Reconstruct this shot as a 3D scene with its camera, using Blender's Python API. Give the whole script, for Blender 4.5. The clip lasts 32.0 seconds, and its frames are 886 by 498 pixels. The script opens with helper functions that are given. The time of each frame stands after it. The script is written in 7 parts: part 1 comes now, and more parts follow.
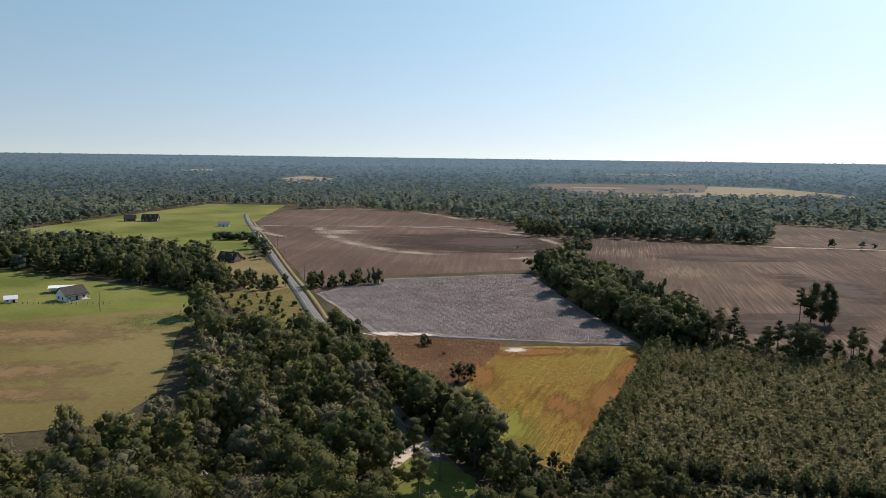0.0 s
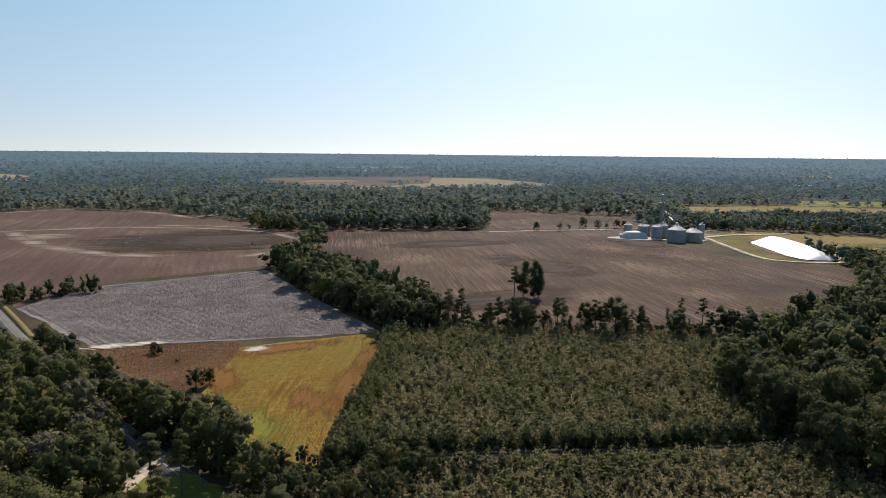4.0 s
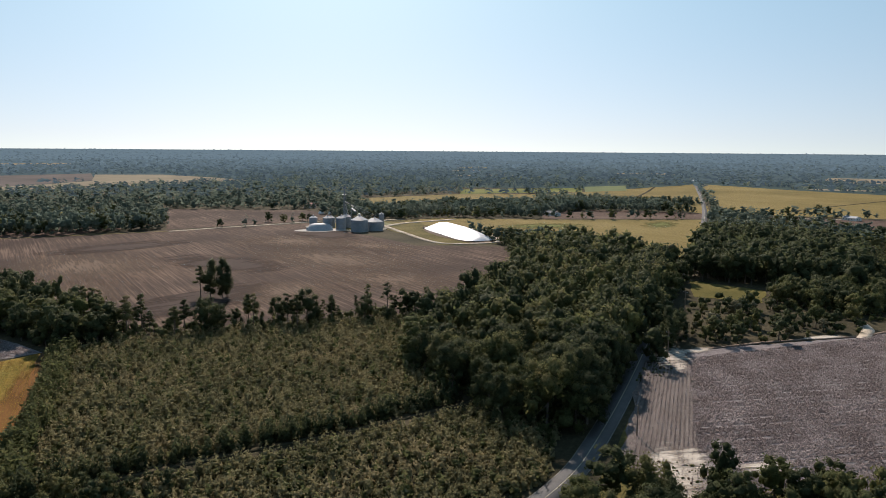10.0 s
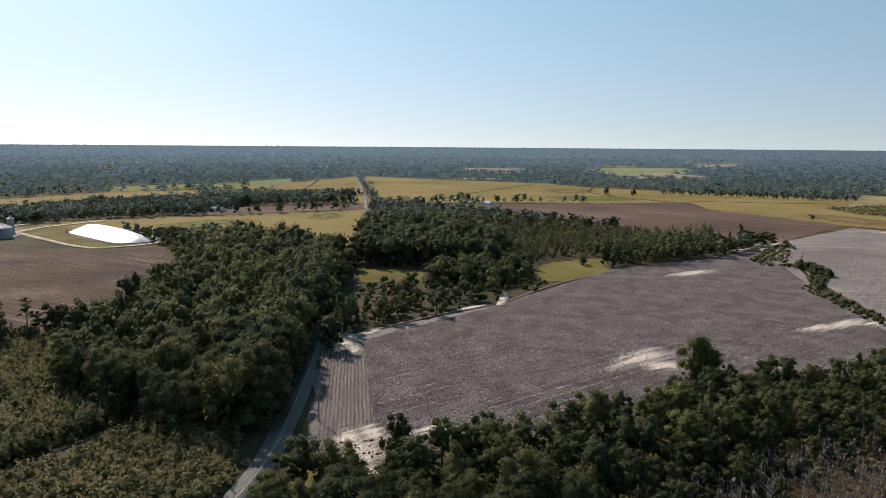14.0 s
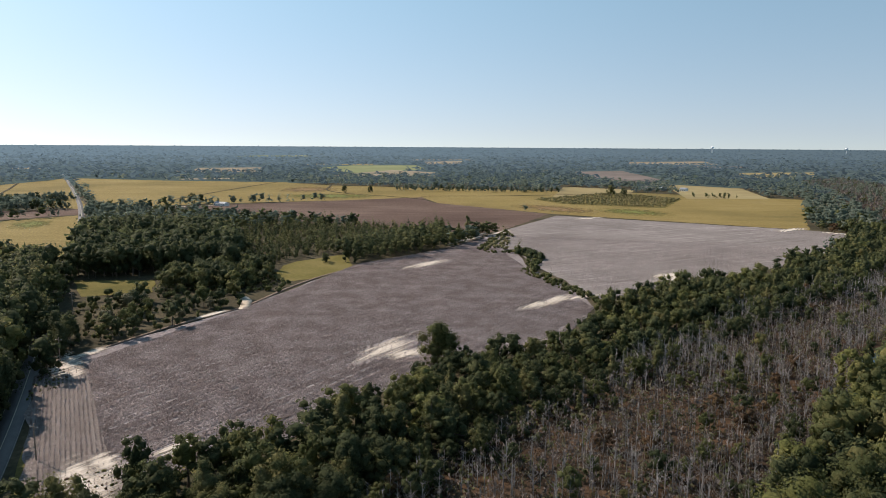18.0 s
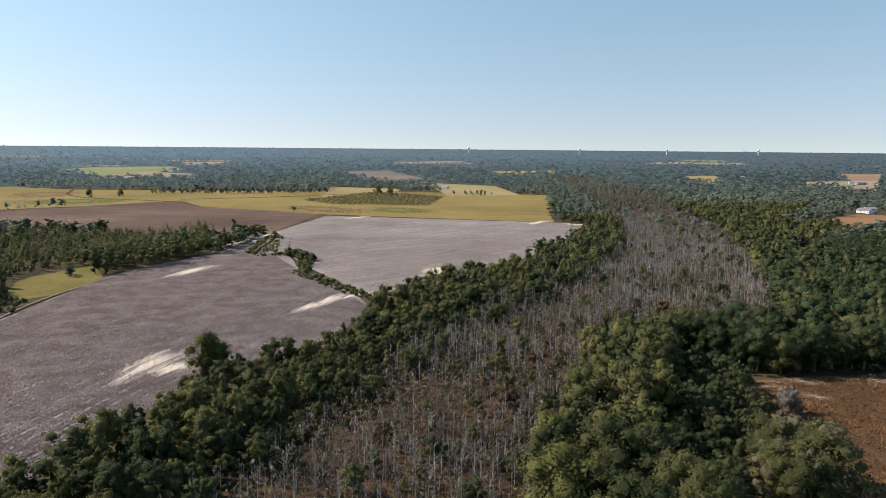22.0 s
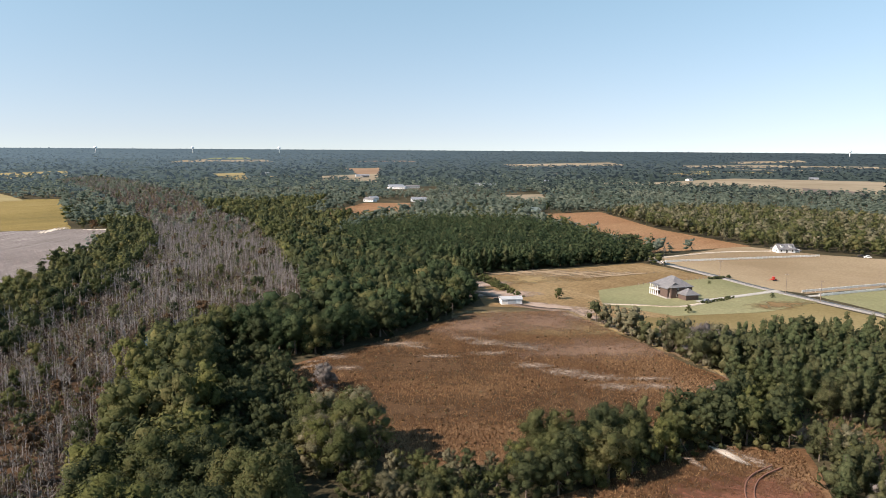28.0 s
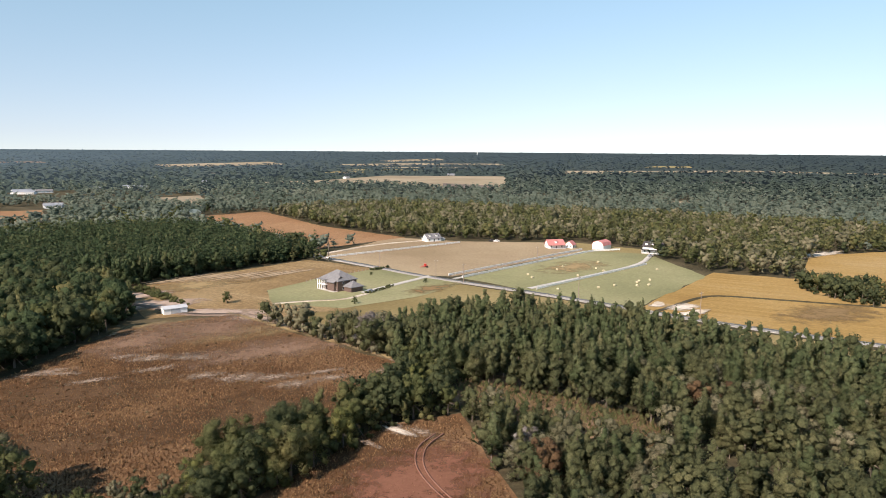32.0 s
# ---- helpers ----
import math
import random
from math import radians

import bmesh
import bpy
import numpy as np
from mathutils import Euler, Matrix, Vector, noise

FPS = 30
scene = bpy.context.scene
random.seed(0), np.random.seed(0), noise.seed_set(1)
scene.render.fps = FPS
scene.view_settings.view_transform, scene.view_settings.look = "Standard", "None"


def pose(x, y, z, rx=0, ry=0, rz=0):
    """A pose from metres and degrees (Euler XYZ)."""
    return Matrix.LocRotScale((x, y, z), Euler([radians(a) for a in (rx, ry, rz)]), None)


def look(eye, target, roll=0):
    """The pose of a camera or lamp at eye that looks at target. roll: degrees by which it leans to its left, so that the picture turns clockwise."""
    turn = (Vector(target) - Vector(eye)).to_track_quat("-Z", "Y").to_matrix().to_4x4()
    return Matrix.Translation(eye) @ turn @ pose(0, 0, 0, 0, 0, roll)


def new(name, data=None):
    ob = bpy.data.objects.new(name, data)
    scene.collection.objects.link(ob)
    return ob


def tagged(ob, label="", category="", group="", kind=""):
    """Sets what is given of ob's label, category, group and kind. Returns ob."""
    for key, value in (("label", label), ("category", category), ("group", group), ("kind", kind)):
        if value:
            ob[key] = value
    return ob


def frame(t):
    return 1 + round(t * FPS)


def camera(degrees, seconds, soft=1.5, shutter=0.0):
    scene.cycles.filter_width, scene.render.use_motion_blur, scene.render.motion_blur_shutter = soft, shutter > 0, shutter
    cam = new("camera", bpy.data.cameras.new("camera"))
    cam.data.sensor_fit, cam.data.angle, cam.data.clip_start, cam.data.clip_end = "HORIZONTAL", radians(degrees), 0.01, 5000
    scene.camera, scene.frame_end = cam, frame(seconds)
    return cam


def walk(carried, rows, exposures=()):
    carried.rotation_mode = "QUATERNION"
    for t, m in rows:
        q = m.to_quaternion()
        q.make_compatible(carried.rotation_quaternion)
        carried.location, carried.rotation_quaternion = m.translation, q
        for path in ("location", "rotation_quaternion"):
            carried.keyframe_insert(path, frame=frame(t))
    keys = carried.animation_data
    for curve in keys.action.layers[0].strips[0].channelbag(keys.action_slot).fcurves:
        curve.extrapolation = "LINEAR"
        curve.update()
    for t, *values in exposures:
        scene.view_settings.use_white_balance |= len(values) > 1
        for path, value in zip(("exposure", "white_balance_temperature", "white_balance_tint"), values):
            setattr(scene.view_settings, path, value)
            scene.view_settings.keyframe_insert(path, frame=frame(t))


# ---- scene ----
# ---- camera ----
cam = camera(65.0, 32.0, 0.8)
PATH = [
    (0, (0.29, 0.03, 72.0), (-3.28, 99.10, 58.86), 0.77),
    (0.5, (0.29, -0.01, 72.0), (1.27, 99.11, 58.79), 0.76),
    (1, (0.28, -0.08, 72.0), (7.36, 98.78, 58.70), 0.73),
    (1.5, (0.24, -0.17, 72.0), (14.43, 97.91, 58.60), 0.68),
    (2, (0.18, -0.27, 72.0), (20.07, 96.80, 58.52), 0.63),
    (2.5, (0.10, -0.37, 72.0), (25.49, 95.40, 58.45), 0.59),
    (3, (0.03, -0.45, 72.0), (28.68, 94.38, 58.42), 0.57),
    (3.5, (-0.03, -0.54, 72.0), (30.97, 93.56, 58.40), 0.57),
    (5.5, (0.00, -1.09, 72.0), (41.91, 88.66, 58.25), 0.51),
    (6, (-0.01, -1.18, 72.0), (45.63, 86.72, 58.22), 0.48),
    (6.5, (-0.05, -1.25, 72.0), (48.97, 84.81, 58.17), 0.45),
    (7, (-0.10, -1.30, 72.0), (52.65, 82.51, 58.13), 0.43),
    (7.5, (-0.17, -1.34, 72.0), (55.83, 80.33, 58.08), 0.43),
    (8, (-0.25, -1.37, 72.0), (59.29, 77.75, 58.04), 0.43),
    (8.5, (-0.32, -1.39, 72.0), (62.17, 75.41, 57.99), 0.42),
    (9, (-0.39, -1.42, 72.0), (64.88, 73.02, 57.95), 0.41),
    (9.5, (-0.45, -1.47, 72.0), (67.02, 70.98, 57.92), 0.42),
    (10, (-0.50, -1.54, 72.0), (69.73, 68.24, 57.89), 0.42),
    (10.5, (-0.56, -1.62, 72.0), (72.11, 65.60, 57.84), 0.42),
    (11, (-0.62, -1.71, 72.0), (75.21, 61.91, 57.76), 0.41),
    (11.5, (-0.71, -1.78, 72.0), (79.22, 56.58, 57.65), 0.41),
    (12, (-0.81, -1.81, 72.0), (83.38, 50.18, 57.55), 0.41),
    (12.5, (-0.92, -1.80, 72.0), (86.61, 44.32, 57.45), 0.42),
    (13, (-1.02, -1.76, 72.0), (89.80, 37.47, 57.38), 0.41),
    (13.5, (-1.10, -1.69, 72.0), (91.74, 32.45, 57.34), 0.42),
    (14, (-1.17, -1.62, 72.0), (93.00, 28.66, 57.33), 0.42),
    (14.5, (-1.22, -1.56, 72.0), (94.17, 24.59, 57.32), 0.43),
    (16.5, (-1.48, -1.52, 72.0), (97.10, 6.49, 57.30), 0.38),
    (17, (-1.51, -1.53, 72.0), (97.35, 1.64, 57.30), 0.38),
    (17.5, (-1.52, -1.53, 72.0), (97.39, -2.57, 57.32), 0.38),
    (18, (-1.52, -1.52, 72.0), (97.22, -7.47, 57.33), 0.36),
    (18.5, (-1.51, -1.51, 72.0), (96.88, -11.77, 57.34), 0.36),
    (19, (-1.50, -1.49, 72.0), (96.25, -16.67, 57.36), 0.40),
    (19.5, (-1.49, -1.47, 72.0), (95.51, -20.88, 57.36), 0.40),
    (20, (-1.49, -1.45, 72.0), (94.48, -25.47, 57.39), 0.39),
    (20.5, (-1.51, -1.42, 72.0), (93.42, -29.28, 57.42), 0.39),
    (21, (-1.54, -1.37, 72.0), (92.25, -32.87, 57.49), 0.46),
    (21.5, (-1.59, -1.32, 72.0), (91.16, -35.81, 57.55), 0.50),
    (22, (-1.63, -1.28, 72.0), (89.89, -38.93, 57.60), 0.51),
    (22.5, (-1.66, -1.25, 72.0), (88.54, -41.95, 57.65), 0.50),
    (23, (-1.70, -1.24, 72.0), (86.71, -45.74, 57.69), 0.49),
    (23.5, (-1.72, -1.23, 72.0), (84.60, -49.65, 57.70), 0.51),
    (24, (-1.74, -1.26, 72.0), (81.79, -54.34, 57.71), 0.52),
    (24.5, (-1.74, -1.35, 72.0), (78.94, -58.68, 57.71), 0.52),
    (26.5, (-1.11, -2.83, 72.0), (63.70, -77.64, 57.74), 0.50),
    (27, (-1.04, -2.99, 72.0), (58.80, -81.83, 57.75), 0.48),
    (27.5, (-0.99, -3.06, 72.0), (54.36, -85.13, 57.77), 0.44),
    (28, (-0.95, -3.09, 72.0), (49.08, -88.50, 57.78), 0.40),
    (28.5, (-0.91, -3.08, 72.0), (44.22, -91.17, 57.79), 0.41),
    (29, (-0.87, -3.03, 72.0), (38.49, -93.85, 57.80), 0.43),
    (29.5, (-0.84, -2.97, 72.0), (33.38, -95.85, 57.83), 0.46),
    (30, (-0.79, -2.92, 72.0), (27.52, -97.78, 57.87), 0.48),
    (30.5, (-0.75, -2.90, 72.0), (22.39, -99.16, 57.91), 0.47),
    (31, (-0.69, -2.91, 72.0), (15.96, -100.51, 57.93), 0.46),
    (31.5, (-0.63, -2.94, 72.0), (9.98, -101.38, 57.96), 0.45),
    (32, (-0.56, -2.97, 72.0), (4.69, -101.85, 58.00), 0.42),
]
EXPO = [(0, 0.14, 7020, 11), (9, 0.0, 7080, 12), (13, 0.06, 7080, 11), (19, 0.35, 7120, 12), (24, 0.56, 7180, 12), (28, 0.70, 7300, 14), (32, 0.73, 7350, 15)]
walk(cam, [(t, look(eye, target, roll)) for t, eye, target, roll in PATH], EXPO)

# ---- light ----
SUN_AZ, SUN_EL = 36.0, 37.0      # clockwise from +y; elevation
world = bpy.data.worlds.new("sky")
scene.world = world
world.use_nodes = True
wn = world.node_tree
wn.nodes.clear()
sky = wn.nodes.new("ShaderNodeTexSky")
sky.sky_type = "NISHITA"
sky.sun_disc = False
sky.sun_elevation = radians(SUN_EL)
sky.sun_rotation = radians(SUN_AZ)
sky.altitude = 60
sky.air_density, sky.dust_density, sky.ozone_density = 1.0, 0.35, 0.3
tc = wn.nodes.new("ShaderNodeTexCoord")
up = wn.nodes.new("ShaderNodeVectorMath")
up.operation = "ADD"
up.inputs[1].default_value = (0.0, 0.0, 0.095)      # the milky band at the skyline is thin
wn.links.new(tc.outputs["Generated"], up.inputs[0])
wn.links.new(up.outputs[0], sky.inputs["Vector"])
bg = wn.nodes.new("ShaderNodeBackground")
bg.inputs[1].default_value = 0.125
wo = wn.nodes.new("ShaderNodeOutputWorld")
sep = wn.nodes.new("ShaderNodeSeparateXYZ")
wn.links.new(tc.outputs["Generated"], sep.inputs[0])
tone = wn.nodes.new("ShaderNodeValToRGB")      # clear autumn air: cyan-blue overhead, milky white low down
tone.color_ramp.elements[0].position, tone.color_ramp.elements[0].color = 0.02, (0.83, 0.79, 0.835, 1)
tone.color_ramp.elements[1].position, tone.color_ramp.elements[1].color = 0.30, (0.93, 1.14, 1.06, 1)
wn.links.new(sep.outputs[2], tone.inputs[0])
tint = wn.nodes.new("ShaderNodeMix")
tint.data_type, tint.blend_type = "RGBA", "MULTIPLY"
tint.inputs[0].default_value = 1.0
wn.links.new(sky.outputs[0], tint.inputs[6])
wn.links.new(tone.outputs[0], tint.inputs[7])
wn.links.new(tint.outputs[2], bg.inputs[0])
wn.links.new(bg.outputs[0], wo.inputs[0])
sun = new("sun", bpy.data.lights.new("sun", "SUN"))
sun.data.energy, sun.data.angle, sun.data.color = 5.0, radians(0.6), (1.0, 0.90, 0.85)
a, e = radians(SUN_AZ), radians(SUN_EL)
sun_dir = Vector((math.sin(a) * math.cos(e), math.cos(a) * math.cos(e), math.sin(e)))
sun.matrix_world = look(sun_dir * 100, (0, 0, 0))

# ---- materials ----
def nodes(name):
    m = bpy.data.materials.new(name)
    m.use_nodes = True
    nt = m.node_tree
    nt.nodes.clear()
    out = nt.nodes.new("ShaderNodeOutputMaterial")
    return m, nt, out


def add(nt, kind, **values):
    n = nt.nodes.new(kind)
    for k, v in values.items():
        n.inputs[k.replace("_", " ")].default_value = v
    return n


def noise_tex(nt, vec, scale, detail=4.0, rough=0.55):
    n = add(nt, "ShaderNodeTexNoise", Scale=scale, Detail=detail, Roughness=rough)
    nt.links.new(vec, n.inputs["Vector"])
    return n.outputs["Fac"]


def ramp(nt, fac, stops):
    n = nt.nodes.new("ShaderNodeValToRGB")
    els = n.color_ramp.elements
    while len(els) < len(stops):
        els.new(0.5)
    for el, (p, c) in zip(els, stops):
        el.position = p
        el.color = (*c, 1) if len(c) == 3 else (c[0], c[0], c[0], 1)
    nt.links.new(fac, n.inputs[0])
    return n.outputs[0]


def mix(nt, fac, a, b, kind="MIX"):
    n = nt.nodes.new("ShaderNodeMix")
    n.data_type, n.blend_type = "RGBA", kind
    for sock, v in ((n.inputs[0], fac), (n.inputs[6], a), (n.inputs[7], b)):
        if isinstance(v, (int, float)):
            sock.default_value = v
        elif isinstance(v, tuple):
            sock.default_value = (*v, 1)
        else:
            nt.links.new(v, sock)
    return n.outputs[2]


def math_node(nt, op, a, b=0.0):
    n = nt.nodes.new("ShaderNodeMath")
    n.operation = op
    for sock, v in ((n.inputs[0], a), (n.inputs[1], b)):
        if isinstance(v, (int, float)):
            sock.default_value = v
        else:
            nt.links.new(v, sock)
    return n.outputs[0]


def world_pos(nt):
    return nt.nodes.new("ShaderNodeNewGeometry").outputs["Position"]


def finish(nt, out, color, rough=0.85, bump=None, strength=0.4, dist=0.1, spec=0.3, metal=0.0):
    p = add(nt, "ShaderNodeBsdfPrincipled", Roughness=rough, Metallic=metal)
    p.inputs["Specular IOR Level"].default_value = spec
    if isinstance(color, tuple):
        p.inputs["Base Color"].default_value = (*color, 1)
    else:
        nt.links.new(color, p.inputs["Base Color"])
    if bump is not None:
        b = add(nt, "ShaderNodeBump", Strength=strength, Distance=dist)
        nt.links.new(bump, b.inputs["Height"])
        nt.links.new(b.outputs[0], p.inputs["Normal"])
    nt.links.new(p.outputs[0], out.inputs[0])


def plain_mat(name, c1, c2, scale=0.6, rough=0.8, spec=0.3, metal=0.0, bump=0.15, fine=8.0):
    """A painted, metal or stone surface with mottling at two scales."""
    m, nt, out = nodes(name)
    pos = world_pos(nt)
    n1, n2 = noise_tex(nt, pos, scale), noise_tex(nt, pos, fine)
    f = math_node(nt, "ADD", math_node(nt, "MULTIPLY", n1, 0.6), math_node(nt, "MULTIPLY", n2, 0.4))
    col = ramp(nt, f, [(0.35, c1), (0.65, c2)])
    finish(nt, out, col, rough, n2, bump, 0.05, spec, metal)
    return m


def leaf_mat(name, c1, c2, c3, translucent=0.22, hue_scale=0.09, spec=0.04, rough_up=0.85, single=0.14, coarse=1.0):
    """Foliage: tone drifts from tree to tree and from clump to clump."""
    m, nt, out = nodes(name)
    geo = nt.nodes.new("ShaderNodeNewGeometry")
    big = noise_tex(nt, geo.outputs["Position"], hue_scale, 2.0)
    f = math_node(nt, "ADD", math_node(nt, "MULTIPLY", big, 1.0 - single), math_node(nt, "MULTIPLY", geo.outputs["Random Per Island"], single))
    col = ramp(nt, f, [(0.38, c1), (0.52, c2), (0.66, c3)])
    grain = noise_tex(nt, geo.outputs["Position"], 1.5, 4.0, 0.75)
    col = mix(nt, 1.0, col, ramp(nt, grain, [(0.30, (1 - 0.45 * coarse,)), (0.50, (1.0,)), (0.72, (1 + 0.42 * coarse,))]), "MULTIPLY")
    p = add(nt, "ShaderNodeBsdfPrincipled", Roughness=0.6)
    p.inputs["Specular IOR Level"].default_value = spec
    t = nt.nodes.new("ShaderNodeBsdfTranslucent")
    b = add(nt, "ShaderNodeBump", Strength=rough_up, Distance=0.6)      # sprays of leaves
    nt.links.new(noise_tex(nt, geo.outputs["Position"], 1.9, 5.0, 0.75), b.inputs["Height"])
    nt.links.new(b.outputs[0], p.inputs["Normal"])
    mx = nt.nodes.new("ShaderNodeMixShader")
    mx.inputs[0].default_value = translucent
    nt.links.new(col, p.inputs["Base Color"])
    nt.links.new(col, t.inputs["Color"])
    nt.links.new(p.outputs[0], mx.inputs[1])
    nt.links.new(t.outputs[0], mx.inputs[2])
    nt.links.new(mx.outputs[0], out.inputs[0])
    return m


def along(nt, vec, heading, squeeze):
    """Coordinates drawn out along a heading (degrees from +x), for rows and streaks."""
    r = nt.nodes.new("ShaderNodeVectorRotate")
    r.rotation_type = "Z_AXIS"
    r.inputs["Angle"].default_value = radians(-heading)
    nt.links.new(vec, r.inputs["Vector"])
    q = nt.nodes.new("ShaderNodeVectorMath")
    q.operation = "MULTIPLY"
    q.inputs[1].default_value = (squeeze, 1.0, 1.0)
    nt.links.new(r.outputs[0], q.inputs[0])
    return q.outputs[0]


def field_mat(name, c1, c2, c3, big=0.012, speck=None, speck_amount=0.0, lines=None, fine=0.9, streak=None, streak_scale=0.22, mottle=1.0, patch=None, patch_at=0.62, patch_scale=0.03, rough=0.9):
    """Farm ground: broad soil drift, streaks along a heading, speckle of bolls, lines of stubble, bare patches."""
    m, nt, out = nodes(name)
    pos = world_pos(nt)
    n_big = noise_tex(nt, pos, big, 5.0)
    n_fine = noise_tex(nt, pos, fine, 6.0, 0.7)
    vec = pos
    if streak is not None:
        n_str = noise_tex(nt, along(nt, pos, streak, 0.05), streak_scale, 5.0, 0.7)
        f = math_node(nt, "ADD", math_node(nt, "MULTIPLY", n_big, 0.5), math_node(nt, "MULTIPLY", n_str, 0.38))
    else:
        f = math_node(nt, "MULTIPLY", n_big, 0.88)
    f = math_node(nt, "ADD", f, math_node(nt, "MULTIPLY", n_fine, 0.12))
    col = ramp(nt, f, [(0.38, c1), (0.5, c2), (0.63, c3)])
    n_mid = noise_tex(nt, pos, 0.55, 5.0, 0.75)
    col = mix(nt, 1.0, col, ramp(nt, n_mid, [(0.30, (1 - 0.45 * mottle,)), (0.52, (0.98,)), (0.72, (1 + 0.5 * mottle,))]), "MULTIPLY")
    height = n_fine
    if lines is not None:      # rows of broken stalks, thicker in some stretches
        n_l = ramp(nt, noise_tex(nt, along(nt, pos, streak, 0.018), 0.85, 3.0, 0.6), [(0.50, (0.0,)), (0.62, (1.0,))])
        n_w = ramp(nt, noise_tex(nt, pos, 0.016, 3.0, 0.5), [(0.40, (0.12,)), (0.58, (0.8,))])
        col = mix(nt, math_node(nt, "MULTIPLY", n_l, n_w), col, lines)
    if speck is not None:
        n_s = noise_tex(nt, pos, 2.6, 2.0, 0.5)
        n_m = noise_tex(nt, pos, 0.05, 4.0)
        s = ramp(nt, n_s, [(0.52, (0.0,)), (0.68, (1.0,))])
        s2 = math_node(nt, "MULTIPLY", s, math_node(nt, "MULTIPLY", ramp(nt, n_m, [(0.3, (0.45,)), (0.7, (1.0,))]), speck_amount))
        col = mix(nt, s2, col, speck)
    if patch is not None:
        n_p = noise_tex(nt, pos, patch_scale, 6.0, 0.62)
        col = mix(nt, ramp(nt, n_p, [(patch_at, (0.0,)), (patch_at + 0.08, (1.0,))]), col, patch)
    finish(nt, out, col, rough, height, 0.6, 0.25, 0.05)
    return m


M = {}
M["leaf_oak"] = leaf_mat("oak leaves", (0.109, 0.126, 0.054), (0.148, 0.160, 0.070), (0.204, 0.192, 0.087), 0.56)
M["leaf_dark"] = leaf_mat("dark evergreen leaves", (0.057, 0.073, 0.037), (0.086, 0.102, 0.051), (0.127, 0.138, 0.064), 0.46)
M["leaf_pine"] = leaf_mat("pine needles", (0.105, 0.117, 0.053), (0.144, 0.152, 0.069), (0.200, 0.187, 0.088), 0.44)
M["leaf_deep"] = leaf_mat("deep green needles and shade-dark leaves", (0.047, 0.072, 0.036), (0.069, 0.098, 0.048), (0.100, 0.125, 0.059), 0.44)
M["leaf_olive"] = leaf_mat("olive pine canopy", (0.078, 0.089, 0.045), (0.110, 0.119, 0.059), (0.153, 0.153, 0.076), 0.42)
M["leaf_green"] = leaf_mat("grass-green pine canopy", (0.068, 0.089, 0.042), (0.095, 0.119, 0.057), (0.134, 0.151, 0.074), 0.42)
M["leaf_young"] = leaf_mat("young pine needles", (0.200, 0.188, 0.097), (0.270, 0.245, 0.127), (0.345, 0.287, 0.159), 0.36, 0.05)
M["leaf_yellow"] = leaf_mat("turning leaves", (0.115, 0.125, 0.045), (0.158, 0.164, 0.059), (0.200, 0.188, 0.075), 0.35)
M["leaf_rust"] = leaf_mat("dry rust brush", (0.075, 0.050, 0.030), (0.110, 0.068, 0.038), (0.145, 0.096, 0.052), 0.15)
# aerial haze painted into the leaf colour: bluer and flatter than near leaves
M["leaf_far_haze"] = leaf_mat("far woods", (0.129, 0.166, 0.132), (0.168, 0.207, 0.164), (0.215, 0.246, 0.190), 0.5, 0.010, 0.0, 0.25, 0.06, 0.25)
M["bark"] = plain_mat("bark", (0.09, 0.07, 0.055), (0.19, 0.155, 0.125), 1.2, 0.9)
M["snag"] = plain_mat("bleached dead wood", (0.158, 0.145, 0.137), (0.370, 0.348, 0.334), 0.35, 0.9)
M["asphalt"] = plain_mat("asphalt", (0.055, 0.055, 0.057), (0.090, 0.089, 0.088), 0.12, 0.85, 0.3, fine=3.0)
M["asphalt_pale"] = plain_mat("sun-bleached asphalt", (0.165, 0.160, 0.154), (0.245, 0.238, 0.228), 0.12, 0.9, 0.3, fine=3.0)
M["asphalt_mid"] = plain_mat("worn grey asphalt", (0.085, 0.084, 0.084), (0.135, 0.133, 0.130), 0.12, 0.9, 0.3, fine=3.0)
M["line"] = plain_mat("road paint", (0.34, 0.31, 0.22), (0.50, 0.46, 0.35), 0.5, 0.7)
M["sand"] = field_mat("pale sand", (0.357, 0.297, 0.221), (0.468, 0.399, 0.315), (0.561, 0.501, 0.416), 0.06)
M["floor"] = field_mat("woodland floor", (0.046, 0.041, 0.025), (0.066, 0.057, 0.034), (0.092, 0.076, 0.046), 0.03)
M["cotton"] = field_mat("cotton crop", (0.136, 0.114, 0.113), (0.201, 0.174, 0.172), (0.281, 0.246, 0.245), 0.012, (0.46, 0.435, 0.42), 0.35, (0.37, 0.34, 0.33), streak=-35, streak_scale=0.5)
M["headland"] = field_mat("sandy cotton headland", (0.103, 0.086, 0.077), (0.159, 0.134, 0.122), (0.237, 0.203, 0.184), 0.02, (0.46, 0.43, 0.40), 0.3, streak=25, streak_scale=0.5)
M["cotton_back"] = field_mat("cotton crop past the ditch", (0.127, 0.109, 0.101), (0.180, 0.158, 0.147), (0.238, 0.212, 0.198), 0.014, (0.46, 0.435, 0.42), 0.35, (0.36, 0.325, 0.31), streak=-66, streak_scale=0.35)
M["soy"] = field_mat("ripening soybeans", (0.215, 0.116, 0.030), (0.255, 0.172, 0.038), (0.240, 0.190, 0.046), 0.022, fine=0.6, streak=70, streak_scale=0.3)
M["soy_gold"] = field_mat("bright golden soybeans", (0.234, 0.147, 0.051), (0.295, 0.196, 0.075), (0.328, 0.235, 0.115), 0.012, streak=-25, streak_scale=0.2, mottle=0.5)
M["soy_far"] = field_mat("golden soybeans", (0.150, 0.122, 0.046), (0.222, 0.168, 0.062), (0.262, 0.208, 0.086), 0.006, streak=82, streak_scale=0.12)
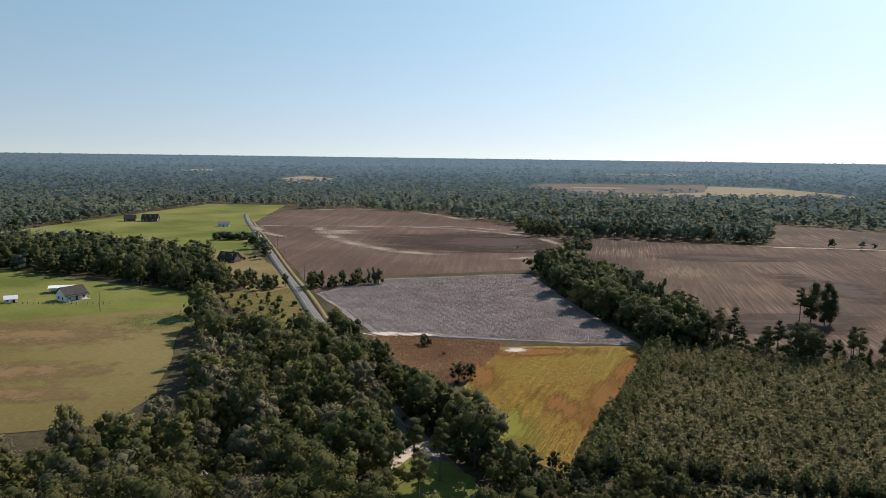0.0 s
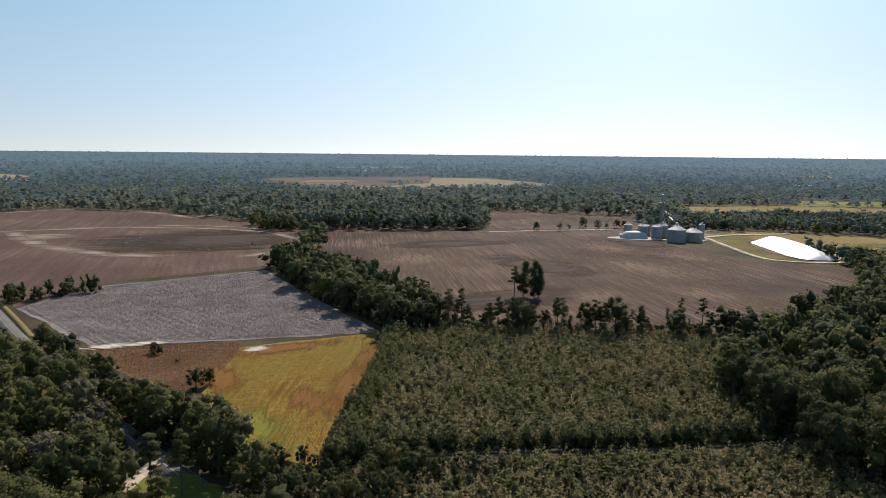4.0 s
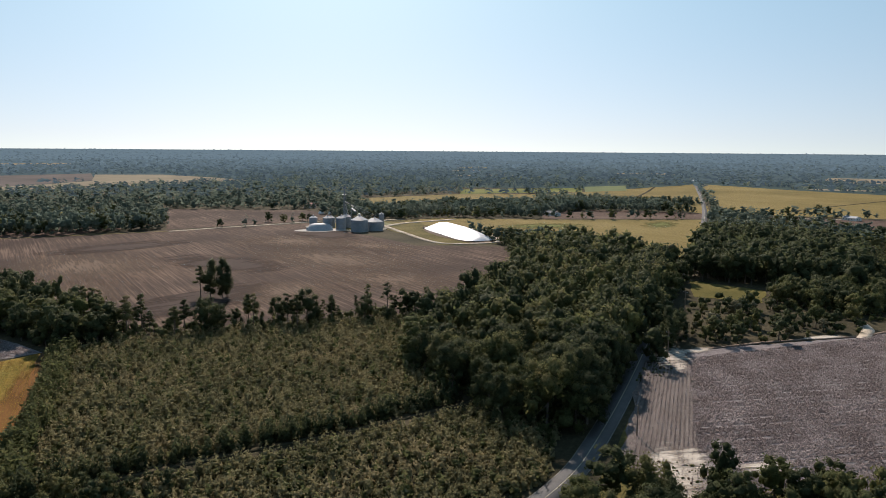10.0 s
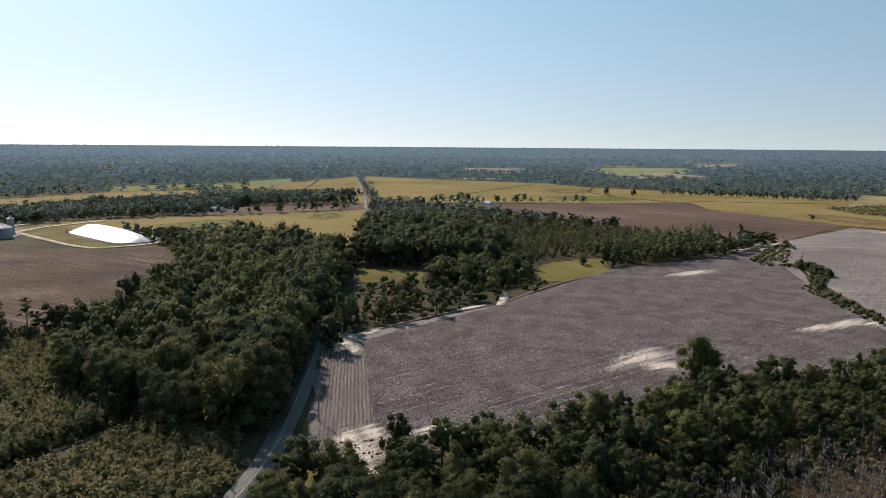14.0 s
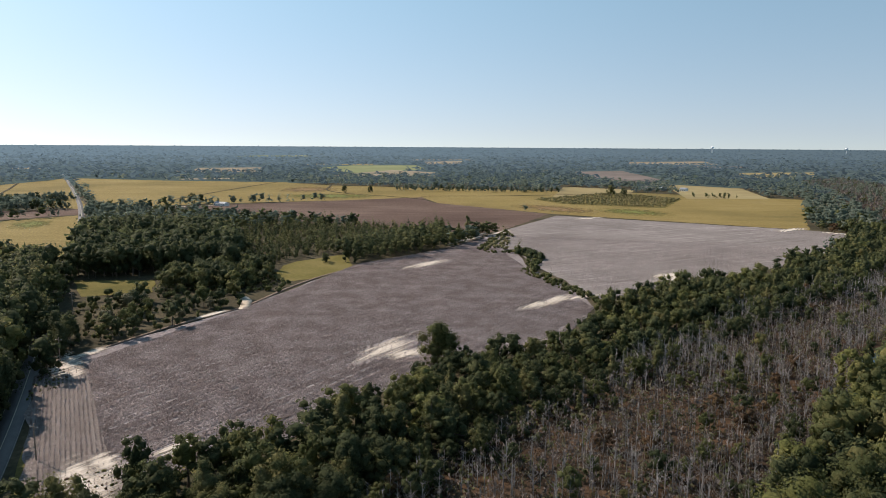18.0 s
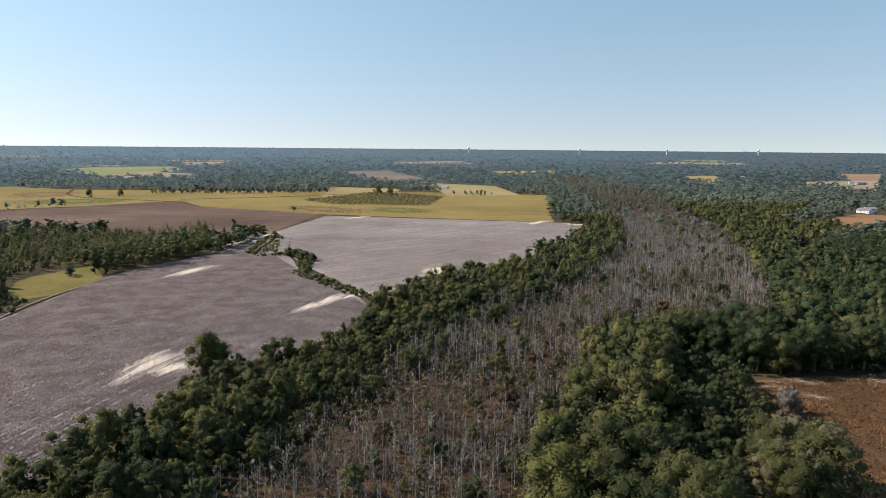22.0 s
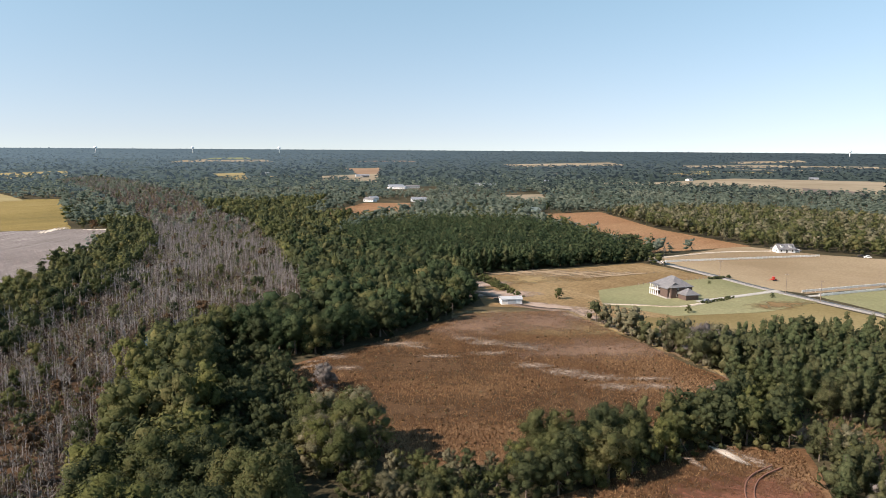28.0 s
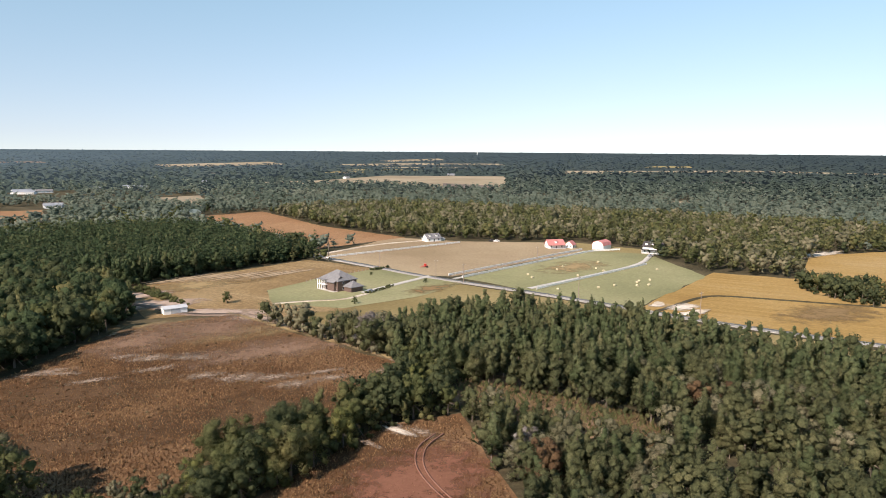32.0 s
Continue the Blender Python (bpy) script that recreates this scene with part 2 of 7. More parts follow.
M["stalks"] = field_mat("harvested stalk field", (0.044, 0.029, 0.024), (0.069, 0.047, 0.038), (0.155, 0.105, 0.077), 0.008, lines=(0.215, 0.150, 0.112), streak=-102, streak_scale=0.45)
M["plough"] = field_mat("bare ploughed soil", (0.078, 0.050, 0.040), (0.116, 0.078, 0.062), (0.185, 0.134, 0.104), 0.007, streak=88, streak_scale=0.16)
M["grass"] = field_mat("mown grass", (0.100, 0.120, 0.030), (0.150, 0.165, 0.042), (0.200, 0.195, 0.070), 0.015, mottle=0.45)
M["tan"] = field_mat("dry tan hayfield", (0.165, 0.128, 0.058), (0.210, 0.166, 0.078), (0.258, 0.210, 0.104), 0.010, mottle=0.45)
M["gold_grass"] = field_mat("yellowing meadow grass", (0.104, 0.093, 0.027), (0.141, 0.121, 0.037), (0.172, 0.143, 0.052), 0.03, mottle=0.45)
M["straw"] = field_mat("dry straw meadow", (0.170, 0.112, 0.056), (0.225, 0.156, 0.080), (0.300, 0.225, 0.128), 0.016, streak=-30, streak_scale=0.14)
M["sedge"] = field_mat("brown broomsedge", (0.088, 0.048, 0.026), (0.135, 0.076, 0.040), (0.203, 0.126, 0.072), 0.02, fine=0.5, patch=(0.22, 0.165, 0.12), patch_at=0.65, patch_scale=0.06)
M["red"] = field_mat("red clay field", (0.195, 0.105, 0.055), (0.250, 0.142, 0.076), (0.295, 0.188, 0.105), 0.008, streak=75, streak_scale=0.14)
M["bog"] = field_mat("swamp floor", (0.042, 0.029, 0.020), (0.066, 0.044, 0.029), (0.100, 0.060, 0.034), 0.03)
M["hayfield"] = field_mat("dry golden hayfield", (0.128, 0.104, 0.040), (0.162, 0.132, 0.052), (0.198, 0.164, 0.070), 0.010, mottle=0.4)
M["pasture"] = field_mat("pasture grass", (0.230, 0.172, 0.106), (0.272, 0.210, 0.134), (0.318, 0.252, 0.164), 0.010, mottle=0.45)
M["green"] = field_mat("green pasture", (0.171, 0.172, 0.092), (0.214, 0.212, 0.114), (0.255, 0.244, 0.139), 0.012, mottle=0.45)
M["silt"] = field_mat("pale washed silt", (0.115, 0.085, 0.068), (0.160, 0.122, 0.098), (0.215, 0.168, 0.135), 0.012, streak=20)
M["rank"] = field_mat("rank yellowing grass", (0.105, 0.090, 0.030), (0.140, 0.116, 0.040), (0.175, 0.142, 0.052), 0.03)
M["sedge_pale"] = field_mat("pale broomsedge", (0.175, 0.110, 0.070), (0.225, 0.150, 0.100), (0.28, 0.20, 0.14), 0.02, fine=0.6)
M["concrete"] = plain_mat("concrete", (0.370, 0.348, 0.311), (0.474, 0.451, 0.414), 0.2, 0.85)
M["water"] = plain_mat("dark swamp water", (0.012, 0.014, 0.016), (0.02, 0.022, 0.022), 0.1, 0.08, 0.5, bump=0.02)
M["white"] = plain_mat("white siding", (0.66, 0.66, 0.64), (0.80, 0.80, 0.78), 0.5, 0.6)
M["tarp"] = plain_mat("white plastic tarp", (0.74, 0.75, 0.76), (0.84, 0.85, 0.86), 0.15, 0.45, 0.5)
M["shingle"] = plain_mat("grey shingles", (0.12, 0.12, 0.125), (0.20, 0.20, 0.205), 0.8, 0.9)
M["dark_roof"] = plain_mat("dark shingles", (0.035, 0.032, 0.032), (0.07, 0.062, 0.06), 0.8, 0.9)
M["rut"] = plain_mat("packed red clay", (0.160, 0.078, 0.055), (0.200, 0.104, 0.076), 0.5, 0.95)
M["red_roof"] = plain_mat("red metal roof", (0.38, 0.135, 0.125), (0.46, 0.19, 0.175), 0.3, 0.6, 0.3)
M["green_roof"] = plain_mat("grey-green metal roof", (0.13, 0.17, 0.15), (0.19, 0.23, 0.21), 0.3, 0.5, 0.5)
M["brick"] = plain_mat("brown brick wall", (0.085, 0.058, 0.048), (0.145, 0.100, 0.082), 1.5, 0.9)
M["stone"] = plain_mat("grey stone wall", (0.20, 0.185, 0.17), (0.34, 0.32, 0.30), 1.2, 0.9)
M["glass"] = plain_mat("window glass", (0.018, 0.022, 0.026), (0.03, 0.036, 0.042), 0.5, 0.08, 0.5, bump=0.0)
M["steel"] = plain_mat("galvanised steel", (0.20, 0.22, 0.245), (0.30, 0.325, 0.35), 0.3, 0.55, 0.5, 0.2)
M["wood"] = plain_mat("weathered pole wood", (0.17, 0.13, 0.10), (0.28, 0.23, 0.19), 2.0, 0.9)
M["hay"] = plain_mat("white-wrapped hay", (0.368, 0.320, 0.200), (0.496, 0.448, 0.304), 2.0, 0.8)
M["red_paint"] = plain_mat("red machine paint", (0.40, 0.03, 0.02), (0.50, 0.05, 0.035), 1.0, 0.4, 0.5)
M["tyre"] = plain_mat("black rubber", (0.02, 0.02, 0.02), (0.035, 0.035, 0.035), 2.0, 0.8)
M["grey_tarp"] = plain_mat("grey fabric cover", (0.33, 0.35, 0.37), (0.45, 0.47, 0.49), 0.3, 0.6)
M["leaf_grey"] = leaf_mat("bare grey twigs", (0.127, 0.110, 0.099), (0.182, 0.161, 0.147), (0.248, 0.222, 0.207), 0.2)
M["leaf_drab"] = leaf_mat("thinning autumn leaves", (0.134, 0.129, 0.077), (0.180, 0.171, 0.105), (0.239, 0.217, 0.140), 0.35)
M["leaf_sedge"] = leaf_mat("broomsedge blades", (0.101, 0.052, 0.026), (0.178, 0.097, 0.047), (0.309, 0.196, 0.103), 0.25, 0.035, single=0.45)
M["leaf_straw"] = leaf_mat("dry straw grass", (0.150, 0.105, 0.052), (0.210, 0.152, 0.080), (0.280, 0.210, 0.120), 0.25, 0.05)
M["leaf_cotton"] = leaf_mat("dry cotton stems", (0.242, 0.200, 0.192), (0.313, 0.266, 0.258), (0.395, 0.340, 0.333), 0.25)
M["boll"] = leaf_mat("open cotton bolls", (0.385, 0.353, 0.358), (0.459, 0.427, 0.433), (0.535, 0.503, 0.508), 0.25)
M["leaf_soy"] = leaf_mat("soybean leaves", (0.225, 0.128, 0.028), (0.262, 0.184, 0.036), (0.245, 0.205, 0.046), 0.25, 0.05)


def drift_mat(name, c1, c2, streak=None, grain=0.3, cut=0.30, soft=0.35):
    """Thin soil, sand or growth that fades out raggedly towards the rim of its patch."""
    m, nt, out = nodes(name)
    pos = world_pos(nt)
    vec = pos
    if streak is not None:
        vec = along(nt, pos, streak, 0.07)
    n1 = noise_tex(nt, vec, grain, 6.0, 0.7)
    tcn = nt.nodes.new("ShaderNodeTexCoord")
    off = nt.nodes.new("ShaderNodeVectorMath")
    off.operation = "SUBTRACT"
    off.inputs[1].default_value = (0.5, 0.5, 0.0)
    nt.links.new(tcn.outputs["Generated"], off.inputs[0])
    flat = nt.nodes.new("ShaderNodeVectorMath")
    flat.operation = "MULTIPLY"
    flat.inputs[1].default_value = (2.0, 2.0, 0.0)
    nt.links.new(off.outputs[0], flat.inputs[0])
    ln = nt.nodes.new("ShaderNodeVectorMath")
    ln.operation = "LENGTH"
    nt.links.new(flat.outputs[0], ln.inputs[0])
    a = math_node(nt, "ADD", math_node(nt, "SUBTRACT", 1.0, ln.outputs["Value"]), math_node(nt, "MULTIPLY", math_node(nt, "SUBTRACT", n1, 0.5), 2.2))
    rim = math_node(nt, "MULTIPLY", math_node(nt, "SUBTRACT", 1.0, ln.outputs["Value"]), 6.0)
    a = math_node(nt, "MINIMUM", math_node(nt, "DIVIDE", math_node(nt, "SUBTRACT", a, cut), soft), rim)
    cl = nt.nodes.new("ShaderNodeClamp")
    nt.links.new(a, cl.inputs[0])
    n2 = noise_tex(nt, pos, 1.1, 5.0, 0.7)
    p = add(nt, "ShaderNodeBsdfPrincipled", Roughness=0.95)
    p.inputs["Specular IOR Level"].default_value = 0.1
    nt.links.new(ramp(nt, n2, [(0.3, c1), (0.7, c2)]), p.inputs["Base Color"])
    tr = nt.nodes.new("ShaderNodeBsdfTransparent")
    mx = nt.nodes.new("ShaderNodeMixShader")
    nt.links.new(cl.outputs[0], mx.inputs[0])
    nt.links.new(tr.outputs[0], mx.inputs[1])
    nt.links.new(p.outputs[0], mx.inputs[2])
    nt.links.new(mx.outputs[0], out.inputs[0])
    return m


D = {}
D["sand"] = drift_mat("drifted sand", (0.42, 0.36, 0.29), (0.66, 0.60, 0.52), -35, 0.5, 0.27, 0.5)
D["bleached"] = drift_mat("bleached grass on sand", (0.20, 0.14, 0.10), (0.36, 0.29, 0.23), None, 0.9, 0.42, 0.7)
D["silt"] = drift_mat("pale washed silt", (0.23, 0.18, 0.145), (0.34, 0.28, 0.23), 0, 0.10, 0.05, 0.9)
D["dark"] = drift_mat("damp dark soil", (0.050, 0.034, 0.028), (0.074, 0.051, 0.042), 0, 0.1, 0.0, 0.6)
D["stubble"] = drift_mat("pale broken stalks", (0.110, 0.076, 0.056), (0.205, 0.146, 0.105), -102, 1.0, 0.22, 0.8)
D["soy_rust"] = drift_mat("drying soybeans", (0.16, 0.066, 0.020), (0.23, 0.115, 0.030), 70, 0.25, 0.2, 0.6)
D["soy_green"] = drift_mat("late green soybeans", (0.15, 0.150, 0.026), (0.22, 0.205, 0.036), 70, 0.25, 0.2, 0.6)
D["rust"] = drift_mat("rusty dry grass", (0.165, 0.108, 0.052), (0.215, 0.148, 0.074), None, 0.12, 0.15, 0.7)
D["sedge_dark"] = drift_mat("dark weedy growth", (0.070, 0.040, 0.022), (0.115, 0.068, 0.036), None, 0.15, 0.15, 0.7)
D["yard"] = drift_mat("trodden pinkish soil", (0.27, 0.195, 0.15), (0.40, 0.32, 0.265), None, 0.12, -0.1, 0.7)
D["mown"] = drift_mat("pale mown grass", (0.24, 0.175, 0.11), (0.35, 0.275, 0.19), None, 0.15, 0.0, 0.6)
D["pink"] = drift_mat("pale pinkish grass", (0.175, 0.112, 0.078), (0.245, 0.165, 0.118), None, 0.10, 0.0, 0.9)
D["clay"] = drift_mat("bare red clay", (0.150, 0.066, 0.042), (0.205, 0.098, 0.064), None, 0.2, 0.05, 0.6)
D["green"] = drift_mat("green weedy growth", (0.100, 0.115, 0.032), (0.160, 0.165, 0.050), None, 0.15, 0.15, 0.7)
D["tan"] = drift_mat("dry tan grass", (0.23, 0.165, 0.085), (0.32, 0.245, 0.130), None, 0.12, 0.15, 0.8)


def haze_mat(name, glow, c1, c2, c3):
    """Far land, aerial haze painted as blue emission: soft blue-green, paler with each mile."""
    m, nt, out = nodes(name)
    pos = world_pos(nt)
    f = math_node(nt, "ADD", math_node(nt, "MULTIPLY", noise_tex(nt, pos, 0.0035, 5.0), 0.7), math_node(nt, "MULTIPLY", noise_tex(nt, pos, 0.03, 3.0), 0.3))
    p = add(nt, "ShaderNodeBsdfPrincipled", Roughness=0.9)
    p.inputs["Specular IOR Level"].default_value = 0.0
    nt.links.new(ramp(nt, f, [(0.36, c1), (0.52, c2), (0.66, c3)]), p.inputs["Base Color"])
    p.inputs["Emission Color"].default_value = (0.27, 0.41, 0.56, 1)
    dot = nt.nodes.new("ShaderNodeVectorMath")      # the painted haze glows more towards the sun
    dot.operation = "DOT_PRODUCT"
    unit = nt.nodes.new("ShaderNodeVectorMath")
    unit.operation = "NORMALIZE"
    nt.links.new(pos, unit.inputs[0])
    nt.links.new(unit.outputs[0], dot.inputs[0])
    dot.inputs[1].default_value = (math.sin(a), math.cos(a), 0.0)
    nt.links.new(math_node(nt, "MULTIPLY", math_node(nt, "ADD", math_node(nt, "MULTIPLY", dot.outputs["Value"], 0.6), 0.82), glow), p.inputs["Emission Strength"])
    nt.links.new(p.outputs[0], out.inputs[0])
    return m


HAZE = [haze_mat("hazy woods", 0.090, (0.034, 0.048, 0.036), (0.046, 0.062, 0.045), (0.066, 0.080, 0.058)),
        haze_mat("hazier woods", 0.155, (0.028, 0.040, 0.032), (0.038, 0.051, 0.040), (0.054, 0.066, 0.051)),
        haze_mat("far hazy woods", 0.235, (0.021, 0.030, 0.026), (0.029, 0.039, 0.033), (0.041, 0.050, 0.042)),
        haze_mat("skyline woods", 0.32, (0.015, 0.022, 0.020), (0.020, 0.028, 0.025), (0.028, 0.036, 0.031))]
# far field colours, muted and given a blue glow to paint in haze
M["hazed_tan"] = haze_mat("haze-paled stubble", 0.05, (0.215, 0.175, 0.120), (0.265, 0.222, 0.155), (0.315, 0.265, 0.190))
M["hazed_gold"] = haze_mat("haze-paled ripe crop", 0.05, (0.210, 0.165, 0.078), (0.255, 0.205, 0.098), (0.300, 0.250, 0.125))
M["hazed_green"] = haze_mat("haze-paled pasture", 0.05, (0.150, 0.170, 0.082), (0.190, 0.205, 0.100), (0.235, 0.240, 0.125))
M["hazed_brown"] = haze_mat("haze-paled bare soil", 0.05, (0.120, 0.098, 0.086), (0.160, 0.132, 0.114), (0.205, 0.170, 0.146))
M["hazed_clay"] = haze_mat("haze-paled clay", 0.05, (0.215, 0.140, 0.090), (0.260, 0.175, 0.115), (0.300, 0.215, 0.145))
# each crop material's haze-painted copy for far land
FAR_LAND = {"pasture": "hazed_tan", "tan": "hazed_tan", "soy_far": "hazed_gold", "green": "hazed_green", "grass": "hazed_green", "plough": "hazed_brown",
            "cotton": "hazed_brown", "silt": "hazed_brown", "sand": "hazed_tan", "red": "hazed_clay"}
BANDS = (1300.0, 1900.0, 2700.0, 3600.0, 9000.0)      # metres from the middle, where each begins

# ---- setting ----
def ground_z(r):
    """Flat near by; raised far off so the skyline fits the camera's view."""
    return 60.0 * np.clip((np.asarray(r, float) - 2600.0) / 2300.0, 0, None) ** 1.5


def mesh_from(name, verts, faces, material, normals=None):
    """A mesh from arrays; faces: an n x 3 or n x 4 array."""
    me = bpy.data.meshes.new(name)
    verts, faces = np.asarray(verts, np.float32), np.asarray(faces, np.int32)
    k = faces.shape[1]
    me.vertices.add(len(verts))
    me.vertices.foreach_set("co", verts.ravel())
    me.loops.add(faces.size)
    me.loops.foreach_set("vertex_index", faces.ravel())
    me.polygons.add(len(faces))
    me.polygons.foreach_set("loop_start", np.arange(0, faces.size, k, dtype=np.int32))
    me.update(calc_edges=True)
    if normals is not None:
        me.polygons.foreach_set("use_smooth", np.ones(len(faces), bool))
        me.normals_split_custom_set_from_vertices(np.asarray(normals, np.float32))
    if material is not None:
        me.materials.append(material)
    return me


def inside(poly, x, y):
    """Which of the points lie in a polygon."""
    hit = np.zeros(len(x), bool)
    n = len(poly)
    for i in range(n):
        (x0, y0), (x1, y1) = poly[i], poly[(i + 1) % n]
        if y0 == y1:
            continue
        hit ^= ((y0 > y) != (y1 > y)) & (x < (x1 - x0) * (y - y0) / (y1 - y0) + x0)
    return hit


LAID = []
OPEN = []      # open land, where no wood grows


def field(name, poly, material, label, level=1, category="field", open_land=True, rough=1.0, step=9.0):
    """Level land with a slightly wandering edge, lying a little over the ground sheet."""
    rnd = random.Random(name + label)
    level += 0.07 * (len(LAID) % 12)      # no two sheets in one plane
    LAID.append(name)
    pts = []
    for i, (x0, y0) in enumerate(poly):
        x1, y1 = poly[(i + 1) % len(poly)]
        n = max(1, min(40, int(math.hypot(x1 - x0, y1 - y0) / step)))
        for k in range(n):
            j = rough * (0.4 if k == 0 else 1.0)
            pts.append((x0 + (x1 - x0) * k / n + rnd.uniform(-j, j), y0 + (y1 - y0) * k / n + rnd.uniform(-j, j)))
    bm = bmesh.new()
    vs = [bm.verts.new((x, y, float(ground_z(math.hypot(x, y))) + 0.05 * level)) for x, y in pts]
    edges = [bm.edges.new((vs[i], vs[(i + 1) % len(vs)])) for i in range(len(vs))]
    bmesh.ops.triangle_fill(bm, use_beauty=True, edges=edges, normal=(0, 0, 1))
    for f in bm.faces:
        if f.normal.z < 0:
            f.normal_flip()
    me = bpy.data.meshes.new(name)
    bm.to_mesh(me)
    bm.free()
    me.materials.append(material)
    ob = tagged(new(name, me), label, category, kind="structure")
    if open_land:
        OPEN.append(poly)
    return ob


def strip(name, line, width, material, label, level=3, category="road", clear=0.0, kind="structure", parent=None):
    """A road or track along a smoothed line."""
    pts = np.array(line, float)
    for _ in range(3):
        q, r = 0.75 * pts[:-1] + 0.25 * pts[1:], 0.25 * pts[:-1] + 0.75 * pts[1:]
        mid = np.empty((2 * len(q), 2))
        mid[0::2], mid[1::2] = q, r
        pts = np.vstack([pts[:1], mid, pts[-1:]])
    tan = np.gradient(pts, axis=0)
    tan /= np.linalg.norm(tan, axis=1)[:, None] + 1e-9
    nor = np.stack([-tan[:, 1], tan[:, 0]], 1)
    l, r = pts + nor * width / 2, pts - nor * width / 2
    z = ground_z(np.hypot(*pts.T)) + 0.05 * level
    n = len(pts)
    verts = np.vstack([np.c_[l, z], np.c_[r, z], np.c_[l, z - 0.25], np.c_[r, z - 0.25]])
    i = np.arange(n - 1)
    faces = np.vstack([np.c_[i + n, i + n + 1, i + 1, i], np.c_[i, i + 1, i + 1 + 2 * n, i + 2 * n], np.c_[i + 3 * n, i + 3 * n + 1, i + n + 1, i + n]])
    ob = new(name, mesh_from(name, verts, faces, material))
    if parent is not None:
        ob.parent = parent
    else:
        tagged(ob, label, category, kind=kind)
    if clear:
        for k in range(0, n - 1, 3):
            k2 = min(k + 3, n - 1)
            w = nor[k] * clear
            OPEN.append([tuple(pts[k] + w), tuple(pts[k2] + w), tuple(pts[k2] - w), tuple(pts[k] - w)])
    return ob, pts, nor


# the ground sheet, out to the skyline
rad = np.r_[0.01, np.geomspace(25, 2500, 40), np.linspace(2600, 4960, 30)]
seg = 240
az = np.linspace(0, 2 * np.pi, seg, endpoint=False)
gx, gy = np.outer(rad, np.sin(az)), np.outer(rad, np.cos(az))
gzz = np.repeat(ground_z(rad)[:, None], seg, 1)
ii, jj = np.meshgrid(np.arange(len(rad) - 1), np.arange(seg), indexing="ij")
j2 = (jj + 1) % seg
quads = np.stack([ii * seg + jj, ii * seg + j2, (ii + 1) * seg + j2, (ii + 1) * seg + jj], -1).reshape(-1, 4)[:, ::-1]
tagged(new("ground", mesh_from("ground", np.stack([gx, gy, gzz], -1).reshape(-1, 3), quads, M["floor"])),
       "brown-green woodland floor reaching the skyline", "ground", kind="structure")

# open land of the first view
field("cotton_field", [(-79, 356), (-52, 402), (39, 431), (52, 350), (69, 266), (14, 270), (-38, 277)], M["cotton"], "purplish cotton crop speckled with open white bolls", 2)
field("ploughed_field", [(-80, 358), (-56, 411), (43, 448), (96, 590), (78, 692), (-42, 884), (-163, 948), (-232, 905), (-243, 780), (-160, 560)], M["plough"], "bare brown ploughed soil with pale streaks", 2)
field("fallow_strip", [(-38, 275), (14, 268), (16, 259), (-1, 214), (-14, 222), (-36, 262)], M["sedge"], "reddish fallow strip beside the soybeans", 2)
field("soybean_field", [(14, 260), (68, 266), (50, 217), (34, 178), (24, 152), (8, 166), (0, 212)], M["soy"], "yellow and rust soybeans close to harvest", 3)
field("lawn", [(-320, 425), (-136, 347), (-130, 318), (-198, 282), (-300, 300)], M["grass"], "bright green mown lawn round a white house", 3)
field("hayfield", [(-300, 300), (-198, 284), (-131, 318), (-92, 198), (-94, 174), (-126, 164), (-220, 150)], M["hayfield"], "dry golden hayfield with rusty patches", 2)
field("green_field", [(-420, 560), (-374, 990), (-262, 985), (-226, 720), (-158, 500), (-186, 480), (-304, 545)], M["grass"], "pale green hay meadow beside the road", 2)
field("house_lot", [(-186, 492), (-155, 500), (-92, 375), (-108, 352), (-142, 392)], M["tan"], "dry grass lot of a dark house", 3)
field("rough_meadow", [(-128, 350), (-104, 381), (-92, 374), (-70, 310), (-62, 286), (-78, 282), (-108, 312)], M["rank"], "brown rough meadow with scattered brush", 2)
field("stalk_field", [(62, 480), (93, 560), (113, 638), (180, 612), (257, 600), (420, 560), (380, 520), (372, 476), (355, 380), (400, 332), (300, 235), (218, 212), (150, 250), (94, 274), (92, 330)], M["stalks"], "harvested field of broken brown stalks", 2)
field("stalk_field", [(262, 606), (354, 812), (470, 690), (440, 585), (384, 585)], M["stalks"], "harvested brown field beyond a farm track", 2)
field("stalk_field", [(96, 640), (180, 618), (240, 640), (190, 700), (88, 790)], M["plough"], "small brown field against dark woods", 2)
# the grain yard and the golden fields
field("grain_yard", [(372, 373), (409, 344), (470, 500), (463, 520), (440, 560), (380, 545), (365, 520), (380, 480), (410, 480)], M["rank"], "weedy yard round the grain bins", 3)
field("soybean_field", [(470, 535), (520, 520), (590, 440), (722, 322), (434, 207), (384, 190), (420, 230), (455, 275), (478, 340), (440, 372)], M["soy_far"], "golden soybeans with a greener far side", 2)
field("ploughed_field", [(681, 520), (762, 440), (793, 353), (734, 326), (600, 444)], M["plough"], "narrow purple-brown ploughed strip", 2)
field("golden_field", [(643, 815), (837, 791), (930, 707), (788, 598), (635, 639), (553, 678)], M["soy_far"], "pale golden field between woods", 2)
field("green_field", [(934, 883), (1163, 770), (1052, 696), (837, 791)], M["grass"], "thin green field far off", 2)
field("golden_field", [(922, 696), (1277, 692), (1430, 690), (1500, 702), (780, 340), (897, 519), (911, 622)], M["soy_far"], "golden field beside the straight road", 2)
field("golden_field", [(1510, 690), (1421, 469), (1371, 227), (1267, 127), (1082, -371), (996, -334), (958, -29), (883, 190), (815, 331), (820, 345)], M["soy_far"], "wide golden field with dark ditches", 2)
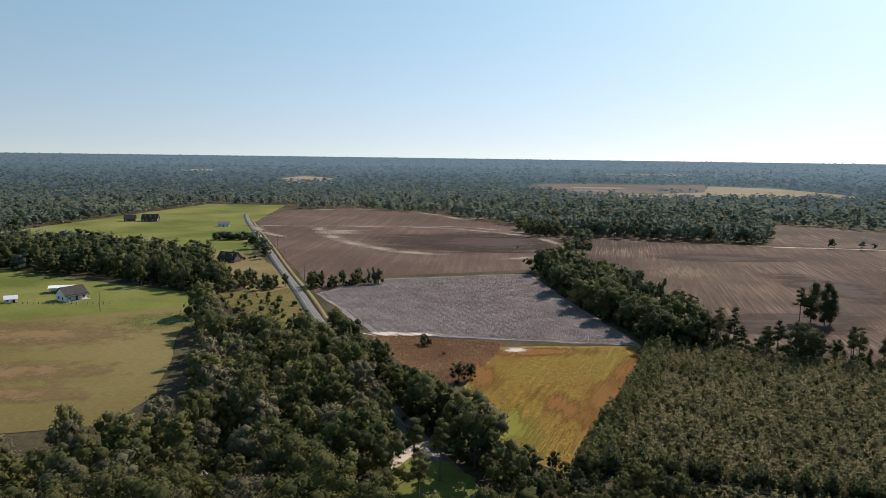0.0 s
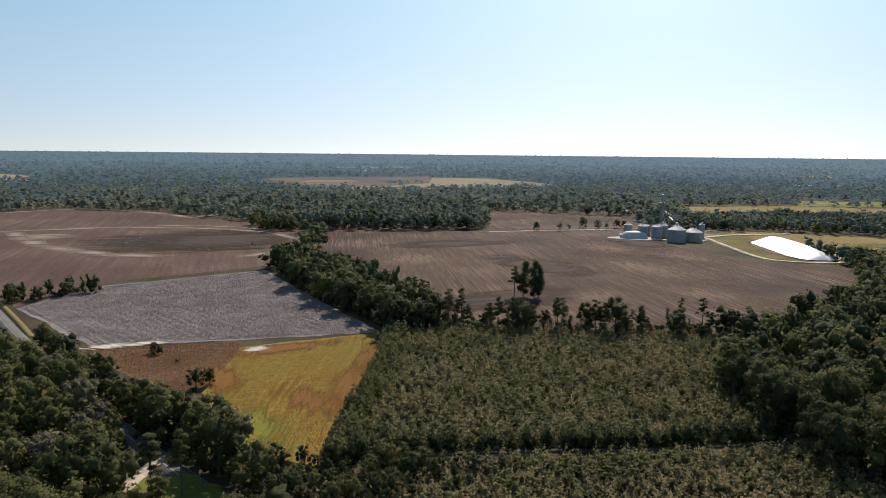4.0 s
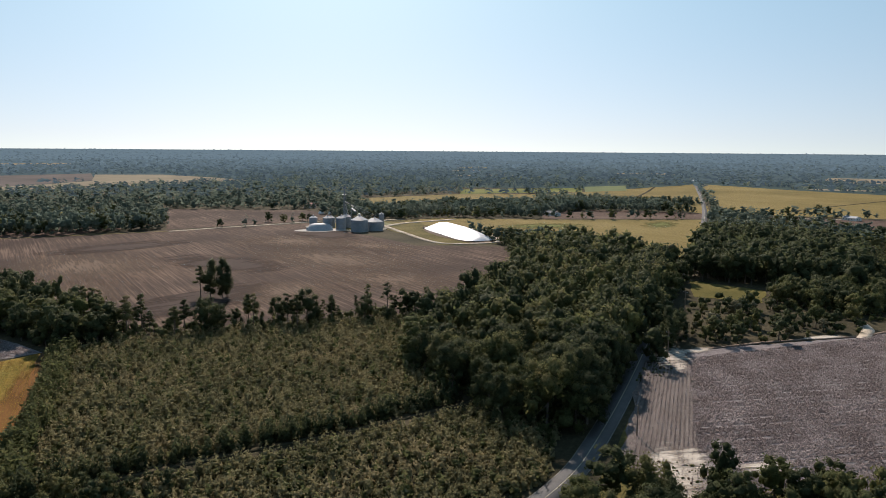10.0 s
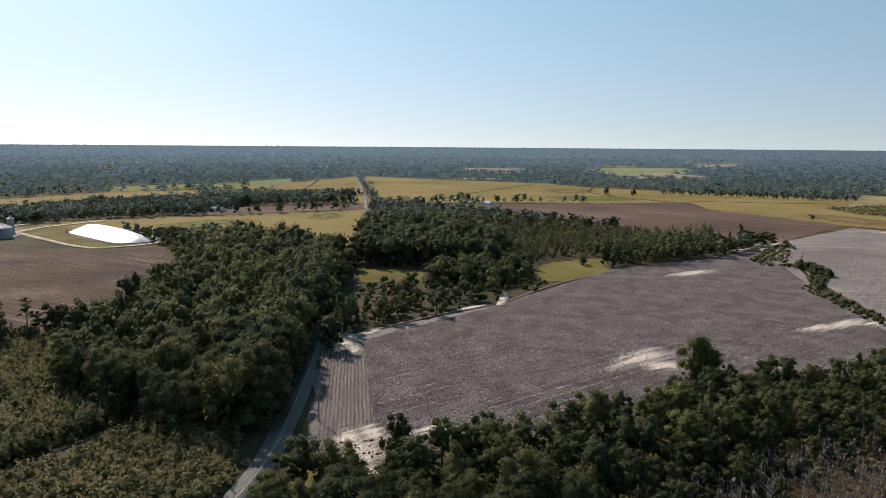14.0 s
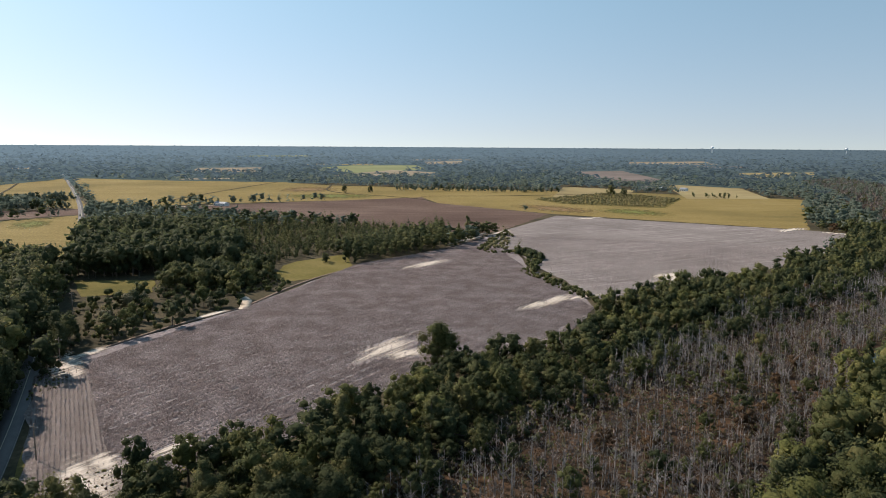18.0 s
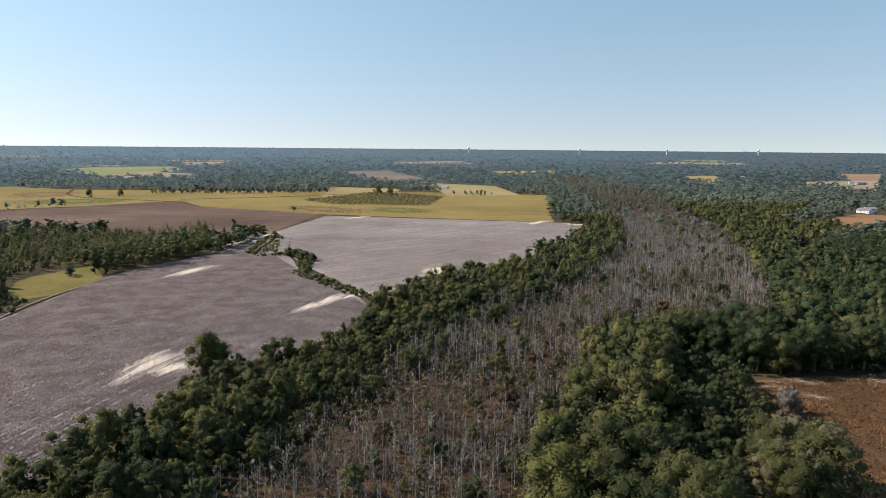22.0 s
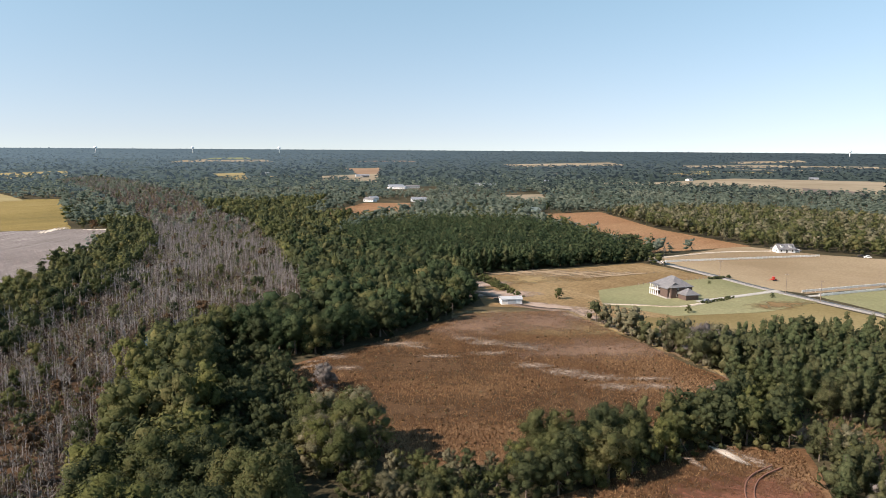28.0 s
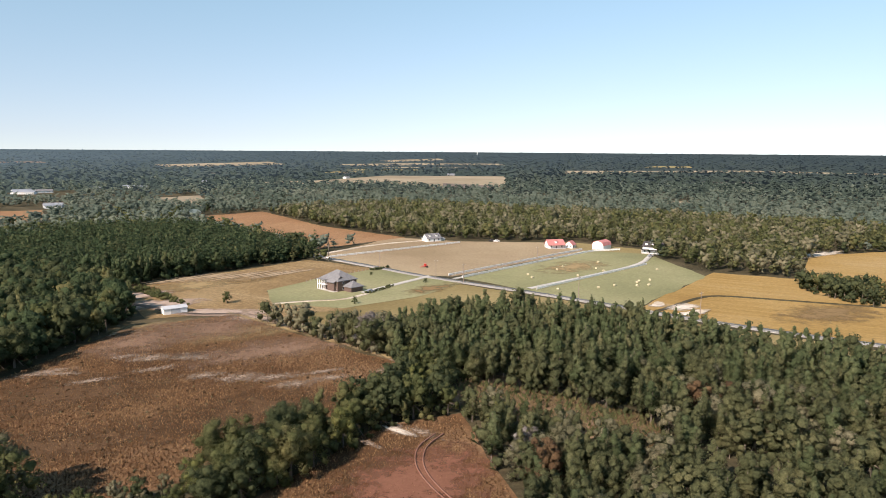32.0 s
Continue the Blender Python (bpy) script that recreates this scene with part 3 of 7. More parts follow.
field("golden_field", [(960, -35), (1000, -330), (1085, -370), (945, -565), (590, -362), (734, -168), (883, -42)], M["soy_far"], "golden field reaching the swamp edge", 2)
field("ploughed_field", [(803, 300), (979, -30), (884, -45), (736, -160), (585, -86), (560, -40), (640, 60)], M["plough"], "dark ploughed rows behind young pines", 2)
field("cotton_field", [(142, 76), (155, 86), (196, 102), (232, 112), (300, 72), (420, 25), (490, -40), (573, -84), (402, -78), (333, -90), (300, -88), (241, -58), (223, -16), (205, -2), (164, 26), (146, 58)], M["cotton"], "wide cotton crop with white bolls and sandy spots", 2)
field("rough_meadow", [(948, -182), (1090, -332), (958, -398), (808, -314), (866, -204)], M["rank"], "weedy patch of low bushes in golden field", 4)
field("cotton_field", [(719, -165), (592, -355), (560, -385), (430, -268), (394, -219), (350, -150), (318, -96), (402, -84), (492, -78), (590, -90)], M["cotton_back"], "pale cotton crop beyond a weedy ditch", 3)
field("meadow", [(366, 60), (378, 70), (415, 70), (431, 64), (460, 36), (412, 28), (376, 40)], M["gold_grass"], "yellow-green meadow beside the pines", 3)
field("meadow", [(520, -36), (580, -42), (588, -68), (564, -62)], M["soy_far"], "small golden meadow beyond pines", 3)
field("meadow", [(330, 150), (372, 172), (372, 130), (340, 120)], M["gold_grass"], "small sunny clearing in the woods", 3)
field("roadside_meadow", [(62, -312), (32, -340), (10, -376), (-43, -338), (-98, -292), (-153, -258), (-215, -228), (-215, -170), (-122, -214), (-54, -262), (-13, -288), (30, -268), (60, -262), (92, -296)], M["tan"], "dry brown grass between woods and road", 1, "meadow", False)
field("roadside_meadow", [(104, 66), (118, 72), (152, 85), (170, 92), (158, 60), (170, 30), (140, 48), (108, 56)], M["rank"], "dry grass verge beside cotton rows", 1, "meadow", False)
# the far side
field("sedge_field", [(157, -170), (152, -195), (147, -216), (141, -269), (105, -298), (72, -267), (23, -229), (27, -194), (62, -142), (84, -126), (104, -134), (134, -148), (154, -164)], M["sedge"], "brown broomsedge field with bleached patches", 2)
field("sedge_field", [(64, -106), (46, -136), (26, -176), (4, -187), (-3, -160), (-11, -135), (-6, -100)], M["sedge"], "small reddish broomsedge clearing", 2)
field("dry_meadow", [(182, -345), (150, -398), (112, -450), (62, -420), (88, -388), (108, -349), (100, -302), (141, -285)], M["straw"], "dry tan meadow beside a barn", 2)
field("dry_meadow", [(58, -312), (90, -291), (107, -296), (105, -304), (110, -350), (94, -322)], M["straw"], "dry brown grass at a field corner", 1)
field("lawn", [(108, -349), (88, -390), (60, -421), (8, -380), (30, -340), (62, -312), (96, -318)], M["green"], "mown lawn round a stone house", 3)
field("red_field", [(300, -690), (307, -724), (254, -803), (150, -655), (62, -576), (118, -500), (200, -590)], M["red"], "wide red clay field", 2)
field("red_field", [(478, -540), (560, -750), (510, -785), (440, -690), (430, -570)], M["red"], "orange clay field by farm buildings", 2)
field("pasture", [(112, -462), (72, -575), (15, -556), (-68, -556), (-79, -512), (15, -398), (34, -402)], M["pasture"], "dry pasture inside white fences", 2)
field("pasture", [(-60, -554), (-68, -564), (-128, -521), (-120, -498), (-80, -512)], M["tan"], "dry grass behind red-roofed farm buildings", 1)
field("green_pasture", [(12, -396), (-80, -514), (-121, -500), (-134, -412), (-75, -326), (-40, -348)], M["green"], "green pasture dotted with hay bales", 2)
field("soybean_field", [(-75, -324), (-134, -414), (-142, -426), (-186, -408), (-250, -330), (-156, -268), (-122, -284)], M["soy_gold"], "bright golden soybeans beside the road", 2)
field("soybean_field", [(-196, -345), (-191, -418), (-235, -505), (-300, -530), (-380, -420)], M["soy_gold"], "golden soybeans behind a wooded point", 2)
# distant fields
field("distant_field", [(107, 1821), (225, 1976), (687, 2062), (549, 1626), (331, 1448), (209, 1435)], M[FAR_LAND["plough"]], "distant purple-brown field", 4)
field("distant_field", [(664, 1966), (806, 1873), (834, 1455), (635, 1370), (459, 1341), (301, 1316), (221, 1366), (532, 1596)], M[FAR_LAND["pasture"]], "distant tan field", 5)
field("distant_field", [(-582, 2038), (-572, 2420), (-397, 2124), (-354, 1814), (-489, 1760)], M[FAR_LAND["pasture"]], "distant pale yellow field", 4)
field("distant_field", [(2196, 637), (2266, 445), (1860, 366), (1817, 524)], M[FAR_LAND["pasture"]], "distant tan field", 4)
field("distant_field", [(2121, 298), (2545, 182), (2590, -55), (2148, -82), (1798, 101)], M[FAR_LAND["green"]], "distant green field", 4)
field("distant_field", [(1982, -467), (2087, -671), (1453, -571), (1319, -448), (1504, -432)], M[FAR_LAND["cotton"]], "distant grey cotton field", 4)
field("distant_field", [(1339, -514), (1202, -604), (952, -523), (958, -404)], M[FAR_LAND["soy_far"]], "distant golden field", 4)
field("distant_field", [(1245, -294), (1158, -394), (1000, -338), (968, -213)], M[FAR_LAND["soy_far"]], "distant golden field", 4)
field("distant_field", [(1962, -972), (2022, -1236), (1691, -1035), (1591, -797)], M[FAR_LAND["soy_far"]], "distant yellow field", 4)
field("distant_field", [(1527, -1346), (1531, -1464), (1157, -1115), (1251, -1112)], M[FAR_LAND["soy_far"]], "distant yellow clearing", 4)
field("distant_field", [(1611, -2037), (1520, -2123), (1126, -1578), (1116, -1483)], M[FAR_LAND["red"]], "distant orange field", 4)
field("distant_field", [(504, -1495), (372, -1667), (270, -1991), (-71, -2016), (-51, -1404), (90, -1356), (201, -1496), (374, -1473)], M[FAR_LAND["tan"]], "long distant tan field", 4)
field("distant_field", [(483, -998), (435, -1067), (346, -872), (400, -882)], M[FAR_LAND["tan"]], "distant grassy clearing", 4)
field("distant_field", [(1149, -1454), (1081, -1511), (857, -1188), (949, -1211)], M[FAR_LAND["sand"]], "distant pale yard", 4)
FAR_FIELDS_1 = [([(-268, -1049), (-324, -1046), (-303, -988), (-255, -992)], "distant pale clearing", "pasture"),
    ([(-316, -2651), (-1032, -2780), (-1498, -2477), (-1397, -2395), (-919, -2592), (-270, -2264)], "distant pale strip of marsh", "pasture"),
    ([(640, -3151), (270, -3380), (244, -3137), (595, -2944)], "distant pale strip", "pasture"),
    ([(83, -1559), (-35, -1456), (-22, -1365), (71, -1327)], "distant purple-brown field", "plough"),
    ([(2085, 26), (1889, -104), (1661, -81), (1652, 77), (1647, 185)], "distant tan field", "tan"),
    ([(2994, -101), (3069, -270), (2735, -235), (2665, -100)], "distant pale field", "pasture"),
    ([(3000, -996), (3036, -1339), (2723, -1264), (2744, -905)], "distant pale field", "pasture"),
    ([(1330, -1177), (1479, -1420), (1210, -1173), (1233, -1100)], "distant golden clearing", "soy_far")]
FAR_FIELDS_2 = [([(1200, -1400), (1188, -1654), (953, -1339), (1037, -1228)], "distant pale yard", "sand"),
    ([(1520, -1950), (1554, -2189), (1260, -1778), (1317, -1713)], "distant orange field", "red"),
    ([(2609, -2111), (2685, -2337), (2437, -2148), (2502, -1978)], "distant pale yard", "sand"),
    ([(1354, -2799), (1014, -3312), (848, -3028), (1160, -2592)], "distant pale field", "pasture"),
    ([(527, -3636), (239, -3969), (191, -3771), (450, -3456)], "distant pale field", "pasture"),
    ([(-1189, 2804), (-1133, 2979), (-1020, 2802), (-1092, 2693)], "distant pale field", "pasture"),
    ([(1052, 690), (1149, 665), (1314, 762), (1200, 790)], "distant green field", "green")]
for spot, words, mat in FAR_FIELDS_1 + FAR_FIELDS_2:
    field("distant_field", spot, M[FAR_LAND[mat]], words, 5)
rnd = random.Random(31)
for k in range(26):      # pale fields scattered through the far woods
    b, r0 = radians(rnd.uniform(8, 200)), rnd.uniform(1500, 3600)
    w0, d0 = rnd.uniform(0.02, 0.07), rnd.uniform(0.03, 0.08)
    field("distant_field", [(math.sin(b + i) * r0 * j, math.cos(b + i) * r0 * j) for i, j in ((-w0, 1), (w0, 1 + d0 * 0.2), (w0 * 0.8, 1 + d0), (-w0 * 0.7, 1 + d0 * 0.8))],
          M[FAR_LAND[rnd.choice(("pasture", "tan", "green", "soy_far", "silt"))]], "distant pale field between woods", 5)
OPEN.append([(-300, 1000), (-262, 800), (-172, 560), (-84, 348), (-74, 352), (-146, 560), (-226, 800), (-232, 1000)])
OPEN.append([(578, -362), (722, -160), (752, -174), (608, -378)])
OPEN.append([(560, -78), (585, -102), (742, -178), (742, -148), (590, -68)])
OPEN.append([(96, 628), (180, 602), (262, 590), (440, 572), (440, 592), (262, 614), (180, 628), (100, 650)])
OPEN.append([(470, -690), (520, -720), (600, -770), (600, -800), (520, -850), (480, -800)])
OPEN.append([(570, -930), (640, -940), (760, -1050), (760, -1090), (690, -1130), (610, -1040)])
OPEN.append([(348, 380), (400, 328), (486, 500), (474, 566), (380, 565), (348, 520)])
OPEN.append([(116, -466), (78, -580), (15, -564), (-68, -562), (-126, -520), (-124, -500), (-136, -412), (-80, -322)])
# roads
strip("road", [(-268, 830), (-250, 772), (-169, 564), (-116, 426), (-88, 356), (-69, 305), (-30, 210), (-5, 155), (20, 108), (62, 78), (116, 78), (154, 91), (198, 108), (266, 136), (395, 189), (770, 338), (1529, 712)], 5.8, M["asphalt_mid"], "two-lane grey asphalt country road", 4, clear=4.0)
strip("road", [(150, -505), (110, -466), (62, -425), (32, -397), (-43, -346), (-98, -300), (-153, -266), (-260, -215)], 6.2, M["asphalt_pale"], "grey asphalt road past white fences", 4, clear=5.0)

# open water and swamp
SWAMP = [(92, 10), (118, 14), (148, -14), (215, -75), (300, -165), (400, -290), (524, -396), (764, -528), (1052, -677), (1404, -832), (1549, -1013), (1255, -911), (869, -710), (557, -511), (408, -433), (300, -335), (262, -292), (228, -256), (206, -246), (203, -214), (206, -176), (172, -122), (116, -72), (84, -60)]
field("swamp", SWAMP, M["bog"], "rusty swamp floor under dead trees", 1, "swamp", open_land=False)

# ---- soil, sand and tracks on the open land ----
def blob(cx, cy, rx, ry, turn, seed, n=22, ragged=0.3):
    """An uneven oval outline."""
    rnd = random.Random(seed)
    c, s = math.cos(radians(turn)), math.sin(radians(turn))
    ph = [rnd.uniform(0, 6.28) for _ in range(5)]
    n = max(n, 36)
    pts = []
    for k in range(n):
        a = 2 * math.pi * k / n
        q = 1 + ragged * (0.5 * math.sin(2 * a + ph[0]) + 0.45 * math.sin(3 * a + ph[1]) + 0.4 * math.sin(5 * a + ph[2]) + 0.3 * math.sin(9 * a + ph[3]) + 0.25 * math.sin(14 * a + ph[4]))
        x, y = rx * q * math.cos(a), ry * q * math.sin(a)
        pts.append((cx + x * c - y * s, cy + x * s + y * c))
    return pts


SANDY = []


def patch(name, cx, cy, rx, ry, turn, material, label, level, ragged=0.3, n=22):
    field(name, blob(cx, cy, rx, ry, turn, label + str(cx), n, ragged), material, label, level, "bare patch", False, 0.3, 6.0)


def drift(name, cx, cy, rx, ry, turn, material, label, level=6):
    """A thin oval patch lying on the land, fading out at its rim."""
    lift = 0.05 * level + 0.0035 * (len(LAID) % 12) + float(ground_z(math.hypot(cx, cy)))
    LAID.append(name)
    t = np.linspace(0, 2 * np.pi, 28, endpoint=False)
    v = np.vstack([[(0, 0, 0)], np.stack([rx * np.cos(t), ry * np.sin(t), 0 * t], 1)])
    f = [(0, 1 + k, 1 + (k + 1) % 28) for k in range(28)]
    ob = new(name, mesh_from(name, v, f, D[material]))
    ob.matrix_world = Matrix.LocRotScale((cx, cy, lift), Euler((0, 0, radians(turn))), None)
    return tagged(ob, label, "bare patch", kind="structure")


def drift_line(name, line, width, material, label, level=6):
    for (x0, y0), (x1, y1) in zip(line[:-1], line[1:]):
        l = math.hypot(x1 - x0, y1 - y0)
        drift(name, (x0 + x1) / 2, (y0 + y1) / 2, 0.8 * l, width, math.degrees(math.atan2(y1 - y0, x1 - x0)), material, label, level)


SAND = "bleached bare sand among the crop"
SANDS_1 = [(-32, 275, 15, 5.5, 6),
    (-20, 275, 14, 4.5, 2),
    (19, 255, 9, 5.5, 30),
    (240, 4, 26, 9, -28),
    (234, -4, 13, 7, -60),
    (308, -66, 26, 6, -48),
    (322, -88, 22, 5, -60),
    (318, -75, 26, 5, -40),
    (374, -152, 24, 12, -40),
    (420, -18, 34, 8, -40),
    (540, -56, 46, 8, -28),
    (228, 108, 15, 7, 30),
    (240, 106, 10, 4, -20),
    (140, 64, 18, 9, 20), (146, 70, 14, 6, 25), (221, 108, 16, 7, 20)]
SANDS_2 = [(152, 66, 10, 5, 40), (224, 107, 11, 5, 30), (216, 101, 9, 3.5, 20), (142, 66, 8, 5, 50),
    (132, 58, 11, 5, 10),
    (160, 52, 10, 4, -40),
    (573, -84, 40, 6, -30),
    (292, 80, 14, 4, -30),
    (590, -345, 36, 10, -55),
    (690, -190, 34, 8, -60),
    (560, -375, 34, 8, 40),
    (-96, -327, 15, 8, 40),
    (-84, -329, 9, 4, 20),
    (-240, -508, 60, 10, 35)]
for cx, cy, rx, ry, turn in SANDS_1 + SANDS_2:
    drift("sand_patch", cx, cy, rx, ry, turn, "sand", SAND, 8)
    SANDY.append(blob(cx, cy, rx * 0.75, ry * 0.75, turn, 5, 22, 0.2))
drift("grass_patch", 108, -272, 40, 22, 35, "pink", "pale pinkish grass at the top of a field", 5)
drift("grass_patch", 72, -246, 44, 16, 38, "pink", "pale pinkish grass along a field edge", 5)
drift("grass_patch", 128, -250, 18, 26, 0, "pink", "pale pinkish grass at the top of a field", 5)
for cx, cy, rx, ry in ((112, -230, 12, 5), (101, -232, 9, 4), (87, -213, 10, 4), (75, -212, 12, 5), (64, -213, 12, 4), (56, -207, 10, 4), (122, -231, 8, 3), (138, -178, 8, 3), (150, -186, 7, 3), (46, -214, 9, 3)):
    drift("sand_patch", cx, cy, 1.3 * rx, 1.7 * ry, 25, "bleached", "thin bleached grass over bare soil", 8)
rnd = random.Random(77)
for k in range(7):
    cx, cy = 88 + rnd.gauss(0, 30), -222 + rnd.gauss(0, 12)
    drift("sand_patch", cx, cy, rnd.uniform(7, 18), rnd.uniform(3, 7), rnd.uniform(0, 50), "bleached", "thin pale grass over bare soil", 8)
for cx, cy, rx, ry, turn in ((14, -173, 12, 4.0, -35), (22, -178, 8, 2.5, -30), (152, -178, 7, 2.5, 50), (150, -190, 7, 2.0, 20), (26, -165, 9, 2.0, -40), (150, -172, 9, 2.5, 70), (120, -205, 14, 4, 30)):
    drift("sand_patch", cx, cy, rx, ry, turn, "bleached", "thin pale grass over bare soil", 8)
SILT = "pale silt washed over ploughed soil"
drift("soil_patch", -2, 596, 92, 84, 0, "dark", "dark damp hollow in ploughed soil", 5)
drift("soil_patch", 20, 590, 74, 66, 0, "dark", "dark damp hollow in ploughed soil", 6)
drift_line("soil_patch", [(-220, 696), (-177, 697), (-132, 704), (-75, 712), (-16, 697), (28, 668), (63, 633), (80, 575), (84, 540)], 7, "silt", SILT, 7)
drift_line("soil_patch", [(-40, 722), (0, 712), (40, 684), (66, 655)], 5, "silt", SILT, 7)
drift_line("soil_patch", [(-150, 690), (-140, 655), (-129, 631), (-110, 586), (-80, 548), (-54, 520), (-20, 506)], 11, "silt", SILT, 7)
drift_line("soil_patch", [(-215, 690), (-190, 635), (-160, 600)], 8, "silt", SILT, 7)
drift("soil_patch", -120, 650, 30, 34, 0, "silt", SILT, 7)
drift_line("soil_patch", [(30, 492), (52, 508), (72, 530), (84, 545)], 9, "silt", SILT, 7)
drift_line("soil_patch", [(-4, 800), (26, 838), (48, 838), (64, 770)], 9, "silt", SILT, 7)
drift_line("soil_patch", [(-70, 905), (-28, 845), (-8, 802)], 9, "silt", SILT, 7)
drift_line("soil_patch", [(-226, 890), (-160, 940), (-90, 915)], 8, "silt", SILT, 7)
for cx, cy, rx, ry, turn in ((140, 450, 70, 90, -10), (110, 370, 40, 60, 0), (300, 460, 56, 80, 20), (270, 370, 56, 110, 10), (250, 290, 40, 60, 10), (330, 400, 30, 70, 10), (190, 300, 50, 40, 30)):
    drift("soil_patch", cx, cy, rx, ry, turn, "stubble", "pale broken stalks left on the soil", 5)
for cx, cy, rx, ry, turn in ((190, 520, 60, 24, 0), (210, 400, 26, 60, 10), (150, 310, 50, 24, 20), (345, 480, 22, 40, 0)):
    drift("soil_patch", cx, cy, rx, ry, turn, "dark", "dark damp patch in a stalk field", 6)
for cx, cy, rx, ry, turn, mat, words in ((44, 208, 10, 36, -22, "soy_rust", "rust-brown drying soybeans"), (12, 180, 12, 24, 10, "soy_green", "late green soybeans"), (58, 236, 9, 34, -22, "soy_rust", "rust-brown drying soybeans"),
                                         (30, 254, 34, 9, 8, "soy_rust", "rust-brown drying soybeans"), (6, 225, 9, 26, 10, "soy_rust", "rust-brown drying soybeans"), (30, 195, 10, 22, 20, "soy_rust", "rust-brown drying soybeans")):
    drift("crop_patch", cx, cy, rx, ry, turn, mat, words, 5)
GROWTH_1 = [(120, -195, 40, 26, 20, "sedge_dark", "dark weedy patch in broomsedge"),
    (60, -185, 34, 24, 40, "sedge_dark", "dark weedy patch in broomsedge"),
    (100, -160, 44, 16, 30, "sedge_dark", "dark weedy patch in broomsedge"),
    (20, -150, 20, 12, 60, "sedge_dark", "dark weedy patch in broomsedge"),
    (95, -270, 40, 20, 30, "tan", "pale upper end of a broomsedge field"),
    (130, -270, 24, 16, 30, "tan", "pale upper end of a broomsedge field"),
    (-150, 215, 46, 16, 5, "rust", "rusty dry grass in a hayfield"),
    (-170, 262, 50, 26, 0, "rust", "rusty dry grass in a hayfield"),
    (-130, 195, 26, 10, 0, "rust", "rusty dry grass in a hayfield"),
    (-130, 290, 26, 20, 0, "green", "greener strip of a hayfield"),
    (160, -350, 20, 16, 0, "rust", "rusty dry grass by a barn"),
    (130, -380, 26, 16, 40, "rust", "rusty dry grass by a barn"),
    (24, -362, 24, 10, 55, "rust", "dry brown grass beside a lawn")]
GROWTH_2 = [(-60, -440, 40, 20, 50, "tan", "drier strip of a pasture"),
    (540, 400, 60, 30, -30, "green", "greener side of golden soybeans"),
    (640, 330, 50, 20, 20, "green", "greener side of golden soybeans"),
    (1150, 150, 90, 60, 0, "rust", "rusty side of a golden field"),
    (1000, 100, 60, 90, 0, "green", "greener side of a golden field"),
    (800, -180, 80, 40, 30, "rust", "rusty side of a golden field"),
    (760, -260, 60, 40, 30, "green", "greener side of a golden field"),
    (-160, -320, 40, 20, 30, "rust", "rusty side of a golden field")]
for cx, cy, rx, ry, turn, mat, words in GROWTH_1 + GROWTH_2:
    drift("grass_patch", cx, cy, rx, ry, turn, mat, words, 5)

patch("sand_patch", -86, -333, 6, 2.4, 60, M["sand"], "white sand pile beside the road", 8, 0.2)
patch("sand_patch", -98, -316, 9, 3.6, 35, M["sand"], "white sand pile beside the road", 8, 0.2)
for cx, cy, rx, ry, turn in ((150, -312, 26, 11, 28), (170, -328, 22, 10, 40), (114, -299, 24, 8, 5), (98, -290, 10, 6, 0)):
    drift("bare_yard", cx, cy, rx, ry, turn, "yard", "bare pinkish soil round a barn", 6)
drift("bare_yard", 150, -360, 30, 18, 50, "tan", "mown pale strips of a dry meadow", 6)
for k in range(9):
    x, y = 176 - 7.5 * k, -352 - 3.0 * k
    drift("mown_strip", x - 4, y - 22, 30, 1.6 + 0.7 * (k % 3), 52 + 3 * (k % 2), "mown", "pale mown strip across a dry meadow", 7)
strip("farm_track", [(100, -296), (86, -283), (64, -266), (40, -246), (24, -230)], 1.6, M["silt"], "faint pale track along a sedge field", 6)
drift("bare_soil", 12, -146, 24, 17, 60, "clay", "bare red clay in a small clearing", 9)
for off in (0.0, 2.0):
    strip("wheel_rut", [(8 + off, -172), (12 + off, -164), (12 + 0.9 * off, -154), (8 + 0.8 * off, -144), (0 + 0.8 * off, -132)], 0.32, M["rut"], "wheel rut curving across red clay", 12, "wheel rut")
drift("sand_patch", 20, -173, 10, 3.0, -35, "sand", "bleached sand at the top of a clearing", 10)
# tracks, drives and ditches
strip("farm_track", [(257, 590), (308, 588), (349, 581), (402, 578), (440, 566)], 5, M["sand"], "pale sandy farm track across a field", 5)
strip("farm_track", [(96, 590), (113, 640), (180, 613), (257, 592)], 3, M["tan"], "grassy farm track between fields", 5)
strip("farm_track", [(228, 112), (252, 101), (279, 88), (304, 70), (318, 65), (360, 53), (406, 29), (480, -30), (560, -75)], 1.8, M["silt"], "sandy track along the cotton", 7)
strip("farm_track", [(302, 68), (311, 69), (320, 70), (330, 76)], 4.5, M["sand"], "pale sandy spur off the cotton track", 8)
strip("farm_track", [(40, 446), (62, 482), (90, 560), (82, 610)], 3.5, M["silt"], "pale track hooking round a field corner", 5)
# dark floor colour paints the pines' shade onto this lane
strip("farm_track", [(27, 152), (48, 151), (76, 144), (106, 135), (142, 128)], 1.8, M["floor"], "grassy lane between young pines, darkened for their shade", 5)
strip("drive", [(-10, 168), (-14, 160), (-20, 146), (-28, 132)], 3.2, M["sand"], "sandy drive under the pines", 6, clear=4)
strip("drive", [(-14, 162), (-34, 158), (-52, 152), (-72, 138)], 3.0, M["sand"], "sandy drive under the pines", 7, clear=3)
strip("drive", [(59, -347), (45, -370), (28, -398)], 3.6, M["concrete"], "pale concrete drive to a house", 7)
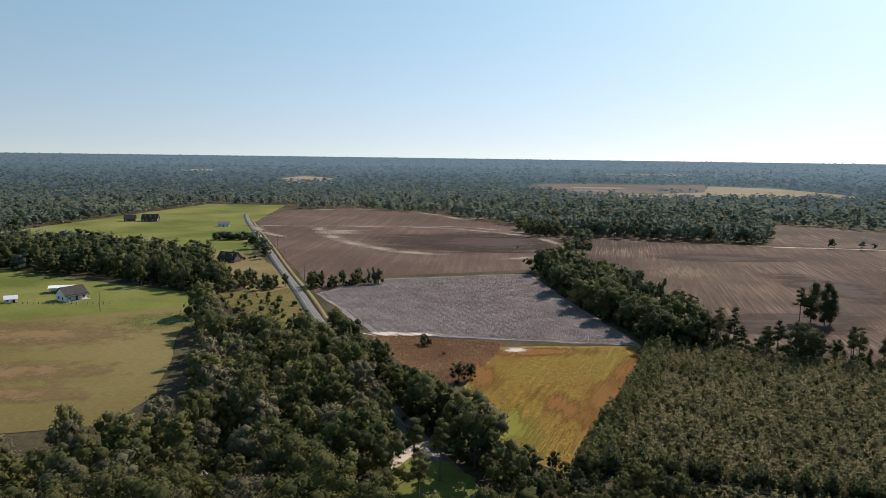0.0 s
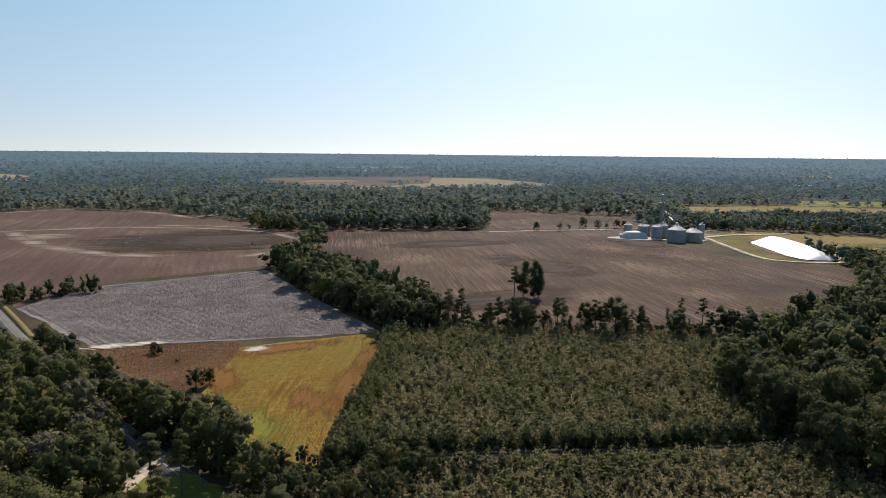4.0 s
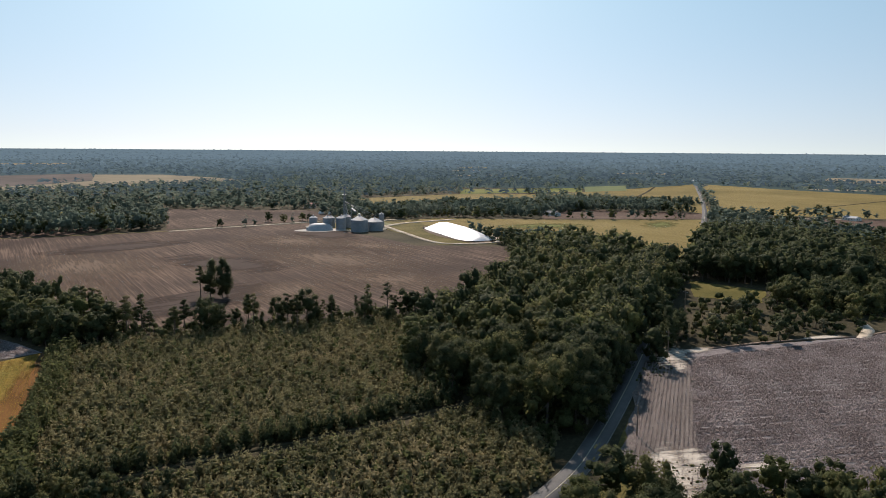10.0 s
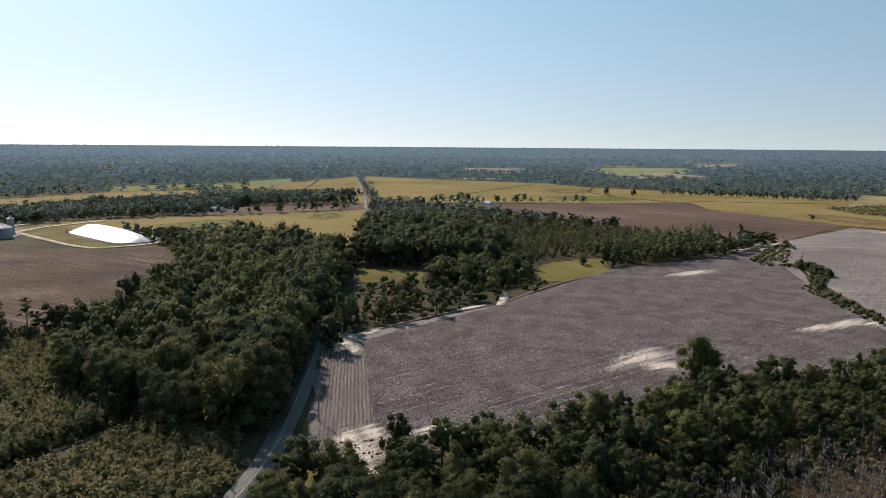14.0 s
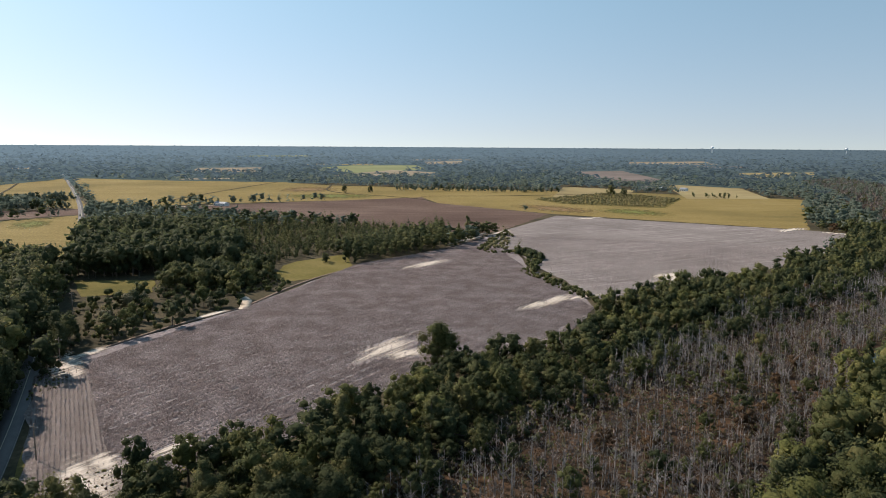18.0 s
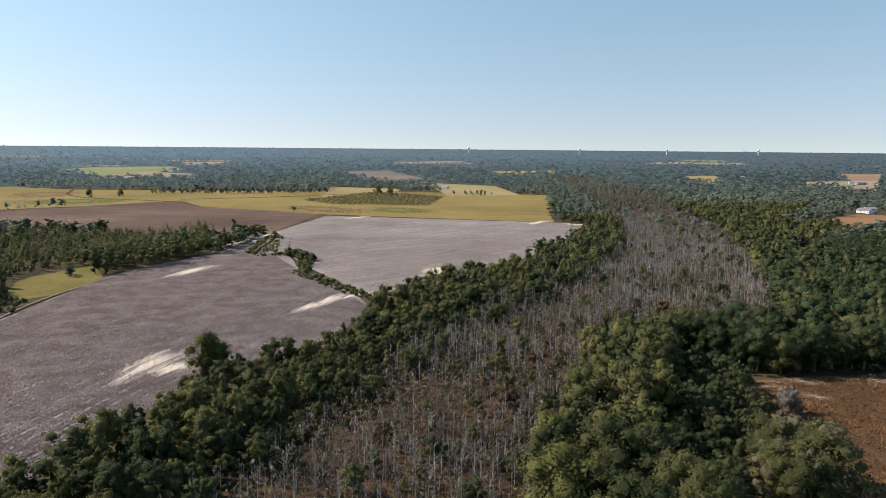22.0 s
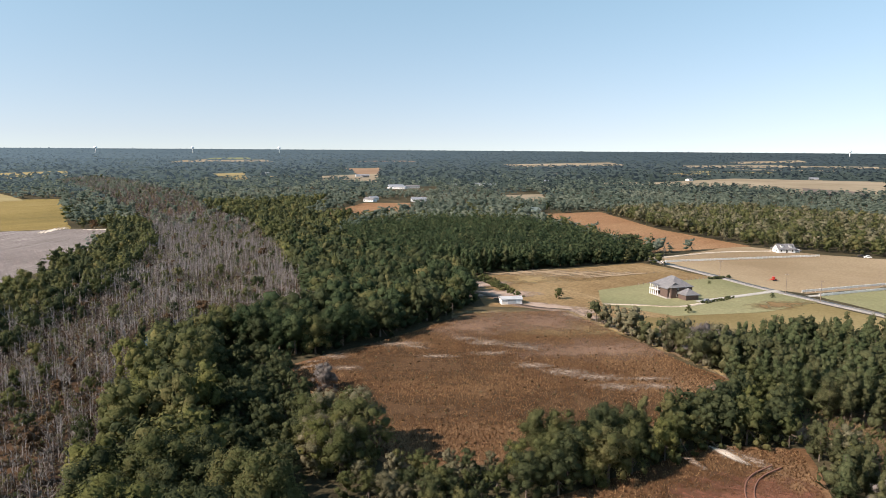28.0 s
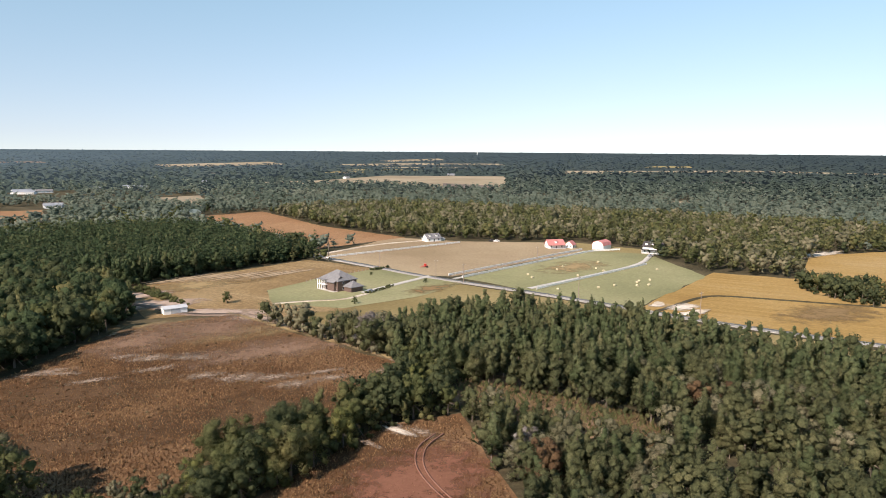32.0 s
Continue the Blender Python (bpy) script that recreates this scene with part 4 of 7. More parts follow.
strip("drive", [(96, -318), (80, -326), (64, -330), (56, -345)], 2.4, M["sand"], "thin sandy path over a lawn", 7)
strip("drive", [(-27, -366), (-60, -402), (-105, -452), (-120, -492)], 3.4, M["concrete"], "pale concrete drive between pastures", 7)
strip("drive", [(14, -390), (-30, -446), (-79, -510), (-104, -524)], 2.6, M["concrete"], "pale drive beside a white fence", 7)
strip("drive", [(112, -470), (80, -530), (46, -556)], 4.0, M["sand"], "wide sandy drive to a white house", 7)
strip("drive", [(190, -322), (165, -313), (149, -307), (126, -292), (104, -297)], 4.0, M["silt"], "sandy yard track past a barn", 7)
drift_line("farm_track", [(108, -297), (88, -282), (70, -268), (46, -250), (23, -231)], 3.0, "tan", "faint pale track along a field edge", 7)
strip("drive", [(780, 345), (836, 225), (842, 205)], 4.0, M["sand"], "sandy drive to a farm building", 7)
for line in ([(1380, 240), (1100, 280), (880, 300)], [(1270, 125), (1080, 120), (960, -30), (884, -45)], [(900, 520), (1100, 600), (1300, 690)], [(1090, -370), (1010, -180), (1000, -30)], [(-81, -317), (-93, -330), (-108, -348), (-119, -356), (-134, -353), (-170, -341), (-236, -322)]):
    strip("ditch", line, 2.6 if line[0][0] < 0 else 4, M["floor"], "dark weedy ditch between fields", 7, "ditch")
strip("verge", [(-240, 760), (-160, 556), (-108, 418), (-80, 350), (-62, 300)], 2.5, M["tan"], "dry grass verge", 3, "verge")
field("headland", [(214, 113), (182, 99), (152, 83), (141, 80), (134, 69), (127, 57), (138, 55), (150, 62), (172, 75), (213, 95), (228, 104)], M["headland"], "sandy headland under cotton rows", 5, "field", False)
patch("lawn", -9, 147, 11, 13, 20, M["grass"], "short lawn under tall pines", 5, 0.2)
OPEN.append(blob(-6, 134, 9.5, 27, 6, 5, 12, 0.1))
OPEN.append(blob(222, -170, 24, 8, -48, 6, 12, 0.2))
patch("swamp_pool", 222, -170, 22, 6, -48, M["water"], "open dark water in the swamp", 4, 0.4)
patch("swamp_pool", 190, -136, 5, 9, 25, M["water"], "open dark water in the swamp", 4, 0.4)

# road paint
for line, k in (([(-268, 830), (-250, 772), (-169, 564), (-116, 426), (-88, 356), (-69, 305), (-30, 210), (-5, 155), (20, 108), (62, 78), (116, 78), (154, 91), (198, 108), (266, 136), (395, 189), (770, 338), (1529, 712)], 0),
                ([(150, -505), (110, -466), (62, -425), (32, -397), (-43, -346), (-98, -300), (-153, -266), (-260, -215)], 1)):
    for off in (-2.8, 0.0, 2.8):
        pts = np.array(line, float)
        t = np.gradient(pts, axis=0)
        t /= np.linalg.norm(t, axis=1)[:, None]
        q = pts + np.stack([-t[:, 1], t[:, 0]], 1) * off
        strip("road_marking", [tuple(p) for p in q], 0.16 if off == 0 else 0.04, M["line"], "painted road line", 4.6, "road marking")

# ---- trees ----
ICO = bmesh.new()
bmesh.ops.create_icosphere(ICO, subdivisions=1, radius=1.0)
ICO_V = np.array([v.co[:] for v in ICO.verts])
ICO_F = np.array([[v.index for v in f.verts] for f in ICO.faces])
ICO.free()


def tube(points, radii, sides=5):
    """A tapered stem along points."""
    pts = np.array(points, float)
    ang = np.linspace(0, 2 * np.pi, sides, endpoint=False)
    verts, faces, norms = [], [], []
    for k, p in enumerate(pts):
        d = pts[min(k + 1, len(pts) - 1)] - pts[max(k - 1, 0)]
        d /= np.linalg.norm(d) + 1e-9
        u = np.cross(d, (0.3, 1, 0.2))
        u /= np.linalg.norm(u)
        w = np.cross(d, u)
        norms.append(np.cos(ang)[:, None] * u + np.sin(ang)[:, None] * w)
        verts.append(p + radii[k] * norms[-1])
    for k in range(len(pts) - 1):
        for s in range(sides):
            a, b = k * sides + s, k * sides + (s + 1) % sides
            faces += [(a, b, b + sides), (a, b + sides, a + sides)]
    return np.vstack(verts), np.array(faces), np.vstack(norms)


def join(parts):
    vs, fs, ns, n = [], [], [], 0
    for v, f, m in parts:
        vs.append(v)
        fs.append(np.asarray(f) + n)
        ns.append(m)
        n += len(v)
    return np.vstack(vs), np.vstack(fs), np.vstack(ns)


def tufts(rng, centres, normals, size, flat=0.0):
    """Leaf clumps: small folded tufts, each turned its own way round the outward direction."""
    n = len(centres)
    nrm = normals + rng.normal(0, 0.5, (n, 3))
    nrm[:, 2] += flat
    nrm /= np.linalg.norm(nrm, axis=1)[:, None] + 1e-9
    u = np.cross(nrm, rng.normal(0, 1, (n, 3)))
    u /= np.linalg.norm(u, axis=1)[:, None] + 1e-9
    w = np.cross(nrm, u)
    s = (size * rng.uniform(0.6, 1.4, n))[:, None]
    a = centres - u * s * rng.uniform(0.7, 1.2, (n, 1))
    b = centres + w * s * rng.uniform(0.5, 0.9, (n, 1)) - nrm * s * 0.35
    c = centres + u * s * rng.uniform(0.7, 1.2, (n, 1)) + nrm * s * 0.1
    d = centres - w * s * rng.uniform(0.5, 0.9, (n, 1)) - nrm * s * 0.35
    verts = np.stack([a, b, c, d], 1).reshape(-1, 3)
    i = 4 * np.arange(n)[:, None]
    faces = np.vstack([i + (0, 2, 1), i + (0, 3, 2)])
    soft = normals + 0.22 * nrm
    soft /= np.linalg.norm(soft, axis=1)[:, None] + 1e-9
    return verts, faces, np.repeat(soft, 4, 0)


def lobe_crown(rng, lobes, clumps, size, core=0.86, flat=0.2, hearts=99):
    """A crown of overlapping lobes (x, y, z, rx, rz): dense leafy hearts, clothed and edged with small clumps."""
    lobes = np.array(lobes, float)
    mid = np.average(lobes[:, :3], axis=0, weights=lobes[:, 3])
    parts = []

    def rounded(v, d):
        """Leaves face outward from their lobe and from the crown as a whole."""
        q = v - mid
        q /= np.linalg.norm(q, axis=1)[:, None] + 1e-9
        q = 0.62 * d + 0.38 * q
        return q / (np.linalg.norm(q, axis=1)[:, None] + 1e-9)

    if core:
        for x, y, z, rx, rz in lobes[np.argsort(-lobes[:, 3])[:hearts]]:
            v = ICO_V * rng.uniform(0.62, 1.2, (len(ICO_V), 1)) * (rx * core, rx * core, rz * core) + (x, y, z)
            parts.append((v, ICO_F, rounded(v, ICO_V)))
    wgt = lobes[:, 3] ** 2
    pick = rng.choice(len(lobes), clumps, p=wgt / wgt.sum())
    d = rng.normal(0, 1, (clumps, 3))
    d[:, 2] += 0.25
    d /= np.linalg.norm(d, axis=1)[:, None]
    r = rng.uniform(0.76, 1.14, (clumps, 1))
    L = lobes[pick]
    c = L[:, :3] + d * r * np.stack([L[:, 3], L[:, 3], L[:, 4]], 1)
    parts.append(tufts(rng, c, rounded(c, d), size, flat))
    return join(parts)


def broadleaf(seed, clumps, size=0.05, core=0.72):
    """Trunk and crown of a broadleaf tree of height 1."""
    rng = np.random.default_rng(seed)
    boughs, fat = (17, 1.0) if clumps > 200 else (8, 1.5)      # far trees: fewer, fuller boughs
    lobes = [(0, 0, 0.56, 0.24, 0.33)]
    for k in range(boughs):      # boughs spread low, close up towards the top
        a, q = k * 2.4 + rng.uniform(-0.5, 0.5), ((k + 0.5) / boughs) ** 0.8
        out = 0.33 * math.sqrt(max(0.0, 1 - (1.08 * q - 0.25) ** 2)) * rng.uniform(0.65, 1.15) / (0.5 + 0.5 * fat)
        z = 0.10 + 0.74 * q + rng.uniform(-0.06, 0.06)
        s = rng.uniform(0.085, 0.145) * fat
        lobes.append((out * math.cos(a), out * math.sin(a), z + 0.05 * (fat - 1), s, s * rng.uniform(0.75, 1.1)))
    lobes.append((rng.uniform(-0.08, 0.08), rng.uniform(-0.08, 0.08), 0.87, 0.12, 0.11))
    crown = lobe_crown(rng, lobes, clumps, size, core, 0.2, 19 if clumps > 200 else 9 if clumps > 60 else 5)
    stem = [tube([(0, 0, -0.01), (0.01, 0, 0.25), (0, 0.01, 0.7)], (0.026, 0.019, 0.008))]
    for k in range(3):
        x, y, z = lobes[1 + 2 * k][:3]
        stem.append(tube([(0.008, 0, 0.26 + 0.06 * k), (x * 0.6, y * 0.6, z - 0.05), (x, y, z + 0.03)], (0.012, 0.008, 0.003), 4))
    return join(stem), crown


def pine(seed, clumps, size=0.04, core=0.75, bare=0.5, broad=0.15):
    """A tall pine: bare lower stem, ragged open crown of flat boughs."""
    rng = np.random.default_rng(seed)
    lobes, limbs = [], []
    n = 11
    for k in range(n):
        q = k / (n - 1)
        z = bare + (0.97 - bare) * q
        a = k * 2.4 + rng.uniform(-0.6, 0.6)
        out = (broad * (1 - 0.75 * q) + 0.02) * rng.uniform(0.35, 1.0)
        s = rng.uniform(0.45, 0.72) * broad * (1 - 0.3 * q)
        lobes.append((out * math.cos(a), out * math.sin(a), z, s, s * (rng.uniform(0.45, 0.8) if bare > 0.4 else rng.uniform(0.8, 1.25))))
        if k < 6:
            limbs.append(tube([(0, 0, z - 0.04), (out * math.cos(a), out * math.sin(a), z)], (0.007, 0.002), 3))
    crown = lobe_crown(rng, lobes, clumps, size, core, 0.5, 11 if clumps > 120 else 7 if clumps > 50 else 4)
    return join([tube([(0, 0, -0.01), (0.006, 0, 0.5), (0, 0, 0.96)], (0.016, 0.011, 0.004))] + limbs), crown


def needle_crown(seed, clumps, size, low=0.16, wide=0.2, top=0.6):
    """A full pine: one upright crown of overlapping whorls, widest in its lower middle and blunt at the tip."""
    rng = np.random.default_rng(seed)
    lobes = []
    for k in range(9):
        q = k / 8
        r = wide * (0.55 + 0.45 * min(1.0, q / 0.3)) * (1 - top * max(0.0, q - 0.3) / 0.7) * rng.uniform(0.85, 1.15)
        a, o = rng.uniform(0, 6.28), 0.35 * r
        lobes.append((o * math.cos(a), o * math.sin(a), low + (0.93 - low) * q, 0.8 * r, 0.10))
    crown = lobe_crown(rng, lobes, clumps, size, 0.78, 0.35, 9 if clumps > 150 else 5 if clumps > 60 else 3)
    return tube([(0, 0, -0.01), (0.006, 0, 0.5), (0, 0, 0.96)], (0.016, 0.011, 0.004)), crown


def conical(seed, clumps, size=0.1, wide=0.26, core=0.8):
    """A bushy young pine, leafy to the ground."""
    rng = np.random.default_rng(seed)
    lobes = []
    for k in range(5):
        q = k / 4
        a = rng.uniform(0, 6.28)
        o = 0.12 * (1 - q)
        lobes.append((o * math.cos(a), o * math.sin(a), 0.16 + 0.7 * q, wide * (1 - 0.68 * q), 0.18))
    return lobe_crown(rng, lobes, clumps, size, core, 0.1, 2)


def bush(seed, clumps, size=0.14, hearts=5):
    rng = np.random.default_rng(seed)
    lobes = [(rng.uniform(-0.35, 0.35), rng.uniform(-0.35, 0.35), rng.uniform(0.3, 0.6), rng.uniform(0.25, 0.4), rng.uniform(0.3, 0.42)) for _ in range(5)]
    return lobe_crown(rng, lobes, clumps, size, 0.85, 0.1, hearts)


def snag(seed, twigs=7, sides=4, spread=1.0):
    """A dead standing tree: a thin leaning stem with broken branches."""
    rng = np.random.default_rng(seed)
    lean = rng.normal(0, 0.03, 2)
    top = np.array((lean[0], lean[1], 1.0))
    parts = [tube([(0, 0, -0.01), 0.5 * top + rng.normal(0, 0.008, 3), top], (0.017, 0.011, 0.003), sides)]
    for k in range(twigs):
        z = rng.uniform(0.35, 0.95)
        a, l = rng.uniform(0, 6.28), rng.uniform(0.08, 0.26) * (1.25 - z) * spread
        p = top * z
        e = p + (l * math.cos(a), l * math.sin(a), l * rng.uniform(0.3, 1.1))
        parts.append(tube([p, e], (0.007, 0.002), 3))
    return join(parts)


def scatter(poly, spacing, seed, avoid=True, keep=1.0):
    """Places in a polygon on a shaken grid, clear of open land."""
    rng = np.random.default_rng(seed)
    p = np.array(poly, float)
    lo, hi = p.min(0), p.max(0)
    gx, gy = np.meshgrid(np.arange(lo[0], hi[0], spacing), np.arange(lo[1], hi[1], spacing))
    x = (gx + rng.uniform(-0.45, 0.45, gx.shape) * spacing).ravel()
    y = (gy + rng.uniform(-0.45, 0.45, gy.shape) * spacing).ravel()
    ok = inside(poly, x, y) & (rng.random(len(x)) < keep)
    x, y = x[ok], y[ok]
    if avoid:
        bad = np.zeros(len(x), bool)
        for q in OPEN:
            bad |= inside(q, x, y)
        x, y = x[~bad], y[~bad]
    return np.stack([x, y], 1)


def plant(template, places, heights, seed, wide=1.0):
    """Copies of a template's arrays at places, each turned and sized its own way."""
    rng = np.random.default_rng(seed)
    v, f, m = template
    n = len(places)
    a = rng.uniform(0, 2 * np.pi, n)
    c, s = np.cos(a), np.sin(a)
    w = heights * rng.uniform(0.72, 1.22, n) * wide
    x = v[None, :, 0] * c[:, None] - v[None, :, 1] * s[:, None]
    y = v[None, :, 0] * s[:, None] + v[None, :, 1] * c[:, None]
    z0 = ground_z(np.hypot(*places.T))
    out = np.stack([x * w[:, None] + places[:, :1], y * w[:, None] + places[:, 1:2], v[None, :, 2] * heights[:, None] + z0[:, None]], -1)
    faces = f[None] + (np.arange(n) * len(v))[:, None, None]
    mx = m[None, :, 0] * c[:, None] - m[None, :, 1] * s[:, None]
    my = m[None, :, 0] * s[:, None] + m[None, :, 1] * c[:, None]
    norm = np.stack([mx, my, np.broadcast_to(m[None, :, 2], mx.shape)], -1)
    return out.reshape(-1, 3), faces.reshape(-1, 3), norm.reshape(-1, 3)


THINGS = []      # trees that stand as things of their own: kind, x, y, height, leaf
STUFF = {}       # the joined rest: name -> material -> arrays


def stuff(name, material, arrays):
    STUFF.setdefault(name, {}).setdefault(material, []).append(arrays)


LOD = {}
WOODED = []


def lod(kind, level):
    key = (kind, level)
    if key not in LOD:
        n, s = {0: (1900, 0.0165), 1: (430, 0.025), 2: (130, 0.040), 3: (32, 0.080)}[level]
        made = []
        for k in range(3):
            if kind == "broadleaf":
                made.append(broadleaf(11 * k + level, n, size=s))
            elif kind == "spreading":
                made.append(broadleaf(31 + k, 2200, size=0.017))
            elif kind == "pine":
                made.append(needle_crown(7 * k + level, int(n * 1.3), s * 0.7, 0.26, 0.21, 0.45))
            elif kind == "bare_pine":
                made.append(pine(9 * k + level, int(n * 1.6), s * 0.58))
            elif kind == "tight_pine":
                made.append(needle_crown(5 * k + 90 + level, int(n * 1.2), s * 0.75, 0.14, 0.22, 0.5))
        LOD[key] = made
    return LOD[key]


UNDER = [bush(220 + k, 16, 0.16, 2) for k in range(3)]
BUSHES = [bush(200 + k, 30, 0.12, 4) for k in range(3)]


TWIGS = [lobe_crown(np.random.default_rng(210 + k), [(0, 0, 0.35, 0.3, 0.35), (0.2, 0.1, 0.6, 0.2, 0.3), (-0.15, -0.1, 0.75, 0.14, 0.25)], 17, 0.11, 0) for k in range(3)]


def brush(name, leaf, poly, spacing, lo, hi, seed, avoid=True, keep=1.0, wide=1.0, made=None):
    """Low bushes over a piece of land."""
    pts = scatter(poly, spacing, seed, avoid, keep)
    hs = np.random.default_rng(seed).uniform(lo, hi, len(pts))
    for k in range(3):
        sel = np.arange(len(pts)) % 3 == k
        if sel.any():
            stuff(name, leaf, plant((made or BUSHES)[k], pts[sel], hs[sel], seed + k, wide))


def wood(name, poly, spacing, height, mixture, seed, things=0, spread=0.30, avoid=True, keep=1.0, under=True):
    """A wood: mixture is (kind, leaf, share) rows. The trees nearest the middle of the plan stand as things."""
    WOODED.append(poly)
    rng = np.random.default_rng(seed)
    pts = scatter(poly, spacing, seed, avoid, keep)
    pts = pts[np.argsort(np.hypot(*pts.T))]
    hs = height * rng.uniform(1 - spread, 1 + spread, len(pts))
    which = rng.choice(len(mixture), len(pts), p=np.array([m[2] for m in mixture]) / sum(m[2] for m in mixture))
    for i in range(min(things, len(pts))):
        kind, leaf, _ = mixture[which[i]]
        THINGS.append((kind, pts[i][0], pts[i][1], hs[i], leaf))
    if under and len(pts) and np.hypot(*pts.T).min() < 400:
        brush(name, mixture[0][1], poly, max(4.6, spacing * 0.75), 0.22 * height, 0.5 * height, seed + 500, avoid, made=UNDER)
    rest = np.arange(len(pts)) >= things
    far = np.hypot(*pts.T)
    level = np.where(far < 230, 1, np.where(far < 430, 2, 3))
    for m, (kind, leaf, _) in enumerate(mixture):
        for lv in (1, 2, 3):
            for k in range(3):
                sel = rest & (which == m) & (level == lv) & (np.arange(len(pts)) % 3 == k)
                if sel.any():
                    stem, crown = lod(kind, lv)[k]
                    stuff(name, leaf, plant(crown, pts[sel], hs[sel], seed + k))
                    if lv < 3:
                        stuff(name, "bark", plant(stem, pts[sel], hs[sel], seed + k))
    return pts


MIXED = [("broadleaf", "leaf_oak", 5), ("broadleaf", "leaf_dark", 4), ("pine", "leaf_pine", 1.5), ("broadleaf", "leaf_yellow", 0.5)]
DARK = [("broadleaf", "leaf_dark", 6), ("broadleaf", "leaf_oak", 3), ("pine", "leaf_pine", 1), ("broadleaf", "leaf_yellow", 0.35)]
OAKS = [("broadleaf", "leaf_oak", 6), ("broadleaf", "leaf_drab", 3.5), ("broadleaf", "leaf_yellow", 3)]
PINES = [("pine", "leaf_pine", 6), ("pine", "leaf_dark", 2), ("broadleaf", "leaf_oak", 1)]
HAZY = [("broadleaf", "leaf_far_haze", 4), ("tight_pine", "leaf_far_haze", 2), ("broadleaf", "leaf_dark", 1)]

strip("grass_path", [(4, -209), (-11, -204), (-26, -190), (-44, -174)], 30.0, M["sedge_pale"], "dry grassy ride through the pines", 1, "path", 4.0)
wood("mixed_woods", [(-128, 318), (-82, 204), (-72, 168), (-84, 150), (-140, 142), (-120, 108), (-40, 92), (12, 104), (14, 148), (2, 168), (-16, 198), (-35, 236), (-56, 262), (-78, 254), (-94, 256), (-118, 312)], 7.6, 13.5, OAKS, 1, 44)
wood("roadside_trees", [(-60, 292), (-38, 238), (-25, 211), (-13, 186), (-1, 166), (4, 172), (-9, 194), (-20, 215), (-33, 240), (-56, 292)], 4.2, 8.5, MIXED, 32, 10, avoid=False)
wood("hedgerow", [(-300, 420), (-212, 394), (-140, 338), (-118, 352), (-150, 392), (-205, 440), (-330, 490)], 8, 14, DARK, 2, 0)
wood("thicket", [(-146, 384), (-108, 352), (-96, 372), (-140, 400)], 7, 8, DARK, 3, 0, avoid=False)
wood("thicket", [(-90, 364), (-48, 386), (-52, 396), (-88, 378)], 5, 7.5, DARK, 4, 0, avoid=False)
wood("tree_row", [(42, 446), (50, 362), (66, 290), (74, 262), (96, 268), (96, 310), (88, 380), (66, 462)], 6.5, 13, DARK, 5, 0, avoid=False)
wood("edge_pines", [(80, 282), (98, 282), (131, 256), (177, 238), (214, 218), (206, 206), (150, 234), (92, 262)], 5.2, 11, [("bare_pine", "leaf_pine", 4), ("bare_pine", "leaf_dark", 3), ("tight_pine", "leaf_dark", 1), ("broadleaf", "leaf_dark", 1.5)], 7, 34, 0.5, False, 0.8)
wood("dark_woods", [(152, 168), (142, 136), (138, 118), (136, 104), (146, 94), (196, 116), (266, 146), (330, 172), (384, 190), (420, 235), (440, 290), (380, 300), (320, 262), (292, 228), (255, 222), (216, 206), (180, 190)], 7.2, 15.5, MIXED, 8, 40)
wood("roadside_trees", [(150, 94.5), (197, 112), (265, 140), (394, 193), (388, 206), (258, 154), (190, 126), (144, 108)], 5.0, 17, DARK, 30, 12, 0.2, avoid=False)
wood("roadside_trees", [(205, 104), (236, 118), (300, 146), (372, 176), (368, 190), (300, 156)], 7, 11, DARK, 9, 0, avoid=False)
wood("pine_stand", [(372, 176), (396, 92), (480, 108), (560, 145), (575, 212), (530, 240), (440, 200)], 6.4, 17, [("broadleaf", "leaf_dark", 7), ("pine", "leaf_dark", 3)], 10, spread=0.16)
wood("young_pines", [(396, 92), (470, 40), (560, -30), (620, -30), (600, 130), (530, 130), (480, 108)], 5, 7.5, [("tight_pine", "leaf_dark", 2), ("tight_pine", "leaf_pine", 2)], 11)
wood("pine_strip", [(418, 33), (450, -6), (523, -38), (600, -36), (560, -14), (462, 36)], 5.5, 13, [("tight_pine", "leaf_dark", 4), ("pine", "leaf_pine", 1)], 12, avoid=False)
SHRUBS = [(240, 112), (262, 94), (300, 74), (345, 66), (372, 92), (330, 125), (340, 150), (300, 140)]
wood("shrub_belt", [(338, 118), (340, 84), (368, 66), (404, 72), (420, 86), (398, 124)], 6.0, 9.5, DARK, 41, 0, avoid=False)
wood("hedge_shrubs", [(240, 112), (262, 94), (304, 70), (336, 78), (338, 118), (300, 138)], 10.5, 7.5, [("broadleaf", "leaf_oak", 3), ("broadleaf", "leaf_dark", 2), ("broadleaf", "leaf_drab", 2)], 42, 0, 0.4, avoid=False, under=False)
brush("hedge_shrubs", "leaf_oak", SHRUBS, 9.5, 2.0, 4.5, 36, False)
wood("belt_woods", [(98, 60), (112, 71), (121, 70), (126, 58), (138, 55), (160, 22), (177, 8), (200, -8), (196, -40), (150, -10), (105, 20)], 6.6, 11, [("broadleaf", "leaf_dark", 4), ("broadleaf", "leaf_oak", 4), ("broadleaf", "leaf_yellow", 1.2), ("pine", "leaf_pine", 1)], 14, 30)
wood("belt_woods", [(200, -10), (214, -16), (228, -26), (242, -62), (270, -78), (262, -108), (232, -92), (196, -44)], 6.0, 7.5, DARK, 28, 14)
wood("belt_woods", [(270, -80), (293, -90), (336, -135), (360, -200), (424, -270), (520, -350), (600, -400), (560, -420), (430, -330), (350, -250), (300, -175), (262, -112)], 6.6, 9.5, MIXED, 29, 0)
